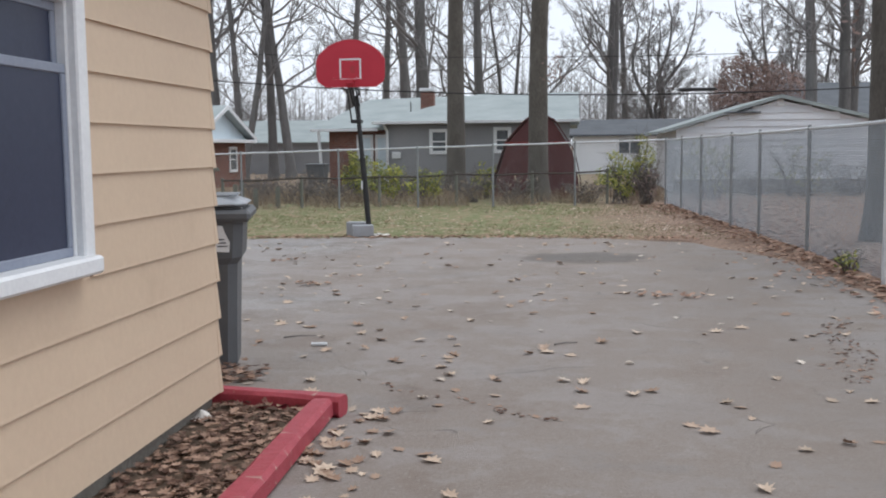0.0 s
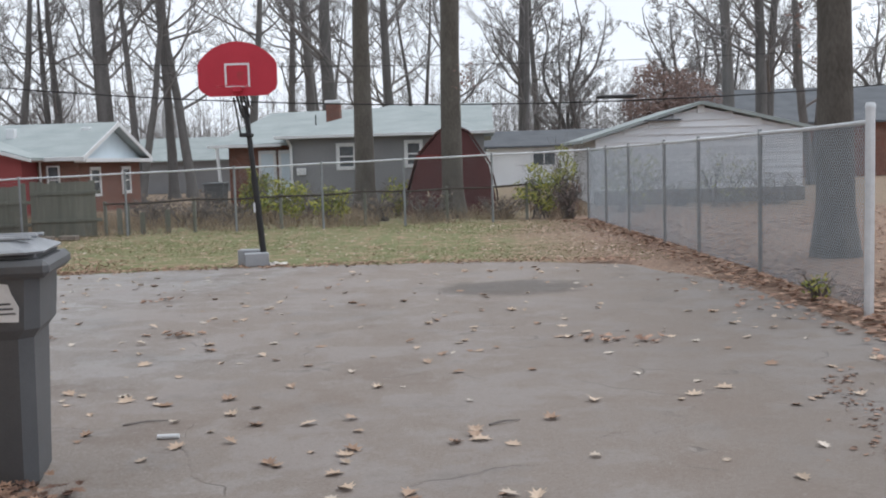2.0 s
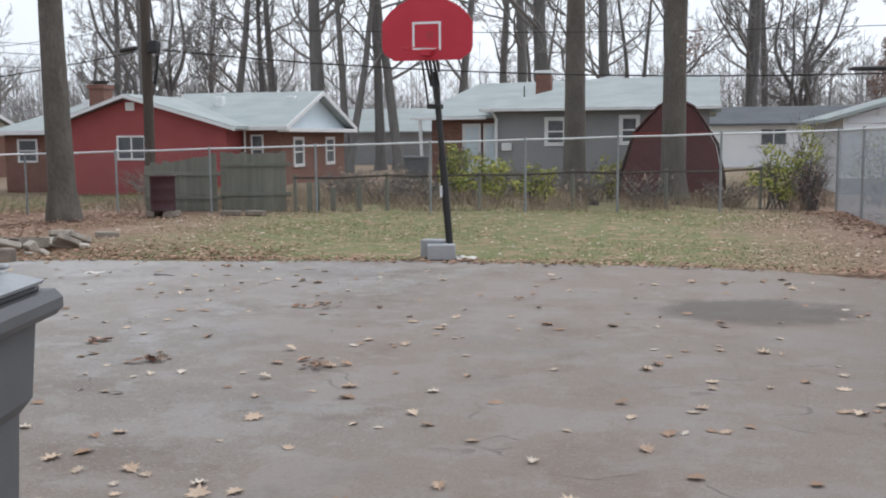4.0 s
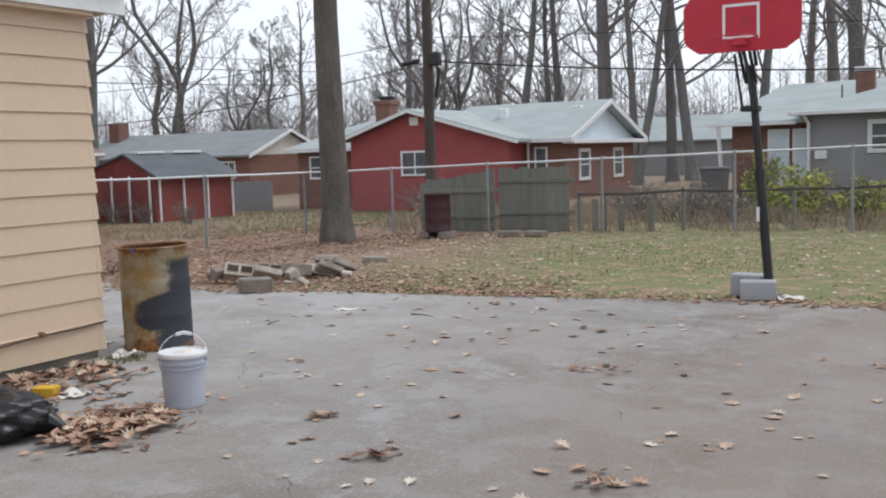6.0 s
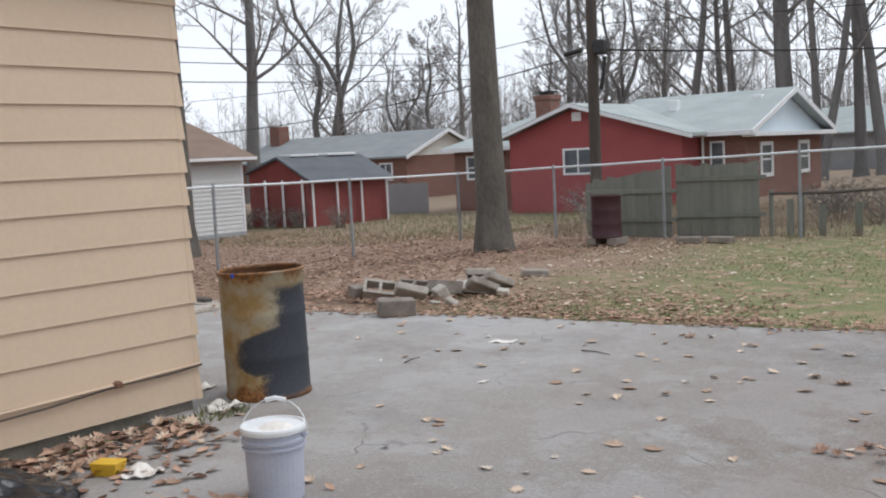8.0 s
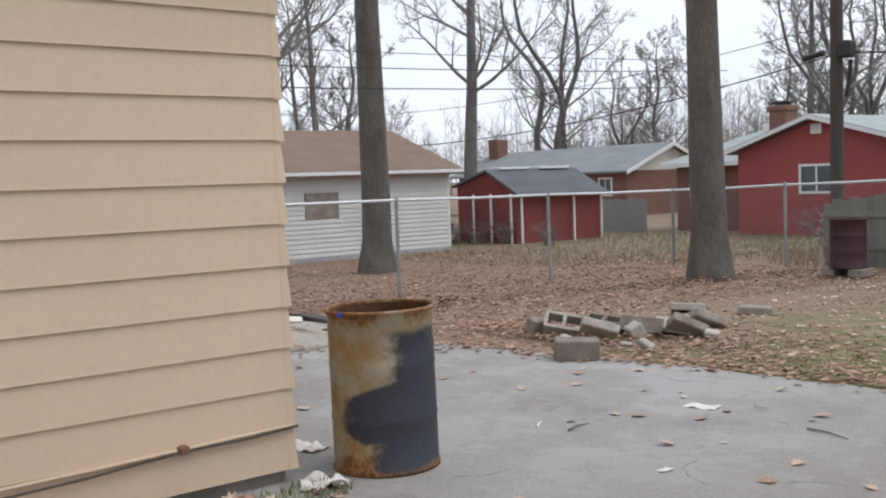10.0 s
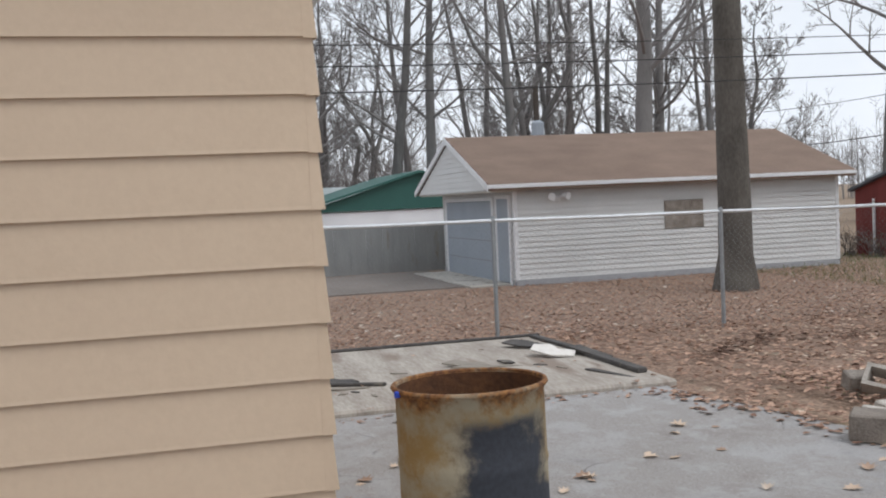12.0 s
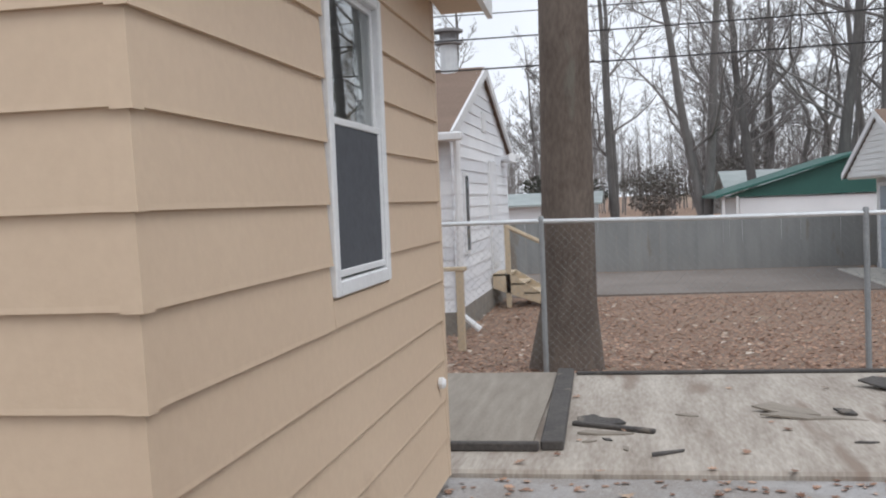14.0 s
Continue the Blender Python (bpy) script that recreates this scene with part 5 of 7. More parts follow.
# ---- planting bed with red timbers ----
def timber_beam(p0, p1, w, h, label, lift=0.0):
    ln = math.dist(p0, p1)
    ang = math.degrees(math.atan2(p1[1] - p0[1], p1[0] - p0[0]))
    g, n = Geo(), 14
    for i in range(n + 1):
        s = ln * i / n
        j = [0.008 * noise.noise((s * 3, k * 2.0, ln)) for k in range(8)]
        c = 0.022
        ring = [(-w / 2, c), (-w / 2 + c, 0), (w / 2 - c, 0), (w / 2, c), (w / 2, h - c), (w / 2 - c, h), (-w / 2 + c, h), (-w / 2, h - c)]
        g.v += [(s, a + j[q], b + j[(q + 3) % 8] + lift) for q, (a, b) in enumerate(ring)]
    for i in range(n):
        g.f += [(i * 8 + q, i * 8 + (q + 1) % 8, (i + 1) * 8 + (q + 1) % 8, (i + 1) * 8 + q) for q in range(8)]
    g.f += [tuple(range(7, -1, -1)), tuple(range(n * 8, n * 8 + 8))]
    ob = solid("landscape_timber", g, M_red_beam, label, "timber", place=pose(p0[0], p0[1], 0, 0, 0, ang))
    ob["group"] = "timbers round the bed"


timber_beam((-1.62, 6.03), (-0.76, 5.86), 0.125, 0.12, "chipped red-painted timber across the end of the bed")
timber_beam((-0.87, 5.79), (-0.83, 3.4), 0.13, 0.12, "chipped red-painted timber edging the leaf-filled bed")
timber_beam((-0.83, 3.38), (-0.80, 0.6), 0.13, 0.12, "chipped red-painted timber edging the leaf-filled bed")
timber_beam((-0.80, 0.58), (-0.78, -2.2), 0.13, 0.12, "chipped red-painted timber edging the leaf-filled bed")
g = Geo()
nx, ny = 6, 60
for j in range(ny + 1):
    for i in range(nx + 1):
        x, y = -1.52 + 0.66 * i / nx, -2.2 + 8.3 * j / ny
        g.v.append((x, y, 0.035 + 0.03 * noise.noise((x * 4, y * 4, 0))))
g.f += [(j * (nx + 1) + i, j * (nx + 1) + i + 1, (j + 1) * (nx + 1) + i + 1, (j + 1) * (nx + 1) + i) for j in range(ny) for i in range(nx)]
solid("bed_soil", g, material("dark_leaf_mould", (0.05, 0.033, 0.022), (0.13, 0.085, 0.055), 6, 0.95, 0.8, 40), "dark leaf mould in the narrow bed", "soil", "structure", smooth=True)


# ---- concrete pad with rotten timber frame ----
g = Geo().box((-14.05, 10.6, -0.25), (-10.85, 16.0, 0.045), 0.02)
solid("concrete_pad", g, M_pad, "stained pale concrete pad of a vanished shed", "concrete pad", "structure")


def pad_timber(a, b, w, h, label, z=0.045):
    ln = math.dist(a, b)
    ang = math.degrees(math.atan2(b[1] - a[1], b[0] - a[0]))
    ob = solid("sill_timber", Geo().box((0, -w / 2, 0), (ln, w / 2, h), 0.008), M_timber, label, "timber", place=pose(a[0], a[1], z, 0, 0, ang))
    ob["group"] = "timbers on the pad"


pad_timber((-11.3, 13.13), (-13.95, 13.06), 0.14, 0.06, "dark rotten timber lying across the concrete pad")
pad_timber((-11.30, 10.7), (-11.30, 13.05), 0.06, 0.055, "dark sill timber along the sheet's front edge")
pad_timber((-13.95, 13.15), (-13.95, 15.95), 0.06, 0.028, "dark sill timber along the back of the pad")
pad_timber((-13.85, 15.84), (-12.75, 15.9), 0.08, 0.035, "broken dark sill timber along the pad's side")
pad_timber((-12.68, 15.86), (-11.25, 15.88), 0.10, 0.045, "broken dark sill timber along the pad's side")
pad_timber((-12.0, 13.22), (-11.75, 13.75), 0.05, 0.03, "charred scrap of timber on the pad")
solid("plywood_sheet", Geo().box((-13.98, 10.65, 0.046), (-11.34, 13.0, 0.066), 0.004), M_ply, "weathered grey plywood floor sheet on the pad", "plywood")


def shard(x, y, rz, pts, mat, label, z=0.05, t=0.014, tilt=4):
    g = Geo().prism(pts, (0, 0, 0), (1, 0, 0), (0, 1, 0), (0, 0, t))
    solid("debris_piece", g, mat, label, "debris", place=pose(x, y, z, tilt, tilt * 0.6, rz))["group"] = "debris on the pad"


shard(-12.0, 13.26, 80, [(0, 0), (0.10, -0.03), (0.22, 0.01), (0.30, 0.07), (0.24, 0.15), (0.13, 0.14), (0.06, 0.20), (-0.04, 0.11)], M_timber, "torn black roofing felt on the pad", z=0.055)
shard(-11.72, 13.26, 88, [(0, 0), (0.12, -0.02), (0.3, 0.0), (0.36, 0.03), (0.31, 0.05), (0.2, 0.045), (0.05, 0.06)], M_ply, "split grey lath beside the felt", z=0.05, tilt=3)
for k, (sx, sy, sr) in enumerate(((-11.6, 13.42, 40), (-11.5, 13.3, 110), (-11.82, 13.62, 75), (-11.4, 13.55, 10), (-12.1, 15.2, 60), (-11.9, 15.35, 20), (-11.5, 14.9, 95), (-12.3, 13.9, 70))):
    shard(sx, sy, sr, [(0, 0), (0.05 + 0.01 * k, -0.01), (0.09 + 0.01 * k, 0.012), (0.04, 0.03)], M_ply if k % 2 else M_timber, "small broken splinter of wood on the pad", z=0.048, t=0.008, tilt=3)
shard(-12.42, 14.42, 66, [(0, 0), (0.16, -0.03), (0.34, 0.0), (0.45, 0.05), (0.36, 0.12), (0.22, 0.09), (0.1, 0.13)], M_ply, "splintered plywood scrap on the pad", z=0.075, tilt=9)
shard(-12.22, 14.45, 80, [(0, 0), (0.3, -0.03), (0.52, 0.03), (0.68, 0.02), (0.6, 0.07), (0.34, 0.05), (0.12, 0.08)], M_ply, "curled plywood splinter on the pad", z=0.06, tilt=4)
shard(-12.4, 14.95, 40, [(0, 0), (0.12, -0.04), (0.2, 0.0), (0.1, 0.06)], M_timber, "dark broken wood splinter on the pad", z=0.06)
shard(-12.55, 15.34, 70, [(0, 0), (0.2, -0.1), (0.42, -0.06), (0.44, 0.1), (0.27, 0.09), (0.2, 0.2), (0.03, 0.16)], M_paper, "pale broken board at the pad's corner", z=0.11, tilt=12)
shard(-13.3, 15.3, 50, [(0, 0), (0.2, -0.05), (0.38, -0.03), (0.42, 0.10), (0.2, 0.16), (0.05, 0.14)], M_timber, "torn black felt by the back timber", z=0.09, tilt=8)
shard(-12.6, 15.75, 10, [(0, 0), (0.6, 0.0), (0.62, 0.1), (0.03, 0.12)], M_timber, "broken dark lath near the side timber", z=0.10, tilt=6)
shard(-11.15, 13.72, 120, [(0, 0), (0.22, 0.02), (0.25, 0.05), (0.02, 0.04)], M_timber, "small dark splinter on the concrete", z=0.05)
shard(-11.6, 15.5, 20, [(0, 0), (0.5, 0.03), (0.55, 0.07), (0.05, 0.06)], M_timber, "thin dark lath on the concrete", z=0.05)


# ---- neighbouring buildings ----
def cream_garage():
    x1, x0, y0, y1, zb, ze, zr = -24.25, -30.15, 19.3, 27.4, -0.33, 1.86, 3.12
    xm = (x0 + x1) / 2
    h = thing("garage", (0, 0, 0), "off-white sided garage with a brown shingled gable roof", "garage")
    part("wall", Geo().box((x0, y0, zb), (x1, y1, ze)), M_cream_siding, h)
    rows = int((ze - zb - 0.12) / 0.115)
    boards(h, (x1, y0, 0), (0, 1, 0), (1, 0, 0), y1 - y0, zb + 0.13, rows, 0.118, M_cream_siding, gaps=[(3.55, 4.55, 0.72, 1.40)], proud=0.03)
    part("foundation", Geo().box((x0 - 0.02, y0 - 0.02, zb - 0.2), (x1 + 0.03, y1 + 0.02, zb + 0.13)), M_paleblock, h)
    g = Geo()
    yo, xe, dz = 18.62, 0.34, 0.12
    roof_slab(g, (x1 + xe, yo, ze + 0.04), (x1 + xe, y1 + 0.3, ze + 0.04), (xm, y1 + 0.3, zr), (xm, yo, zr))
    roof_slab(g, (x0 - xe, yo, ze + 0.04), (xm, yo, zr), (xm, y1 + 0.3, zr), (x0 - xe, y1 + 0.3, ze + 0.04))
    roof_parts(g, M_brown_shingle, h, label="brown shingles")
    part("fascia", Geo().box((x1 + xe - 0.02, yo, ze - 0.055), (x1 + xe + 0.02, y1 + 0.3, ze + 0.03), 0.006), M_white, h)
    f = Geo()
    for xa in (x1 + xe, x0 - xe):
        f.raw([(xa, yo - 0.02, ze + 0.02), (xm, yo - 0.02, zr - 0.02), (xm, yo - 0.02, zr - 0.16), (xa, yo - 0.02, ze - 0.12), (xa, yo + 0.02, ze + 0.02), (xm, yo + 0.02, zr - 0.02), (xm, yo + 0.02, zr - 0.16), (xa, yo + 0.02, ze - 0.12)],
              [(0, 1, 2, 3), (7, 6, 5, 4), (0, 4, 5, 1), (1, 5, 6, 2), (2, 6, 7, 3), (3, 7, 4, 0)])
    part("bargeboard", f, M_white, h)
    gable = part("gable", Geo().prism([(x0 - 0.2, ze - 0.1), (x1 + 0.2, ze - 0.1), (xm, zr - 0.15)], (0, yo + 0.06, 0), (1, 0, 0), (0, 0, 1), (0, 0.05, 0)), M_cream_siding, h)
    k = (xm - x0 + 0.2) / (zr - 0.15 - ze + 0.1)
    boards(gable, (x0 - 0.2, yo + 0.06, 0), (1, 0, 0), (0, -1, 0), 0, ze - 0.08, 9, 0.118, M_cream_siding, span=lambda z: ((z - ze + 0.1) * k + 0.06, 2 * (xm - x0 + 0.2) - (z - ze + 0.1) * k - 0.06))
    part("soffit", Geo().box((x0 - 0.2, yo + 0.1, ze - 0.13), (x1 + 0.2, y0, ze - 0.10)), M_cream, h)
    d = part("overhead_door", Geo().box((-29.6, y0 - 0.05, zb + 0.02), (-25.75, y0 - 0.004, 1.55), 0.01), M_door_grey, h, "blue-grey overhead door")
    for i in range(1, 4):
        part("panel_groove", Geo().box((-29.6, y0 - 0.054, zb + i * 0.47), (-25.75, y0 - 0.049, zb + i * 0.47 + 0.02)), M_grey_wall, d)
    part("door_trim", Geo().box((-29.75, y0 - 0.06, zb), (-29.6, y0 - 0.004, 1.62), 0.01).box((-25.75, y0 - 0.06, zb), (-25.58, y0 - 0.004, 1.62), 0.01).box((-29.6, y0 - 0.06, 1.55), (-25.75, y0 - 0.004, 1.64), 0.01), M_white, h)
    sd = part("side_door", Geo().box((-25.35, y0 - 0.05, zb + 0.05), (-24.55, y0 - 0.004, 1.58), 0.01), M_door_grey, h)
    part("door_frame", Geo().box((-25.45, y0 - 0.06, zb), (-25.35, y0 - 0.004, 1.66), 0.008).box((-24.55, y0 - 0.06, zb), (-24.45, y0 - 0.004, 1.66), 0.008).box((-25.35, y0 - 0.06, 1.58), (-24.55, y0 - 0.004, 1.66), 0.008), M_white, sd)
    part("boarded_window", Geo().box((x1 + 0.0, 22.87, 0.74), (x1 + 0.03, 23.84, 1.38), 0.008), M_block, h, "window boarded over in grey")
    lamp = part("floodlight", Geo().box((x1 + 0.02, 20.2, 1.48), (x1 + 0.07, 20.36, 1.60), 0.01), M_white, h, "twin white floodlight")
    for s in (-0.13, 0.13):
        lamp_head = Geo().tube([(x1 + 0.07, 20.28 + s * 0.5, 1.56), (x1 + 0.14, 20.28 + s, 1.60), (x1 + 0.24, 20.28 + s * 1.5, 1.58)], [0.03, 0.05, 0.085], 12)
        part("lamp_head", lamp_head, M_white, lamp)
    for ya, yb in ((y0 - 0.03, y0 + 0.06), (y1 - 0.06, y1 + 0.03)):
        part("corner_trim", Geo().box((x1 - 0.06, ya, zb + 0.1), (x1 + 0.03, yb, ze), 0.006), M_white, h)
    part("ramp", Geo().box((-29.7, 18.3, zb - 0.1), (-24.5, y0, zb + 0.04), 0.01), M_concrete, h, "pale concrete apron strip")


cream_garage()


def red_house():
    h = thing("red_house", (0, 0, 0), "single-storey red house with pale shingles and a blue end gable", "house")
    yf, yb, zb = 36.0, 37.2, -0.5
    # front gable wing
    prof = [(-21.0, zb), (-14.9, zb), (-14.9, 1.95), (-18.45, 2.94), (-21.0, 2.14)]
    part("wall", Geo().prism(prof, (0, yf, 0), (1, 0, 0), (0, 0, 1), (0, 6, 0)), M_red_wall, h, "red painted gable wall")
    g = Geo()
    roof_slab(g, (-18.45, yf - 0.35, 3.10), (-18.45, yf + 7, 3.10), (-21.35, yf + 7, 2.16), (-21.35, yf - 0.35, 2.16), 0.1)
    roof_slab(g, (-18.45, yf - 0.35, 3.10), (-14.45, yf - 0.35, 1.98), (-14.45, yf + 7, 1.98), (-18.45, yf + 7, 3.10), 0.1)
    roof_parts(g, M_shingle, h)
    b = Geo()
    for xa, za in ((-21.4, 2.10), (-14.4, 1.93)):
        b.raw([(xa, yf - 0.40, za), (-18.45, yf - 0.40, 3.07), (-18.45, yf - 0.40, 2.96), (xa, yf - 0.40, za - 0.11), (xa, yf - 0.36, za), (-18.45, yf - 0.36, 3.07), (-18.45, yf - 0.36, 2.96), (xa, yf - 0.36, za - 0.11)],
              [(0, 1, 2, 3), (7, 6, 5, 4), (0, 4, 5, 1), (1, 5, 6, 2), (2, 6, 7, 3), (3, 7, 4, 0)])
    part("bargeboard", b, M_white, h)
    far_window(h, -18.95, -17.85, 0.86, 1.70, yf, 2, 1, frame_w=0.07)
    part("gable_vent", Geo().box((-18.58, yf - 0.03, 2.54), (-18.24, yf, 2.82), 0.01), M_white, h)
    # main body to the right with end gable towards +x
    part("wall", Geo().box((-14.9, yb, zb), (-13.45, 43.6, 1.95)), M_brick, h, "red-brown brick wall")
    g = Geo()
    ym, zr, xe = 40.3, 3.28, -13.05
    roof_slab(g, (-18.6, yb - 0.45, 1.98), (xe, yb - 0.45, 1.98), (xe, ym, zr), (-18.6, ym, zr), 0.1)
    roof_slab(g, (xe, 44.0, 1.98), (-18.6, 44.0, 1.98), (-18.6, ym, zr), (xe, ym, zr), 0.1)
    roof_slab(g, (-24.8, yb - 0.1, 1.92), (-18.6, yb - 0.1, 1.92), (-18.6, ym, 3.05), (-22.6, ym, 3.05), 0.1)
    roof_slab(g, (-24.8, 44.0, 1.92), (-22.6, ym, 3.05), (-18.6, ym, 3.05), (-18.6, 44.0, 1.92), 0.1)
    g.raw([(-24.8, yb - 0.1, 1.92), (-22.6, ym, 3.05), (-24.8, 44.0, 1.92)], [(0, 1, 2)])
    roof_parts(g, M_shingle, h)
    part("gable", Geo().prism([(yb - 0.2, 1.9), (43.8, 1.9), (ym, zr - 0.14)], (-13.42, 0, 0), (0, 1, 0), (0, 0, 1), (-0.1, 0, 0)), M_blue_gable, h, "pale blue boarded gable")
    f = Geo().box((-13.44, yb - 0.35, 1.78), (-13.02, 44.0, 1.92), 0.01).box((-14.9, yb - 0.46, 1.84), (-13.05, yb - 0.42, 1.98), 0.006)
    for ya in (yb - 0.5, 44.05):
        f.raw([(xe + 0.02, ya, 1.98), (xe + 0.02, ym, zr + 0.0), (xe + 0.02, ym, zr - 0.16), (xe + 0.02, ya, 1.82), (xe - 0.02, ya, 1.98), (xe - 0.02, ym, zr), (xe - 0.02, ym, zr - 0.16), (xe - 0.02, ya, 1.82)],
              [(0, 1, 2, 3), (7, 6, 5, 4), (0, 4, 5, 1), (1, 5, 6, 2), (2, 6, 7, 3), (3, 7, 4, 0)])
    part("trim", f, M_white, h)
    far_window(h, -14.56, -14.1, 0.7, 1.70, yb, 1, 2, frame_w=0.06)
    for y0 in (38.2, 41.4):
        far_window(h, y0, y0 + 1.0, 0.55, 1.62, -13.45, 1, 2, normal=-1, axis="y", frame_w=0.12)
    # left wing
    part("wall", Geo().box((-24.5, yb + 0.3, zb), (-21.0, 43.5, 1.88)), M_brick, h, "red-brown brick wall")
    far_window(h, -23.95, -23.1, 0.75, 1.62, yb + 0.3, 1, 2, frame_w=0.08)
    part("fascia", Geo().box((-24.8, yb - 0.14, 1.76), (-21.2, yb - 0.09, 1.92), 0.006), M_white, h)
    c = part("chimney", Geo().box((-20.86, 37.4, 1.8), (-20.26, 38.0, 3.48), 0.02).box((-20.91, 37.35, 3.36), (-20.21, 38.05, 3.52), 0.02), M_brick, h, "red brick chimney")
    part("cap", Geo().box((-20.8, 37.45, 3.60), (-20.32, 37.95, 3.66), 0.01).box((-20.72, 37.5, 3.5), (-20.4, 37.9, 3.6), 0.01), M_black, c)
    for x, y in ((-16.5, 38.9), (-22.2, 39.4), (-14.0, 39.6)):
        part("roof_vent", Geo().box((x - 0.15, y - 0.15, 2.7), (x + 0.15, y + 0.15, 3.08), 0.02), M_white, h)
    part("downpipe", Geo().tube([(-14.75, yf + 1.1, 1.9), (-14.75, yf + 1.1, -0.3)], 0.04, 8), M_white, h)


red_house()


def grey_house():
    h = thing("grey_house", (0, 0, 0), "grey and brick ranch house with a pale hipped roof", "house")
    yf, zb = 36.5, -0.3
    part("wall", Geo().box((-5.95, yf, zb), (0.6, 44, 2.36)), M_grey_wall, h, "grey painted wall")
    part("wall", Geo().box((-8.3, yf + 1.2, zb), (-5.95, 44, 2.2)), M_brick, h, "red-brown brick wall")
    g = Geo()
    e = 2.44
    g.raw([(-6.35, yf - 0.45, e), (0.95, yf - 0.45, e), (-2.6, 40.2, 3.62), (-6.35, 44.4, e), (0.95, 44.4, e)], [(0, 1, 2), (0, 2, 3), (1, 4, 2), (3, 2, 4)])
    roof_slab(g, (-8.9, yf + 0.7, 2.22), (0.95, yf + 0.7, 2.36), (0.95, 41.0, 3.62), (-7.4, 41.0, 3.45), 0.1)
    roof_slab(g, (-8.9, 45.0, 2.22), (-7.4, 41.0, 3.45), (0.95, 41.0, 3.62), (0.95, 45.0, 2.36), 0.1)
    g.raw([(-8.9, yf + 0.7, 2.22), (-7.4, 41.0, 3.45), (-8.9, 45.0, 2.22)], [(0, 1, 2)])
    roof_parts(g, M_shingle, h)
    part("fascia", Geo().box((-6.37, yf - 0.48, e - 0.10), (0.95, yf - 0.44, e + 0.0), 0.006).box((-8.9, yf + 0.67, 2.12), (-6.37, yf + 0.71, 2.22), 0.006), M_white, h)
    part("soffit", Geo().box((-6.35, yf - 0.44, e - 0.1), (0.95, yf, e - 0.07)), M_grey_wall, h)
    far_window(h, -4.37, -3.67, 1.26, 2.16, yf, 1, 2, frame_w=0.12)
    far_window(h, -2.08, -1.45, 1.28, 2.20, yf, 1, 2, frame_w=0.12)
    for x in (-7.25, -6.55):
        d = part("door", Geo().box((x, yf + 1.12, 0.1), (x + 0.62, yf + 1.2, 2.0), 0.01), M_white, h, "white glazed patio door")
        part("pane", Geo().box((x + 0.1, yf + 1.105, 0.4), (x + 0.52, yf + 1.118, 1.88)), M_blue_gable, d)
    part("post", Geo().tube([(-8.45, yf + 0.75, -0.2), (-8.6, yf + 0.75, 2.15)], 0.06, 8), M_white, h)
    part("downpipe", Geo().tube([(-5.95, yf - 0.4, 2.32), (-5.88, yf - 0.08, 2.1), (-5.88, yf - 0.08, 0.1)], 0.05, 8), M_white, h)
    part("meter_box", Geo().box((-5.72, yf - 0.1, 1.12), (-5.4, yf, 1.36), 0.02), M_white, h)
    part("satellite_arm", Geo().tube([(-5.25, 38, 2.7), (-5.25, 38, 3.2)], 0.022, 6), M_black, h)
    c = part("chimney", Geo().box((-5.0, 38.8, 2.6), (-4.5, 39.3, 3.62), 0.02), M_brick, h, "small red brick chimney")
    part("flashing", Geo().box((-5.04, 38.76, 3.62), (-4.46, 39.34, 3.74), 0.02), M_white, c)


grey_house()


def gambrel_barn():
    h = thing("barn_shed", (0, 0, 0), "small dull-red gambrel garden shed behind the fence", "shed")
    y = 29.9
    prof = [(-1.6, -0.1), (-1.52, 0.6), (-1.22, 1.6), (-0.66, 2.22), (-0.3, 2.42), (0.12, 2.2), (0.66, 1.35), (0.82, 0.55), (0.86, -0.1)]
    part("front", Geo().prism(prof, (0, y, 0), (1, 0, 0), (0, 0, 1), (0, 0.06, 0)), M_barn_red, h)
    out = [(-1.68, -0.1), (-1.6, 0.62), (-1.29, 1.64), (-0.7, 2.29), (-0.3, 2.5), (0.16, 2.27), (0.73, 1.38), (0.9, 0.57), (0.94, -0.1)]
    g = Geo()
    for a, b in zip(out, out[1:]):
        roof_slab(g, (a[0], y - 0.05, a[1]), (b[0], y - 0.05, b[1]), (b[0], y + 3, b[1]), (a[0], y + 3, a[1]), 0.05)
    roof_parts(g, M_barn_red, h, label="maroon sheet roof")
    part("trim", Geo().box((-1.28, y - 0.03, 1.56), (0.60, y, 1.64), 0.006).box((-0.36, y - 0.03, 0.0), (-0.30, y, 1.56), 0.006), M_shed_red, h)


gambrel_barn()


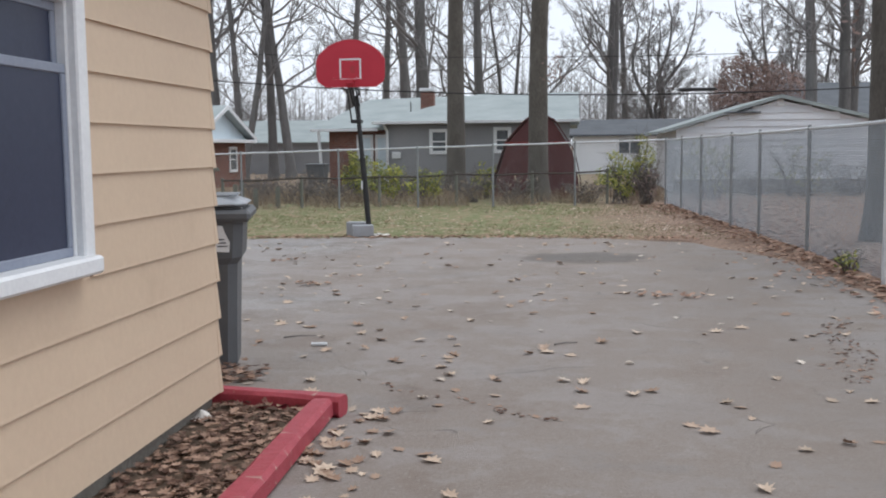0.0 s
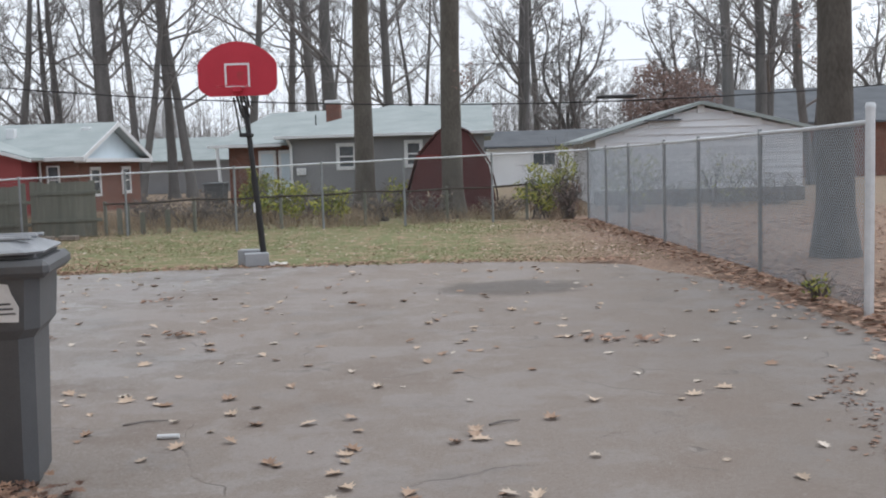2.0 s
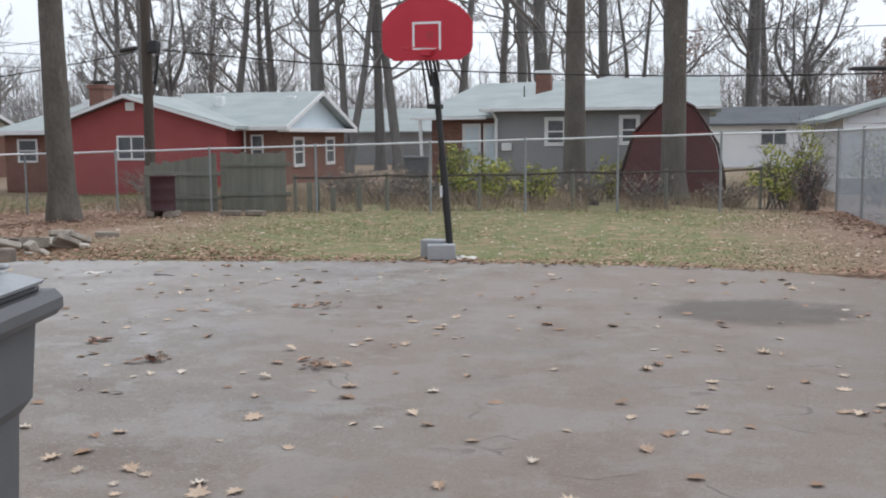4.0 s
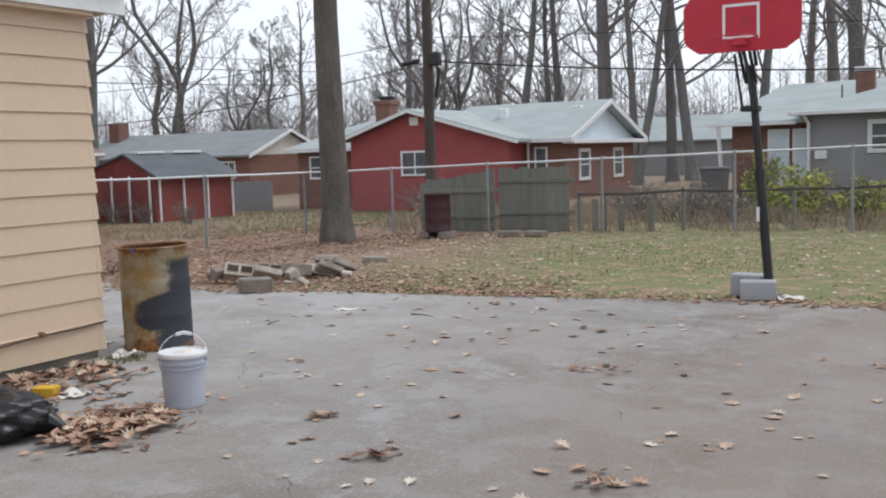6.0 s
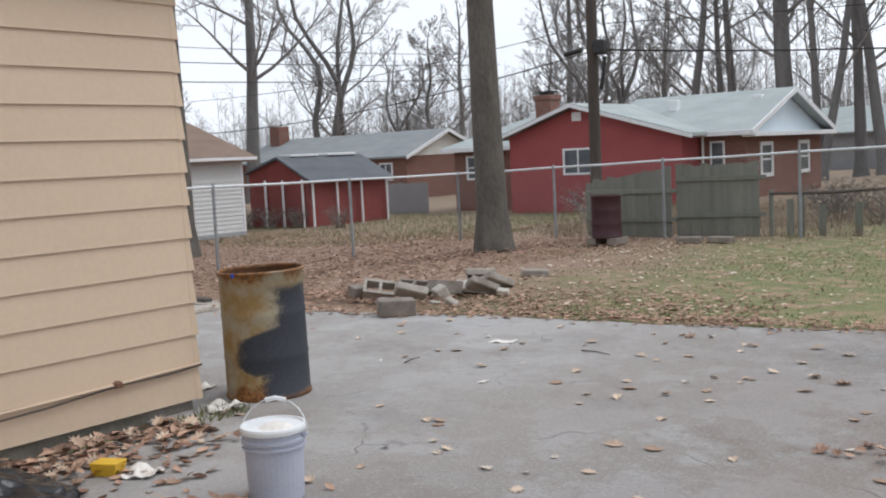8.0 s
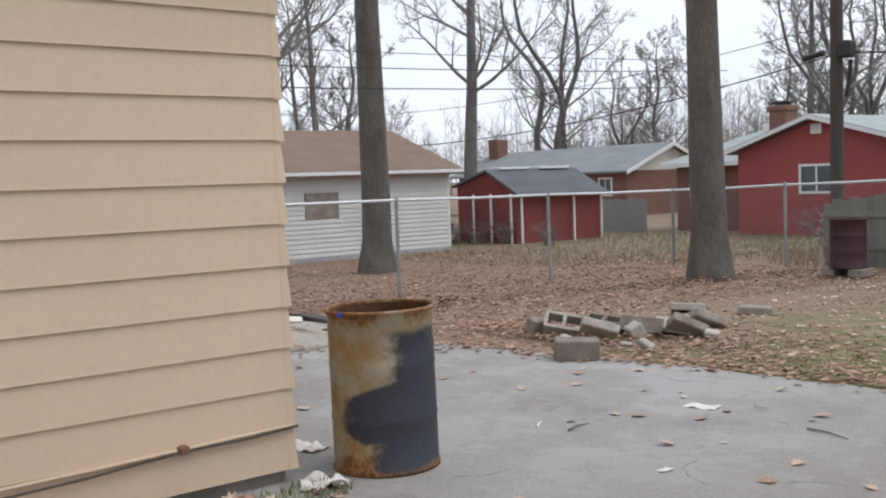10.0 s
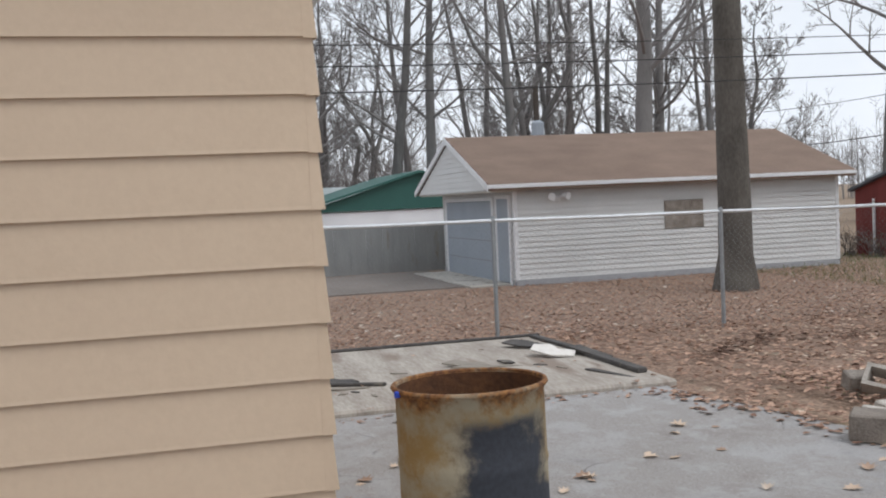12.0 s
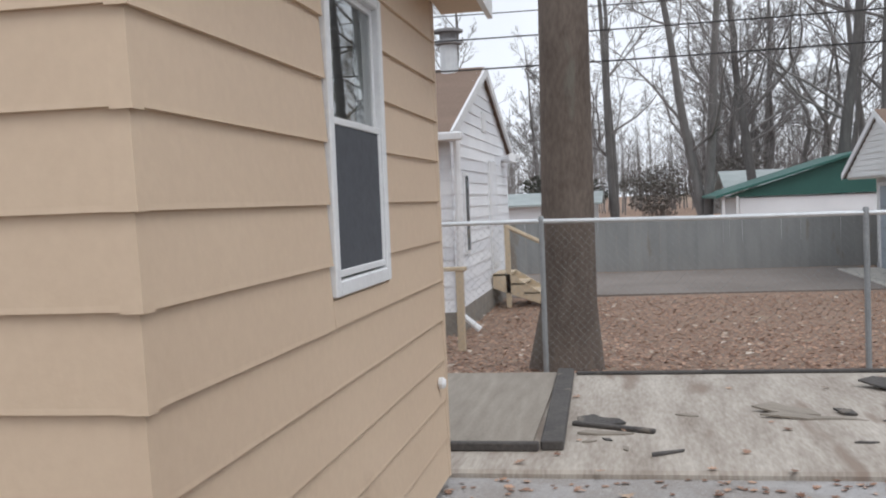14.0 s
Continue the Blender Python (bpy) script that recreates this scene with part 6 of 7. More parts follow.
def white_garage():
    h = thing("garage", (0, 0, 0), "white-sided garage with a low gable behind the fence", "garage")
    y, x0, x1, ze, zr = 33.0, 3.9, 10.0, 2.02, 2.95
    xm = 7.02
    part("wall", Geo().prism([(x0, -0.3), (x1, -0.3), (x1, ze + 0.1), (xm, zr - 0.1), (x0, ze - 0.05)], (0, y, 0), (1, 0, 0), (0, 0, 1), (0, 7, 0)), M_white_siding, h)
    kl, kr = (xm - x0) / (zr - 0.1 - ze + 0.05), (x1 - xm) / (zr - 0.2 - ze)
    boards(h, (x0, y, 0), (1, 0, 0), (0, -1, 0), x1 - x0, -0.2, 15, 0.205, M_white_siding, proud=0.075,
           span=lambda z: (max(0.0, (z - ze + 0.1) * kl), x1 - x0 - max(0.0, (z - ze - 0.05) * kr)))
    g = Geo()
    roof_slab(g, (xm, y - 0.3, zr + 0.06), (x1 + 0.35, y - 0.3, ze + 0.14), (x1 + 0.35, y + 7.3, ze + 0.14), (xm, y + 7.3, zr + 0.06), 0.1)
    roof_slab(g, (x0 - 0.45, y - 0.3, ze - 0.06), (xm, y - 0.3, zr + 0.06), (xm, y + 7.3, zr + 0.06), (x0 - 0.45, y + 7.3, ze - 0.06), 0.1)
    roof_parts(g, M_shingle, h)
    # plain dark grey band, 0.77 m high, along the foot of the wall
    part("foundation", Geo().box((x0 - 0.05, y - 0.12, -0.35), (x1 + 0.05, y + 0.2, 0.42), 0.01), M_foundation, h, "dark grey band along the wall foot")
    part("loose_shingles", Geo().box((5.3, y - 0.33, 2.46), (6.4, y + 0.4, 2.50), 0.01, Matrix.Identity(4)), M_dark_shingle, h, "torn dark roofing edge")


white_garage()


def far_house(name, x0, x1, y0, y1, ze, zr, wall, roof, label, zb=-0.5, ridge="x", windows=()):
    h = thing(name, (0, 0, 0), label, "house")
    part("wall", Geo().box((x0, y0, zb), (x1, y1, ze)), wall, h)
    g = Geo()
    if ridge == "x":
        ym = (y0 + y1) / 2
        roof_slab(g, (x0 - 0.4, y0 - 0.4, ze), (x1 + 0.4, y0 - 0.4, ze), (x1 + 0.4, ym, zr), (x0 - 0.4, ym, zr), 0.1)
        roof_slab(g, (x1 + 0.4, y1 + 0.4, ze), (x0 - 0.4, y1 + 0.4, ze), (x0 - 0.4, ym, zr), (x1 + 0.4, ym, zr), 0.1)
        for xa, s in ((x1, -0.05), (x0, 0.05)):
            part("gable", Geo().prism([(y0, ze - 0.02), (y1, ze - 0.02), (ym, zr - 0.12)], (xa, 0, 0), (0, 1, 0), (0, 0, 1), (s, 0, 0)), M_cream, h)
        b = Geo()
        for ya in (y0 - 0.42, y1 + 0.42):
            b.raw([(x1 + 0.42, ya, ze), (x1 + 0.42, ym, zr), (x1 + 0.42, ym, zr - 0.18), (x1 + 0.42, ya, ze - 0.18), (x1 + 0.38, ya, ze), (x1 + 0.38, ym, zr), (x1 + 0.38, ym, zr - 0.18), (x1 + 0.38, ya, ze - 0.18)],
                  [(0, 1, 2, 3), (7, 6, 5, 4), (0, 4, 5, 1), (1, 5, 6, 2), (2, 6, 7, 3), (3, 7, 4, 0)])
        part("bargeboard", b, M_white, h)
    else:
        xm = (x0 + x1) / 2
        roof_slab(g, (x0 - 0.4, y0 - 0.4, ze), (xm, y0 - 0.4, zr), (xm, y1 + 0.4, zr), (x0 - 0.4, y1 + 0.4, ze), 0.1)
        roof_slab(g, (x1 + 0.4, y0 - 0.4, ze), (x1 + 0.4, y1 + 0.4, ze), (xm, y1 + 0.4, zr), (xm, y0 - 0.4, zr), 0.1)
        for ya, s in ((y0, 0.05), (y1, -0.05)):
            part("gable", Geo().prism([(x0, ze - 0.02), (x1, ze - 0.02), (xm, zr - 0.12)], (0, ya, 0), (1, 0, 0), (0, 0, 1), (0, s, 0)), wall, h)
    roof_parts(g, roof, h)
    for a, b, c, d in windows:
        far_window(h, a, b, c, d, y0, 2, 1)
    return h


far_house("brick_house", -47, -34.6, 46.5, 52.5, 1.80, 3.12, M_brick, M_mid_shingle, "brick house with grey roof and cream gable", windows=((-40, -38.8, 0.6, 1.5), (-36.4, -35.5, 0.6, 1.5)))
c = bpy.data.objects["brick_house"]
part("chimney", Geo().box((-46.7, 48.5, 2), (-45.9, 49.3, 3.85), 0.02), M_brick, c, "red brick chimney")
far_house("white_bungalow", 0.9, 9.5, 56, 64, 2.1, 3.0, M_white_siding, M_dark_shingle, "far white bungalow with a dark roof", windows=((3.2, 4.5, 1.0, 1.9),))
far_house("dark_roofed_house", 12.5, 26, 57, 67, 2.9, 5.0, M_brick, M_dark_shingle, "far house with a broad dark slate roof", ridge="x")
far_house("far_pale_house", -27, -12.5, 74, 82, 2.0, 3.7, M_grey_wall, M_shingle, "far low house with a pale roof between the trees")


def lean_to_shed():
    h = thing("red_shed", (0, 0, 0), "low red shed with white posts and a grey roof", "shed")
    y, y2, zb = 29.95, 33.5, -0.5
    x0, xm, x1 = -26.95, -25.5, -24.3
    part("wall", Geo().prism([(x0, zb), (x1, zb), (x1, 1.06), (xm, 1.80), (x0, 1.38)], (0, y, 0), (1, 0, 0), (0, 0, 1), (0, y2 - y, 0)), M_shed_red, h)
    g = Geo()
    roof_slab(g, (xm, y - 0.12, 1.88), (x1 + 0.28, y - 0.12, 1.10), (x1 + 0.28, y2 + 0.12, 1.10), (xm, y2 + 0.12, 1.88), 0.07)
    roof_slab(g, (x0 - 0.15, y - 0.12, 1.42), (xm, y - 0.12, 1.88), (xm, y2 + 0.12, 1.88), (x0 - 0.15, y2 + 0.12, 1.42), 0.07)
    roof_parts(g, M_dark_shingle, h)
    part("pale_sheet", Geo().box((xm - 0.35, y + 0.4, 1.86), (xm + 0.12, y + 1.6, 1.93), 0.01), M_white, h, "pale roof sheet")
    part("pale_sheet", Geo().box((xm - 0.3, y + 2.0, 1.86), (xm + 0.15, y + 3.3, 1.94), 0.01), M_white, h, "pale roof sheet")
    for x in (-26.1, -25.3, -24.42):
        part("post", Geo().box((x - 0.03, y - 0.12, zb), (x + 0.03, y - 0.06, 1.15), 0.006), M_white, h)
    for yy in (30.05, 31.1, 32.2, 33.4):
        part("post", Geo().box((x1 + 0.1, yy - 0.03, zb), (x1 + 0.16, yy + 0.03, 1.08), 0.006), M_white, h)


lean_to_shed()


def white_house():
    h = thing("white_house", (0, 0, 0), "white-sided cottage with a brown roof and wooden steps", "house")
    x0, x1, y1, y0, zb, ze, zr = -26.1, -19.3, 11.2, 1.5, -0.33, 2.55, 3.88
    xm = -22.7
    part("wall", Geo().prism([(x0, zb), (x1, zb), (x1, ze), (xm, zr - 0.1), (x0, ze)], (0, y1, 0), (1, 0, 0), (0, 0, 1), (0, y0 - y1, 0)), M_white_siding, h)
    k = (x1 - xm) / (zr - 0.1 - ze)
    boards(h, (x1, y1, 0), (-1, 0, 0), (0, 1, 0), x1 - x0, zb + 0.35, 20, 0.185, M_white_siding,
           span=lambda z: (max(0.0, (z - ze) * k), x1 - x0 - max(0.0, (z - ze) * k)), gaps=[(0.9, 1.35, 0.75, 2.05), (3.8, 4.8, 0.3, 2.3)])
    boards(h, (x1, y1, 0), (0, -1, 0), (1, 0, 0), y1 - y0, zb + 0.35, 13, 0.185, M_white_siding)
    part("foundation", Geo().box((x0 - 0.02, y0, zb - 0.2), (x1 + 0.03, y1 + 0.03, zb + 0.35)), M_foundation, h)
    g = Geo()
    roof_slab(g, (xm, y1 + 0.1, zr), (x1 + 0.35, y1 + 0.1, ze - 0.02), (x1 + 0.35, y0, ze - 0.02), (xm, y0, zr), 0.1)
    roof_slab(g, (x0 - 0.35, y1 + 0.1, ze - 0.02), (xm, y1 + 0.1, zr), (xm, y0, zr), (x0 - 0.35, y0, ze - 0.02), 0.1)
    roof_parts(g, M_brown_shingle, h)
    part("gutter", Geo().box((x1 + 0.33, y0, ze - 0.14), (x1 + 0.44, y1 + 0.25, ze - 0.02), 0.02), M_white, h)
    part("gutter", Geo().box((x0 - 0.44, y0, ze - 0.14), (x0 - 0.33, y1 + 0.25, ze - 0.02), 0.02), M_white, h)
    b = Geo()
    for xa in (x1 + 0.37, x0 - 0.37):
        b.raw([(xa, y1 + 0.12, ze), (xm, y1 + 0.12, zr), (xm, y1 + 0.12, zr - 0.16), (xa, y1 + 0.12, ze - 0.16), (xa, y1 + 0.08, ze), (xm, y1 + 0.08, zr), (xm, y1 + 0.08, zr - 0.16), (xa, y1 + 0.08, ze - 0.16)],
              [(0, 1, 2, 3), (7, 6, 5, 4), (0, 4, 5, 1), (1, 5, 6, 2), (2, 6, 7, 3), (3, 7, 4, 0)])
    part("bargeboard", b, M_white, h)
    w = part("window", Geo().box((-20.62, y1, 0.78), (-20.22, y1 + 0.05, 2.02), 0.01), M_white, h, "tall narrow white window")
    part("pane", Geo().box((-20.56, y1 + 0.045, 0.84), (-20.28, y1 + 0.056, 1.96)), M_far_window, w)
    d = part("door", Geo().box((-24.05, y1, 0.35), (-23.15, y1 + 0.05, 2.28), 0.01), M_white, h, "white panelled door")
    part("door_panel", Geo().box((-23.93, y1 + 0.048, 1.2), (-23.27, y1 + 0.06, 2.1), 0.004).box((-23.93, y1 + 0.048, 0.45), (-23.27, y1 + 0.06, 1.1), 0.004), M_white_siding, d)
    part("gable_vent", Geo().box((-22.9, y1 + 0.0, 2.75), (-22.5, y1 + 0.04, 3.1), 0.01), M_white, h)
    part("downpipe", Geo().tube([(x1 + 0.1, y1 + 0.12, ze - 0.1), (x1 + 0.1, y1 + 0.1, 0.0), (x1 + 0.1, y1 + 0.35, -0.22)], 0.05, 8), M_white, h)
    ch = part("chimney", Geo().tube([(-22.5, 10.7, 3.5), (-22.5, 10.7, 4.25)], 0.15, 12), M_steel, h, "dark metal flue")
    part("cowl", Geo().lathe([(0.16, 4.15), (0.24, 4.17), (0.24, 4.21), (0.15, 4.25), (0.15, 4.36), (0.26, 4.37), (0.26, 4.41), (0.0, 4.46)], 12, (-22.5, 10.7, 0.1)), M_grey_wall, ch)
    for k in range(3):
        part("floodlight", Geo().tube([(-25.4 + 0.1 * k, y1 + 0.02, 2.35), (-25.4 + 0.2 * k, y1 + 0.25, 2.4)], [0.04, 0.09], 10), M_white, h)
    st = thing("wooden_steps", (-23.6, y1 + 0.02, zb), "new pine steps with a handrail at the cottage door", "steps")
    for i in range(4):
        part("tread", Geo().box((-0.55, 0.02 + 0.27 * i, 0.56 - 0.165 * i), (0.55, 0.32 + 0.27 * i, 0.60 - 0.165 * i), 0.006), M_new_wood, st)
    for s in (-0.55, 0.51):
        part("stringer", Geo().prism([(0.0, 0.6), (0.3, 0.6), (1.2, 0.04), (1.2, 0.0), (1.0, 0.0), (0.0, 0.35)], (s, 0.02, 0), (0, 1, 0), (0, 0, 1), (0.04, 0, 0)), M_new_wood, st)
    part("post", Geo().box((0.46, 0.25, 0.0), (0.55, 0.34, 1.45), 0.008), M_new_wood, st)
    part("post", Geo().box((0.46, 1.15, 0.0), (0.55, 1.24, 0.95), 0.008), M_new_wood, st)
    part("handrail", Geo().tube([(0.5, 0.25, 1.46), (0.5, 1.25, 0.96)], 0.04, 6), M_new_wood, st)
    rl = thing("porch_rail", (-17.35, 11.3, ground_z(-17.35, 11.3)), "short new pine porch rail beside the cottage", "railing")
    part("post", Geo().box((-0.05, 0.25, 0.0), (0.04, 0.34, 1.0), 0.008), M_new_wood, rl)
    part("rail", Geo().box((-0.06, -0.45, 0.98), (0.05, 0.38, 1.03), 0.008), M_new_wood, rl)


white_house()


def green_roofed():
    h = thing("green_roofed_house", (0, 0, 0), "far low white building with a dark green roof", "house")
    x = -45.0
    part("wall", Geo().box((x - 8, 17.8, -0.4), (x, 26.6, 1.30)), M_white_siding, h)
    g = Geo()
    roof_slab(g, (x + 0.4, 16.9, 1.42), (x + 0.4, 22.3, 2.95), (x - 8.4, 22.3, 2.95), (x - 8.4, 16.9, 1.42), 0.1)
    roof_slab(g, (x + 0.4, 27.6, 1.42), (x - 8.4, 27.6, 1.42), (x - 8.4, 22.3, 2.95), (x + 0.4, 22.3, 2.95), 0.1)
    roof_parts(g, M_green_roof, h)
    part("gable", Geo().prism([(17.2, 1.35), (27.4, 1.35), (22.3, 2.85)], (x + 0.1, 0, 0), (0, 1, 0), (0, 0, 1), (-0.1, 0, 0)), M_green_roof, h, "dark green gable")
    for y in (17.2, 17.7):
        part("post", Geo().box((x + 0.1, y - 0.05, -0.4), (x + 0.2, y + 0.05, 1.4), 0.01), M_white, h)


green_roofed()
far_house("white_outbuilding", -64, -57, 6, 12, 1.3, 1.9, M_white_siding, M_shingle, "far white outbuilding beyond the board fence", ridge="y")
far_house("far_white_shed", -66, -60, 19, 26, 1.7, 2.7, M_white_siding, M_shingle, "far white shed among the trees", ridge="y")

far_bin = thing("wheeled_bin", (-8.15, 35.2, -0.05), "dark wheeled bin beside the far patio", "bin")
part("body", Geo().raw([(-0.26, -0.26, 0), (0.26, -0.26, 0), (0.26, 0.26, 0), (-0.26, 0.26, 0), (-0.32, -0.32, 0.95), (0.32, -0.32, 0.95), (0.32, 0.32, 0.95), (-0.32, 0.32, 0.95)], [(3, 2, 1, 0), (0, 1, 5, 4), (1, 2, 6, 5), (2, 3, 7, 6), (3, 0, 4, 7), (4, 5, 6, 7)]), M_bin, far_bin)
part("lid", Geo().box((-0.35, -0.36, 0.95), (0.35, 0.36, 1.04), 0.03), M_bin, far_bin)


# ---- trees ----
def tree_shape(seed, height, r, first=0.22, limbs=16, spread=0.34, stems=1, fine=3, bend=0.25, twigs=5, least=0.006):
    """A bare tree: tapered trunk with root flare, limbs, branches and twigs. Returns the two shapes."""
    rnd = random.Random(seed)
    trunk, crown = Geo(), Geo()

    def limb(p, d, length, rad, level, up):
        n = 5 if level < 2 else 3
        pts, rads = [p.copy()], [rad]
        q, e = p.copy(), d.normalized()
        for i in range(n):
            e = (e + Vector((rnd.uniform(-1, 1), rnd.uniform(-1, 1), rnd.uniform(-0.6, 1) + up)) * 0.20).normalized()
            q = q + e * (length / n)
            pts.append(q.copy())
            rads.append(rad * (1 - 0.85 * (i + 1) / n) + 0.004)
        crown.tube(pts, rads, 6 if level == 0 else (4 if level == 1 else 3), cap=False)
        if level >= fine:
            return
        kids = (5, 6, twigs)[min(level, 2)]
        for k in range(kids):
            t = 0.22 + 0.78 * (k + rnd.random()) / kids
            i = min(n - 1, int(t * n))
            o = pts[i].lerp(pts[i + 1], t * n - i)
            axis = (pts[i + 1] - pts[i]).normalized()
            sd = axis.orthogonal().normalized()
            sd.rotate(Matrix.Rotation(rnd.uniform(0, 6.28), 3, axis))
            a = radians(rnd.uniform(28, 58))
            limb(o, axis * math.cos(a) + sd * math.sin(a), length * rnd.uniform(0.35, 0.6) * (1.05 - 0.45 * t), max(least, rads[i] * 0.55), level + 1, 0.25)

    for s in range(stems):
        lean = Vector((rnd.uniform(-1, 1), rnd.uniform(-1, 1), 0)) * (bend * 0.12 if stems == 1 else 0.28)
        rr = r if stems == 1 else r * rnd.uniform(0.55, 0.75)
        pts, rads, n = [], [], 14
        w = Vector((rnd.uniform(0, 50), rnd.uniform(0, 50), seed))
        for i in range(n + 1):
            t = (i / n) ** 1.3
            z = height * t
            off = lean * z + Vector((noise.noise(w + Vector((0, 0, t * 3))), noise.noise(w + Vector((9, 0, t * 3))), 0)) * bend * min(1.0, t * 3) * (1 if stems == 1 else 1.6)
            pts.append(Vector((off.x, off.y, z)))
            flare = 1 + 0.5 * math.exp(-z / 0.25)
            rads.append(rr * flare * (1 - 0.9 * t ** 1.15) + 0.01)
        pts[0].z = -0.15
        k0 = len(trunk.v)
        trunk.tube(pts, rads, 14, cap=False)
        for k in range(k0, len(trunk.v)):
            x, y, z = trunk.v[k]
            f = 1 + 0.05 * noise.noise((x * 6, y * 6, z * 0.8 + seed)) + (0.16 * noise.noise((math.atan2(y, x) * 1.6, 0, seed)) * math.exp(-max(z, 0) / 0.3))
            i = (k - k0) // 14
            trunk.v[k] = (pts[i].x + (x - pts[i].x) * f, pts[i].y + (y - pts[i].y) * f, z)
        m = limbs if stems == 1 else limbs // 2
        for j in range(m):
            t = first + (1 - first) * ((j + rnd.random()) / m)
            i = min(n - 1, int(n * t ** (1 / 1.3)))
            p = pts[i].lerp(pts[i + 1], rnd.random())
            a = rnd.uniform(0, 6.28)
            rise = rnd.uniform(0.25, 1.1)
            d = Vector((math.cos(a), math.sin(a), rise))
            limb(p, d, height * spread * rnd.uniform(0.6, 1.1) * (1.15 - 0.75 * t), min(rads[i] * 0.36, 0.11), 0, 0.3)
    return trunk, crown


def tree_meshes(name, **kw):
    t, c = tree_shape(**kw)
    # the far wood variants take the haze-paled bark and twigs
    return t.mesh(name + "_trunk", M_hazed_bark if name.startswith("wood") else (M_brown_bark if name == "oak_2" else M_bark), True), c.mesh(name + "_crown", M_hazed_twig if name.startswith("wood") else M_twig)


def plant_tree(meshes, x, y, label, turn=0.0, scale=1.0, group="", tilt=(0, 0)):
    t = thing("tree", pose(x, y, ground_z(x, y), tilt[0], tilt[1], turn) @ Matrix.Scale(scale, 4), label, "tree", group)
    part("trunk", meshes[0], None, t)
    part("crown", meshes[1], None, t)
    return t


for i, (x, y, r, h, first, text) in enumerate([
        (-11.75, 22.25, 0.25, 21, 0.24, "tall bare oak on the lawn before the fence"),
        (-20.45, 22.35, 0.31, 21, 0.27, "tall bare oak in front of the cream garage"),
        (-15.08, 13.02, 0.255, 20, 0.3, "straight bare oak just behind the chain-link fence"),
        (-0.3, 28.75, 0.27, 22, 0.26, "tall bare oak in front of the small red barn"),
        (-3.07, 33.2, 0.30, 22, 0.28, "tall bare oak before the grey house"),
        (5.35, 16.7, 0.25, 20, 0.3, "bare oak with a few dead leaves behind the side fence"),
        (5.35, 13.9, 0.24, 20, 0.3, "bare oak standing close to the fence end post")]):
    plant_tree(tree_meshes(f"oak_{i}", seed=20 + i, height=h, r=r, first=first, limbs=15, spread=0.30, bend=0.22), x, y, text, group="oaks round the yard", tilt={0: (0, -3.2), 2: (-3.4, 0)}.get(i, (0, 0)))

variants = [tree_meshes("wood_a", twigs=7, least=0.0075, seed=1, height=20, r=0.30, first=0.28, limbs=17, spread=0.30),
            tree_meshes("wood_b", twigs=7, least=0.0075, seed=2, height=17, r=0.24, first=0.22, limbs=16, spread=0.34, bend=0.7),
            tree_meshes("wood_c", twigs=6, least=0.0075, seed=3, height=18, r=0.34, first=0.2, limbs=18, spread=0.36, stems=2),
            tree_meshes("wood_d", twigs=6, least=0.0075, seed=4, height=14, r=0.30, first=0.12, limbs=20, spread=0.34, stems=4, bend=1.0),
            tree_meshes("wood_e", twigs=7, least=0.0075, seed=5, height=21, r=0.40, first=0.25, limbs=17, spread=0.32, bend=0.4)]
variants.append(tree_meshes("wood_f", seed=9, height=9.5, r=0.17, first=0.2, limbs=26, spread=0.40, bend=0.5, twigs=8, least=0.008))
LABELS = ["tall slender bare tree among the houses", "bare crooked tree among the houses", "bare twin-stemmed tree behind the roofs", "bare many-stemmed tree with rising limbs", "stout bare tree with a long clean trunk", "small round-headed bare tree with fine twigs"]
PLACED = [(-58, 32.1, 3, 15, 1.2), (-60, 35.1, 1, 95, 1.1), (-62, 38.3, 2, 160, 1.1), (-64, 42.6, 5, 40, 1.3), (-56, 75, 5, 0, 1.3), (-47.5, 80, 5, 70, 1.1), (7.0, 76, 5, 130, 1.1), (14.0, 74, 5, 200, 1.2), (20.0, 80, 5, 20, 1.1), (-64, 9.5, 5, 50, 1.0), (-66, 34.0, 5, 90, 1.1), (-44.3, 45.0, 4, 10, 0.95), (-54.5, 62, 3, 40, 1.35), (-38.0, 29.3, 4, 80, 0.95), (-24.2, 56, 1, 0, 1.0), (-22.7, 57, 0, 30, 0.7), (-21.7, 56, 0, 60, 0.8), (-19.0, 56, 4, 120, 1.05), (-17.2, 55, 2, 200, 0.95),
          (-16.1, 57, 0, 80, 0.9), (-14.8, 56, 1, 140, 1.1), (-12.6, 60, 1, 10, 1.1), (-7.4, 56, 4, 220, 1.0), (-4.0, 56, 2, 300, 1.05), (-52, 17.1, 2, 100, 1.05), (-52, 22.6, 1, 30, 1.15), (-53, 25.0, 0, 0, 1.0),
          (-50, 28.3, 0, 150, 0.9), (-56, 19.8, 1, 200, 1.0), (-60, 13.0, 2, 20, 1.0), (-60, 30, 2, 60, 1.0), (9.6, 40, 0, 40, 0.8), (11.0, 41, 0, 90, 0.8), (11.7, 43, 1, 10, 0.9), (14.5, 46, 2, 45, 0.9),
          (-34, 74, 5, 70, 1.25), (-47, 37.5, 1, 130, 0.9), (-55, 45, 5, 15, 1.2), (-37, 68, 3, 10, 1.0), (-9.5, 64, 0, 33, 1.1), (-1.0, 62, 1, 77, 1.0), (3.5, 70, 2, 111, 1.0), (-27, 52, 0, 12, 0.85), (-62, 42, 4, 0, 1.0), (-66, 36, 2, 70, 1.1)]
for x, y, v, turn, s in PLACED:
    plant_tree(variants[v], x, y, LABELS[v], turn, s, "bare trees among the houses")
rnd = random.Random(7)
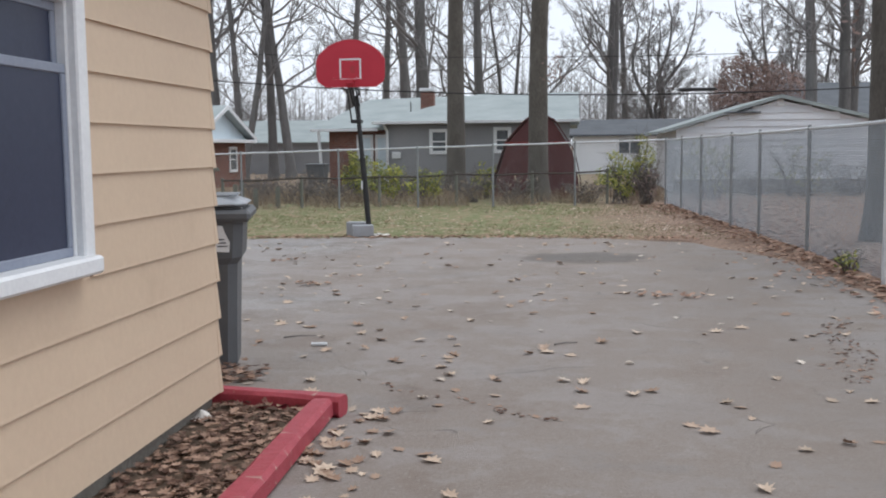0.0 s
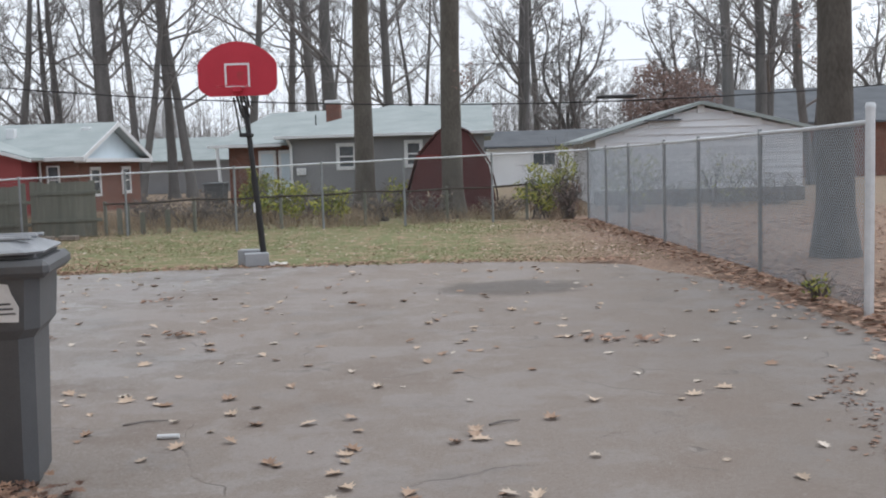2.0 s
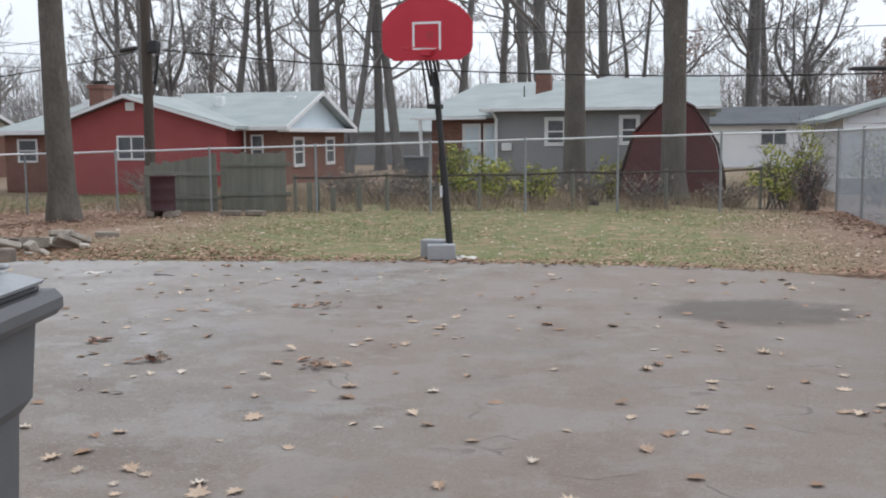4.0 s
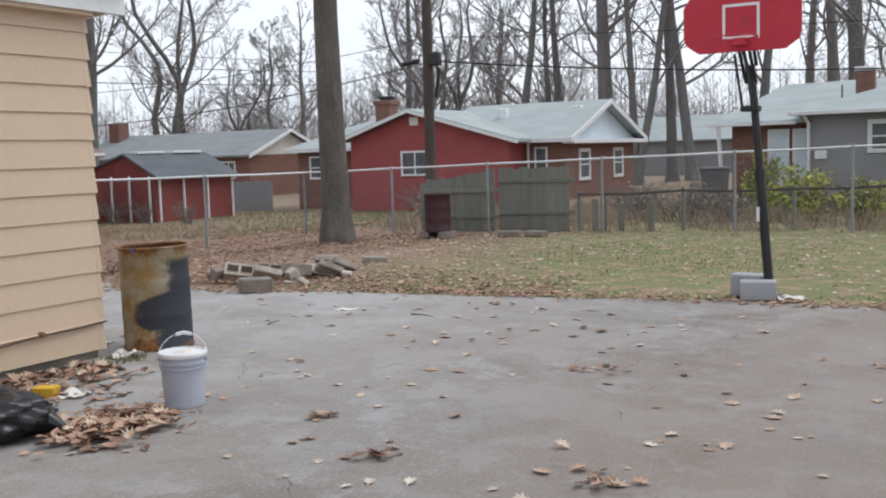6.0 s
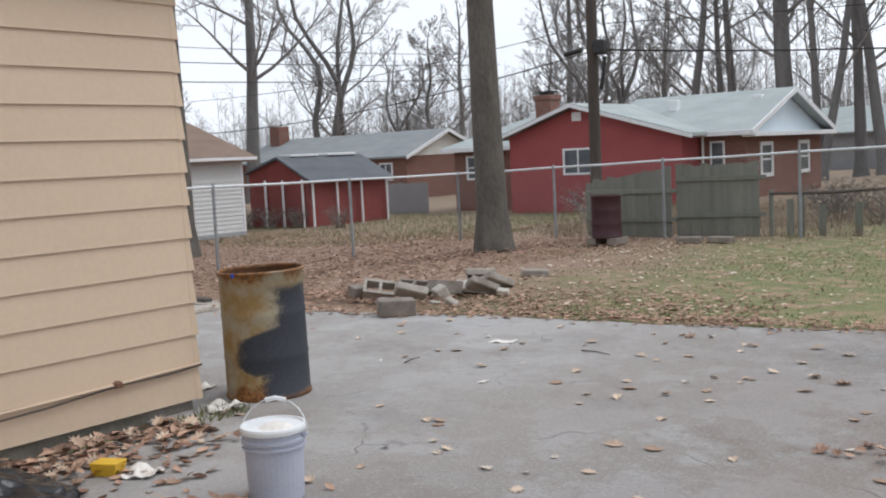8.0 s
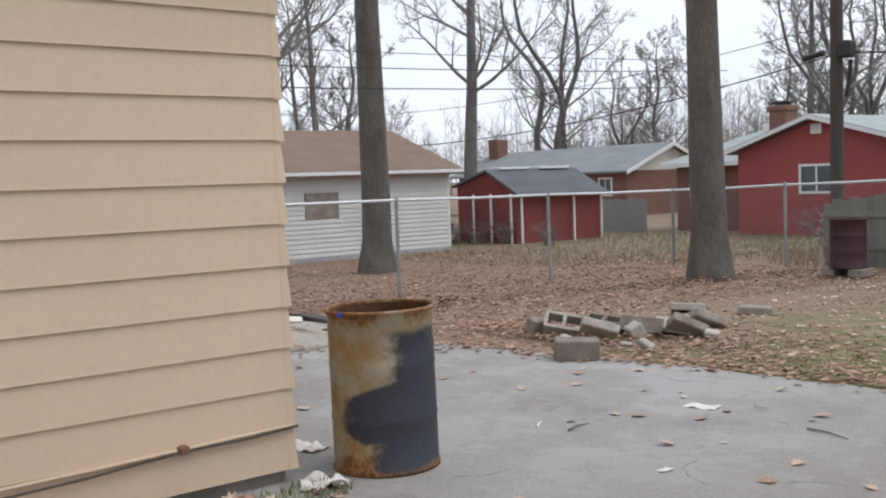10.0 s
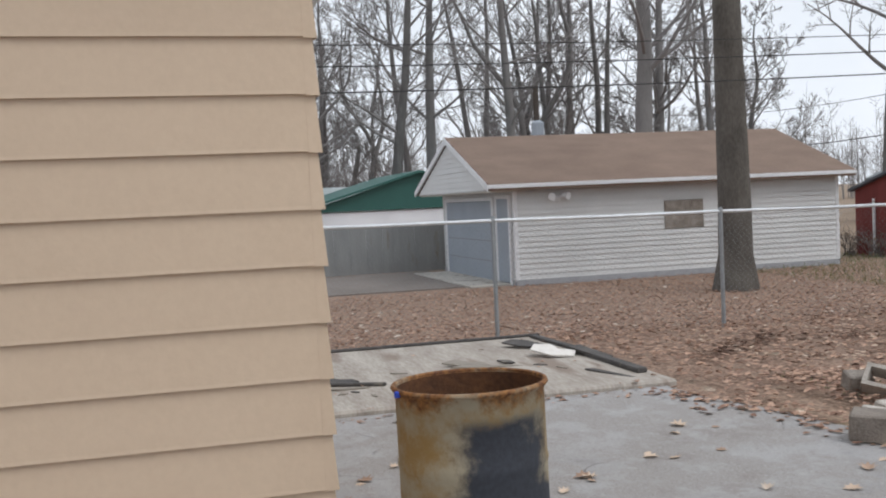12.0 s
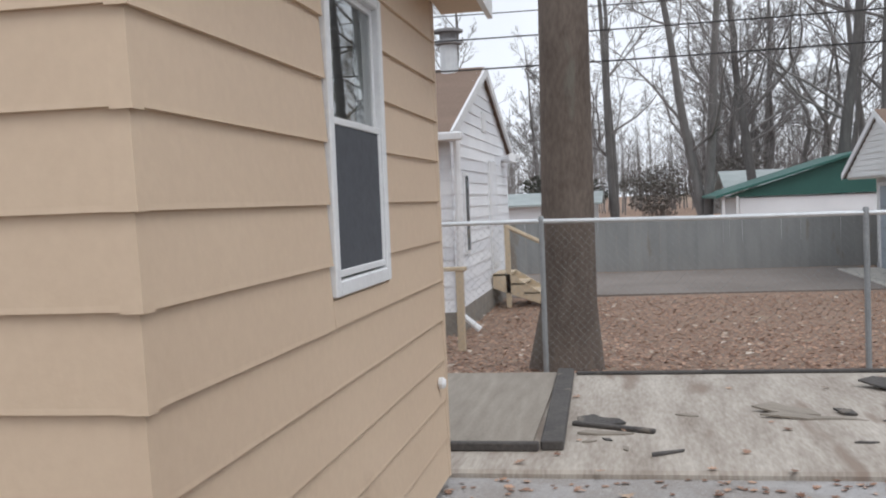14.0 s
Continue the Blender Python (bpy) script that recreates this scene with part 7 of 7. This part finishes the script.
for i in range(38):
    if i >= 24:
        x, y = (rnd.uniform(-6, 26), rnd.uniform(72, 100)) if i < 31 else (rnd.uniform(-92, -68), rnd.uniform(10, 44))
    elif i < 13:
        x, y = rnd.uniform(-75, 40), rnd.uniform(68, 105)
    else:
        x, y = rnd.uniform(-105, -64), rnd.uniform(-12, 66)
    v = rnd.choice((0, 1, 1, 2, 4, 3))
    plant_tree(variants[v], x, y, LABELS[v], rnd.uniform(0, 360), rnd.uniform(0.8, 1.15), "bare trees among the houses")


def far_wood():
    """The brushy wood behind everything: slim stems and twigs by the thousand."""
    r = random.Random(11)
    g = Geo()
    for i in range(2100):
        a = r.random()
        if a < 0.62:
            x, y = r.uniform(-125, 75), r.uniform(108, 150)
        else:
            x, y = r.uniform(-150, -108), r.uniform(-35, 110)
        h = r.uniform(6, 12.5) * (1.25 if r.random() < 0.2 else 1)
        base = Vector((x, y, -0.4))
        top = base + Vector((r.uniform(-0.8, 0.8), r.uniform(-0.8, 0.8), h))
        g.tube([base, base.lerp(top, 0.5), top], [0.07, 0.045, 0.012], 3, cap=False)
        for k in range(15):
            t = r.uniform(0.15, 0.95)
            o = base.lerp(top, t)
            an = r.uniform(0, 6.28)
            ln = h * 0.28 * (1.15 - t)
            e = o + Vector((math.cos(an) * ln, math.sin(an) * ln, ln * r.uniform(0.5, 1.4)))
            g.tube([o, e], [0.028, 0.008], 3, cap=False)
            for q in range(2):
                m = o.lerp(e, r.uniform(0.3, 0.8))
                g.tube([m, m + Vector((r.uniform(-1, 1), r.uniform(-1, 1), r.uniform(0.2, 1.2))) * ln * 0.5], [0.018, 0.006], 3, cap=False)
    solid("far_wood", g, M_hazed_twig, "leafless wood along the horizon, haze painted into its pale grey", "woods", "stuff")


far_wood()


def blob_leaves(centre, size, count, leaf, rnd, hollow=0.3):
    """Loose small leaves about an uneven crown."""
    v, f = [], []
    for i in range(count):
        while True:
            p = Vector((rnd.uniform(-1, 1), rnd.uniform(-1, 1), rnd.uniform(-1, 1)))
            k = 0.75 + 0.5 * noise.noise(p * 1.9 + Vector(centre))
            if hollow < p.length < k:
                break
        c = Vector(centre) + Vector((p.x * size[0], p.y * size[1], p.z * size[2]))
        a = Vector((rnd.uniform(-1, 1), rnd.uniform(-1, 1), rnd.uniform(-1, 1))).normalized()
        b = a.orthogonal().normalized()
        s = leaf * rnd.uniform(0.6, 1.3)
        n = len(v)
        v += [c - a * s, c + b * s * 0.5, c + a * s, c - b * s * 0.5]
        f.append((n, n + 1, n + 2, n + 3))
    return v, f


rnd = random.Random(31)
russet = plant_tree(tree_meshes("russet_frame", seed=44, height=6.5, r=0.16, first=0.15, limbs=14, spread=0.42), 10.6, 58, "rounded tree still holding russet dead leaves")
v, f = blob_leaves((0, 0, 4.0), (3.4, 3.4, 2.7), 9000, 0.09, rnd, 0.0)
part("foliage", Geo().raw(v, f), M_russet, russet, "dense russet dead leaves")
v, f = blob_leaves((-0.2, 0.1, 4.2), (1.1, 1.1, 1.6), 160, 0.07, rnd, 0.0)
cling = bpy.data.objects["tree.005"]
part("dead_leaves", Geo().raw(v, f), M_russet, cling, "a few clinging dead leaves")
D = bpy.data.objects["tree.003"]
v, f = blob_leaves((0.35, -0.1, 3.6), (0.45, 0.45, 0.55), 70, 0.06, rnd, 0.0)
part("dead_leaves", Geo().raw(v, f), M_russet, D, "a few clinging dead leaves")


def bush(x, y, w, d, h, leaves, mat, label, stems=26, leaf=0.05):
    r = random.Random(int(x * 100) + int(y * 10))
    b = thing("bush", (x, y, ground_z(x, y)), label, "bush")
    g = Geo()
    for i in range(stems):
        p = Vector((r.uniform(-w, w) * 0.35, r.uniform(-d, d) * 0.35, -0.05))
        q = Vector((r.uniform(-w, w) * 0.95, r.uniform(-d, d) * 0.95, h * r.uniform(0.45, 1.0)))
        m = p.lerp(q, 0.5) + Vector((0, 0, h * 0.12))
        g.tube([p, m, q], [0.012, 0.008, 0.003], 3, cap=False)
        for k in range(5):
            o = m.lerp(q, r.random())
            g.tube([o, o + Vector((r.uniform(-1, 1), r.uniform(-1, 1), r.uniform(-0.1, 1))) * h * 0.22], [0.005, 0.002], 3, cap=False)
    part("branchwork", g, M_twig, b)
    if leaves:
        v, f = blob_leaves((0, 0, h * 0.52), (w, d, h * 0.5), leaves, leaf, r, 0.0)
        part("foliage", Geo().raw(v, f), mat, b)


bush(-4.6, 28.4, 0.9, 0.5, 1.2, 1200, M_green_leaf, "straggling yellow-green bush behind the fence")
bush(-5.6, 29.5, 0.5, 0.4, 1.5, 1100, M_green_leaf, "upright yellow-green shrub before the brick wall")
bush(-3.3, 27.9, 0.7, 0.4, 0.95, 600, M_green_leaf, "thin yellow-green bush by the wire fence")
bush(-1.9, 30.5, 0.5, 0.4, 1.1, 420, M_green_leaf, "small yellow-green shrub near the barn")
bush(1.9, 27.6, 0.75, 0.45, 1.4, 1000, M_green_leaf, "yellow-green shrub at the fence corner")
bush(2.55, 27.7, 0.4, 0.3, 1.9, 420, M_green_leaf, "tall thin yellow-leaved sapling at the fence corner")
bush(2.55, 27.2, 0.45, 0.35, 1.0, 260, M_russet, "bare brown thicket in the fence corner", 60)
bush(4.3, 29, 1.2, 0.5, 1.75, 360, M_green_leaf, "sparse climbing shoots along the white garage", 40)
bush(7.2, 30.5, 1.2, 0.5, 1.6, 180, M_green_leaf, "sparse weedy saplings before the white garage", 30)
bush(3.75, 12.6, 0.2, 0.15, 0.28, 90, M_green_leaf, "small yellow-green weed at the fence foot", 12, 0.03)
for i, (x, y) in enumerate([(-7.0, 28.0), (-5.9, 27.6), (-8.1, 28.6), (-6.5, 29.8), (-2.2, 28.1), (-0.9, 27.7), (-8.8, 30.4), (0.9, 27.9), (-7.6, 31.5), (-12.5, 27), (-4.4, 31), (6.0, 31.2), (8.6, 31)]):
    bush(x, y, 0.9, 0.5, rnd.uniform(0.6, 0.95), 60, M_weeds, "dry brown weeds and brush beyond the fence", 46)
for i, (x, y) in enumerate([(-26.8, 29.6), (-25.6, 29.5), (-24.6, 29.7), (-23, 29.9)]):
    bush(x, y, 0.6, 0.3, 0.7, 30, M_weeds, "dry brown weeds along the red shed", 30)
# evergreen and brush colours lightened here to suggest distance haze
bush(-68, 10, 3.0, 3.0, 4.0, 2600, material("hazed_dark_evergreen", (0.05, 0.06, 0.05), (0.10, 0.11, 0.09), 2, 0.9, 0.0, 9, per_island=0.4), "dark far evergreen beside the outbuilding, lightened in colour for haze", 30, 0.12)
for x, y, w, hh in ((-70, 15.5, 3.5, 4.2), (-72, 20.5, 4.0, 5.0), (-69, 25.5, 3.0, 3.6), (-74, 30.5, 4.0, 4.6)):
    bush(x, y, w, 2.5, hh, 2200, M_hazed_brush, "far brush before the bare trees, haze in its dusky grey", 90, 0.11)


# ---- utility pole and wires ----
up = thing("utility_pole", (-14.87, 31.0, ground_z(-14.87, 31)), "dark wooden utility pole with cable bundles", "utility pole")
part("pole", Geo().tube([(0, 0, -0.3), (0.03, 0, 5), (0.08, 0, 10.5)], [0.155, 0.14, 0.11], 12), M_pole_wood, up)
part("crossarm", Geo().box((-1.1, -0.2, 9.2), (1.2, -0.1, 9.33), 0.01), M_pole_wood, up)
part("cable_box", Geo().box((0.16, -0.24, 4.05), (0.46, 0.04, 4.42), 0.04), M_black, up, "black hanging cable enclosure")
part("terminal", Geo().tube([(-0.75, -0.05, 4.15), (-0.25, -0.05, 4.22)], 0.07, 8), M_black, up, "black splice case")
part("hanger", Geo().tube([(0.42, -0.1, 4.0), (0.38, -0.1, 3.6), (0.3, -0.1, 3.2)], 0.05, 6), M_black, up)


def wire(p, q, sag, r, label):
    pts = []
    for i in range(17):
        t = i / 16
        v = Vector(p).lerp(Vector(q), t)
        pts.append((v.x, v.y, v.z - sag * 4 * t * (1 - t)))
    w = thing("overhead_wire", (0, 0, 0), label, "cable")
    part("wire", Geo().tube(pts, r, 5, cap=False), M_black, w)
    return w


wire((-15.0, 31, 4.05), (-46, 33, 3.9), 1.1, 0.016, "sagging black telephone cable between poles")
wire((-14.6, 31, 4.08), (24, 31, 4.4), 1.25, 0.018, "sagging black telephone cable between poles")
wire((-14.6, 31, 4.72), (24, 31, 4.9), 0.7, 0.009, "thin overhead wire between poles")
wire((-15.0, 31, 4.72), (-46, 33, 5.2), 0.9, 0.009, "thin overhead wire between poles")
wire((-14.8, 31, 9.4), (24, 31, 9.4), 0.9, 0.009, "thin overhead power line")
wire((-14.8, 31, 9.4), (-46, 33, 9.4), 0.9, 0.009, "thin overhead power line")
sp = thing("splice_case", (0, 0, 0), "black splice case hanging on the telephone cable", "cable")
part("case", Geo().tube([(3.7, 31, 3.11), (3.85, 31, 3.11), (4.7, 31, 3.11), (4.85, 31, 3.12)], [0.02, 0.055, 0.055, 0.02], 8), M_black, sp)
wire((-17, 6, 3.5), (-17, 30, 3.9), 0.2, 0.009, "overhead service wire over the side yard")
wire((-17, 6, 3.15), (-17, 30, 3.55), 0.2, 0.010, "overhead service wire over the side yard")
wire((-17.5, 6, 3.9), (-17.5, 30, 4.2), 0.2, 0.007, "overhead service wire over the side yard")
up2 = thing("utility_pole", (-40.5, 26.0, -0.33), "far wooden pole with a grey transformer", "utility pole")
part("pole", Geo().tube([(0, 0, -0.3), (0, 0, 6.2)], [0.14, 0.11], 10), M_pole_wood, up2)
part("transformer", Geo().lathe([(0.0, 3.9), (0.25, 3.9), (0.25, 4.75), (0.12, 4.85), (0.0, 4.85)], 12, (0.35, -0.1, 0)), M_door_grey, up2, "grey transformer can")


# ---- fallen leaves, grass and weeds ----
LEAF = [(0.0, -0.55), (0.10, -0.26), (0.30, -0.38), (0.22, -0.08), (0.48, 0.04), (0.23, 0.15), (0.33, 0.40), (0.13, 0.32), (0.0, 0.60), (-0.13, 0.32), (-0.33, 0.40), (-0.23, 0.15), (-0.48, 0.04), (-0.22, -0.08), (-0.30, -0.38), (-0.10, -0.26)]
SIMPLE = [(0.0, -0.5), (0.30, -0.15), (0.26, 0.25), (0.0, 0.55), (-0.26, 0.25), (-0.30, -0.15)]


def leaf_mesh(places, outline, seed, roll=1.0):
    """Curled leaves lying at (x, y, z, size)."""
    r = np.random.default_rng(seed)
    n, k = len(places), len(outline)
    P = np.array(places)
    o = np.array([(0, 0)] + list(outline))
    base = np.zeros((n, k + 1, 3))
    base[:, :, :2] = o[None] * P[:, 3][:, None, None]
    d2 = (o ** 2).sum(1)
    curl = roll * r.uniform(-0.15, 0.55, n) * P[:, 3]
    base[:, :, 2] = curl[:, None] * d2[None] * 0.8 + np.abs(o[:, 0])[None] * (r.uniform(0, 0.5, n) * P[:, 3])[:, None]
    a, tx, ty = r.uniform(0, 6.283, n), roll * r.normal(0, 0.11, n), roll * r.normal(0, 0.11, n)
    x, y, z = base[..., 0], base[..., 1], base[..., 2]
    z = z + x * tx[:, None] + y * ty[:, None]
    z = z - z.min(1, keepdims=True) + 0.002
    X = x * np.cos(a)[:, None] - y * np.sin(a)[:, None] + P[:, 0][:, None]
    Y = x * np.sin(a)[:, None] + y * np.cos(a)[:, None] + P[:, 1][:, None]
    V = np.stack([X, Y, z + P[:, 2][:, None]], -1).reshape(-1, 3)
    f = []
    for i in range(n):
        s = i * (k + 1)
        f += [(s, s + 1 + j, s + 1 + (j + 1) % k) for j in range(k)]
    return V, f


def scatter(name, places, mat, label, outline, seed, roll=1.0):
    V, f = leaf_mesh(places, outline, seed, roll)
    me = bpy.data.meshes.new(name)
    me.from_pydata(V.tolist(), [], f)
    me.materials.append(mat)
    tagged(new(name, me), label, "leaves", "", "stuff")


r = random.Random(5)


def on_tarmac(x, y):
    if y > 16.3 or not -10.6 < x < 3.4:
        return False
    return x > -1.4 if y < 6 else (x > -7.1 if y < 12.7 else True)


drive, pale = [], []
while len(drive) < 430:
    x, y = r.uniform(-10.5, 3.4), r.uniform(1.0, 16.9)
    if on_tarmac(x, y) and noise.noise((x * 0.5, y * 0.5, 7.0)) + r.random() * 1.1 > 0.42:
        drive.append((x, y, 0.001, r.uniform(0.055, 0.125)))
for p in drive[:240]:
    pale.append((p[0] + r.uniform(-3, 3), min(16.5, p[1] + r.uniform(-2, 2)), 0.001, p[3] * 0.75))
pale = [p for p in pale if on_tarmac(p[0], p[1])]
scatter("scattered_leaves", drive, M_tan_leaf, "brown oak leaves scattered over the tarmac", LEAF, 1)
scatter("bleached_leaves", pale, M_pale_leaf, "pale upturned oak leaves on the tarmac", LEAF, 2)
bed = [(r.uniform(-1.5, -0.93), r.uniform(-1.5, 6.0), r.uniform(0.03, 0.06), r.uniform(0.03, 0.075)) for _ in range(3400)]
kerb = [(r.gauss(-0.62, 0.09), r.uniform(-1, 6.0), 0.002, r.uniform(0.05, 0.12)) for _ in range(170)]
scatter("kerb_leaves", kerb, M_tan_leaf, "tan oak leaves caught against the red timber", LEAF, 15)
bed += [(r.gauss(-1.75, 0.14), r.gauss(6.75, 0.14), r.uniform(0, 0.05), r.uniform(0.05, 0.1)) for _ in range(90)]
scatter("bed_leaves", bed, M_bed_leaf, "dry brown oak leaves filling the narrow bed", LEAF, 3)
wallside = []
for _ in range(900):
    y = r.uniform(8.6, 12.3)
    wallside.append((-7.05 + abs(r.gauss(0, 0.33)) + 0.12 * noise.noise((y * 2, 0, 0)), y, r.uniform(0, 0.03), r.uniform(0.05, 0.11)))
for _ in range(420):
    wallside.append((r.gauss(-5.36, 0.17), r.gauss(11.0, 0.19), r.uniform(0, 0.045), r.uniform(0.05, 0.11)))
for _ in range(160):
    wallside.append((r.gauss(-6.3, 0.5), r.gauss(11.2, 0.5), 0.002, r.uniform(0.05, 0.1)))
scatter("wall_leaves", wallside[::2], M_leaf, "drift of dry leaves along the foot of the wall", SIMPLE, 4, 1.8)
scatter("wall_leaves", wallside[1::4], M_tan_leaf, "curled tan leaves in the drift by the wall", LEAF, 16, 2.2)
scatter("wall_leaves", wallside[3::4], M_bed_leaf, "dark red-brown leaves in the drift by the wall", SIMPLE, 19, 1.8)
strip = []
for _ in range(4200):
    y = r.uniform(4.0, 26.5)
    xf = 3.0 + (26.8 - y) / 15 * 0.88 if y > 11.7 else 3.9
    strip.append((xf - abs(r.gauss(0, 0.35)) + r.uniform(-0.1, 0.7) + (0.0 if y > 9 else 0.3), y, r.uniform(0.0, 0.03), r.uniform(0.05, 0.11)))
for _ in range(2200):
    x = r.uniform(-10.6, 2.6)
    ye = 17.25 - 0.018 * (x + 1.5) ** 2
    strip.append((x, ye + r.gauss(0.06, 0.16), r.uniform(0, 0.012), r.uniform(0.035, 0.08)))
for _ in range(2300):
    strip.append((r.uniform(-11, -5.2), 16.7 + abs(r.gauss(0, 1.2)), r.uniform(0, 0.02), r.uniform(0.035, 0.08)))
scatter("edge_leaves", strip, M_leaf, "dry leaves drifted along the fence and tarmac edge", SIMPLE, 5)
lawn = []
for _ in range(5200):
    x, y = r.uniform(-13.5, 3.0), 17.3 + 9.2 * r.random() ** 1.2
    if r.random() < 0.25 + 0.75 * min(1.0, max(0.0, (-x - 5) / 4) + max(0.0, (x + 1.0) / 2.5)):
        lawn.append((x, y, 0.015, r.uniform(0.04, 0.075)))
scatter("lawn_leaves", lawn, M_tan_leaf, "brown leaves strewn thinly over the lawn", SIMPLE, 6)
scatter("lawn_pale_leaves", [(r.uniform(-10, 3), r.uniform(17.3, 25), 0.02, r.uniform(0.05, 0.09)) for _ in range(420)], M_pale_leaf, "pale leaves strewn over the lawn", SIMPLE, 7)
east = []
for _ in range(6000):
    x = 3.9 + 7 * r.random() ** 1.4
    east.append((x, r.uniform(8, 31.5), r.uniform(0, 0.02), r.uniform(0.05, 0.1)))
scatter("east_leaves", east, M_leaf, "brown leaves strewn beyond the tall fence", SIMPLE, 12)
yard = []
while len(yard) < 30000:
    x, y = -14.2 - 10 * r.random() ** 1.3, r.uniform(8.0, 28.0)
    if x < -24.3 and y > 18:
        continue
    if -14.4 < x and 10.5 < y < 16.1:
        continue
    yard.append((x, y, ground_z(x, y) + r.uniform(0.0, 0.03), r.uniform(0.035, 0.075)))
while len(yard) < 36000:
    x, y = r.uniform(-14.2, -10.0), r.uniform(16.2, 24.5)
    yard.append((x, y, ground_z(x, y) + r.uniform(0.0, 0.02), r.uniform(0.035, 0.08)))
ridge = []
for (x0, y0), (x1, y1) in (((-12.0, 16.9), (-12.75, 18.1)), ((-12.75, 18.1), (-12.3, 19.8)), ((-12.3, 19.8), (-11.66, 21.4)), ((-11.66, 21.4), (-11.1, 24.0))):
    for _ in range(230):
        k = r.random()
        ridge.append((x0 + (x1 - x0) * k + r.gauss(0, 0.11), y0 + (y1 - y0) * k + r.gauss(0, 0.06), r.uniform(0.0, 0.06), r.uniform(0.04, 0.085)))
scatter("leaf_ridge", ridge, M_bed_leaf, "low ridge of red-brown leaves across the yard", SIMPLE, 14)
scatter("yard_leaves", yard, M_leaf, "thick carpet of brown leaves over the side yard", SIMPLE, 8)
scatter("yard_pale_leaves", [(*(lambda a, b: (a, b, ground_z(a, b) + 0.035))(-14.3 - 9.5 * r.random(), r.uniform(9, 27)), r.uniform(0.05, 0.1)) for _ in range(700)], M_pale_leaf, "pale leaves over the side yard", SIMPLE, 9)
clumps = []
for cx, cy, spread, count in ((1.35, 10.6, 0.10, 12), (1.75, 10.5, 0.07, 8), (-3.6, 11.2, 0.10, 9), (-2.35, 11.3, 0.12, 12), (-4.3, 11.7, 0.10, 8), (-3.2, 13.6, 0.1, 8)):
    clumps += [(cx + r.gauss(0, spread), cy + r.gauss(0, spread * 0.7), r.uniform(0.0, 0.02), r.uniform(0.05, 0.11)) for _ in range(count)]
scatter("leaf_clumps", clumps, M_leaf, "small clumps of damp brown leaves on the tarmac", LEAF, 17, 1.8)
grit = []
for (x0, y0), (x1, y1), wide, count in (((2.68, 9.15), (2.52, 7.95), 0.07, 80), ((2.52, 7.95), (2.32, 6.85), 0.10, 90), ((-0.05, 6.2), (0.4, 5.85), 0.03, 26), ((-0.85, 6.75), (-0.05, 6.2), 0.03, 16)):
    for _ in range(count):
        k = r.random()
        grit.append((x0 + (x1 - x0) * k + r.gauss(0, wide) + 0.06 * math.sin(9 * k), y0 + (y1 - y0) * k + r.gauss(0, wide * 0.6), 0.001, r.uniform(0.012, 0.05)))
scatter("crack_litter", grit, M_bed_leaf, "crumbled leaf and dirt caught in tarmac cracks", SIMPLE, 18)
padl = [(r.uniform(-14.1, -10.8), r.uniform(12.4, 15.9), 0.05, r.uniform(0.04, 0.08)) for _ in range(36)] + [(r.gauss(-10.68, 0.10), r.uniform(12.3, 15.9), 0.002, r.uniform(0.03, 0.07)) for _ in range(110)]
scatter("pad_leaves", padl, M_leaf, "few dry leaves on the concrete pad and its edge", LEAF, 10)


def grass_blades(name, count, area, h, mat, label, keep, seed):
    q = np.random.default_rng(seed)
    v, f = [], []
    while len(f) < count:
        x, y = q.uniform(area[0], area[1]), q.uniform(area[2], area[3])
        if not keep(x, y):
            continue
        a, hh, w = q.uniform(0, 6.283), h * q.uniform(0.5, 1.3), 0.004 + 0.004 * q.random()
        lx, ly = q.normal(0, 0.5) * hh, q.normal(0, 0.5) * hh
        z, n = ground_z(x, y) - 0.01, len(v)
        v += [(x - math.cos(a) * w, y - math.sin(a) * w, z), (x + math.cos(a) * w, y + math.sin(a) * w, z), (x + lx, y + ly, z + hh)]
        f.append((n, n + 1, n + 2))
    me = bpy.data.meshes.new(name)
    me.from_pydata(v, [], f)
    me.materials.append(mat)
    tagged(new(name, me), label, "grass", "", "stuff")


grass_blades("lawn_grass", 30000, (-11, 3.2, 16.9, 26.8), 0.022, M_grass, "short patchy green lawn grass", lambda x, y: y > 17.3 - 0.018 * (x + 1.5) ** 2 and noise.noise((x * 0.8, y * 0.8, 2.0)) > -0.25 - 0.3 * (1 - min(1, max(0, (-x - 6) / 4))), 1)
grass_blades("dry_weeds", 16000, (-13, 3.2, 24.6, 33), 0.34, M_weeds, "tall dry weeds beyond the back fence", lambda x, y: y > 24.3 + (x + 13.9) * 0.16 and noise.noise((x * 0.9, y * 0.9, 5.0)) > -0.1, 2)
grass_blades("far_grass", 14000, (-27, -13, 24.5, 36), 0.12, M_grass, "rough grass round the red shed", lambda x, y: True, 3)
grass_blades("wall_weeds", 260, (-7.1, -6.8, 12.2, 12.75), 0.06, M_grass, "small weeds at the house corner", lambda x, y: True, 4)
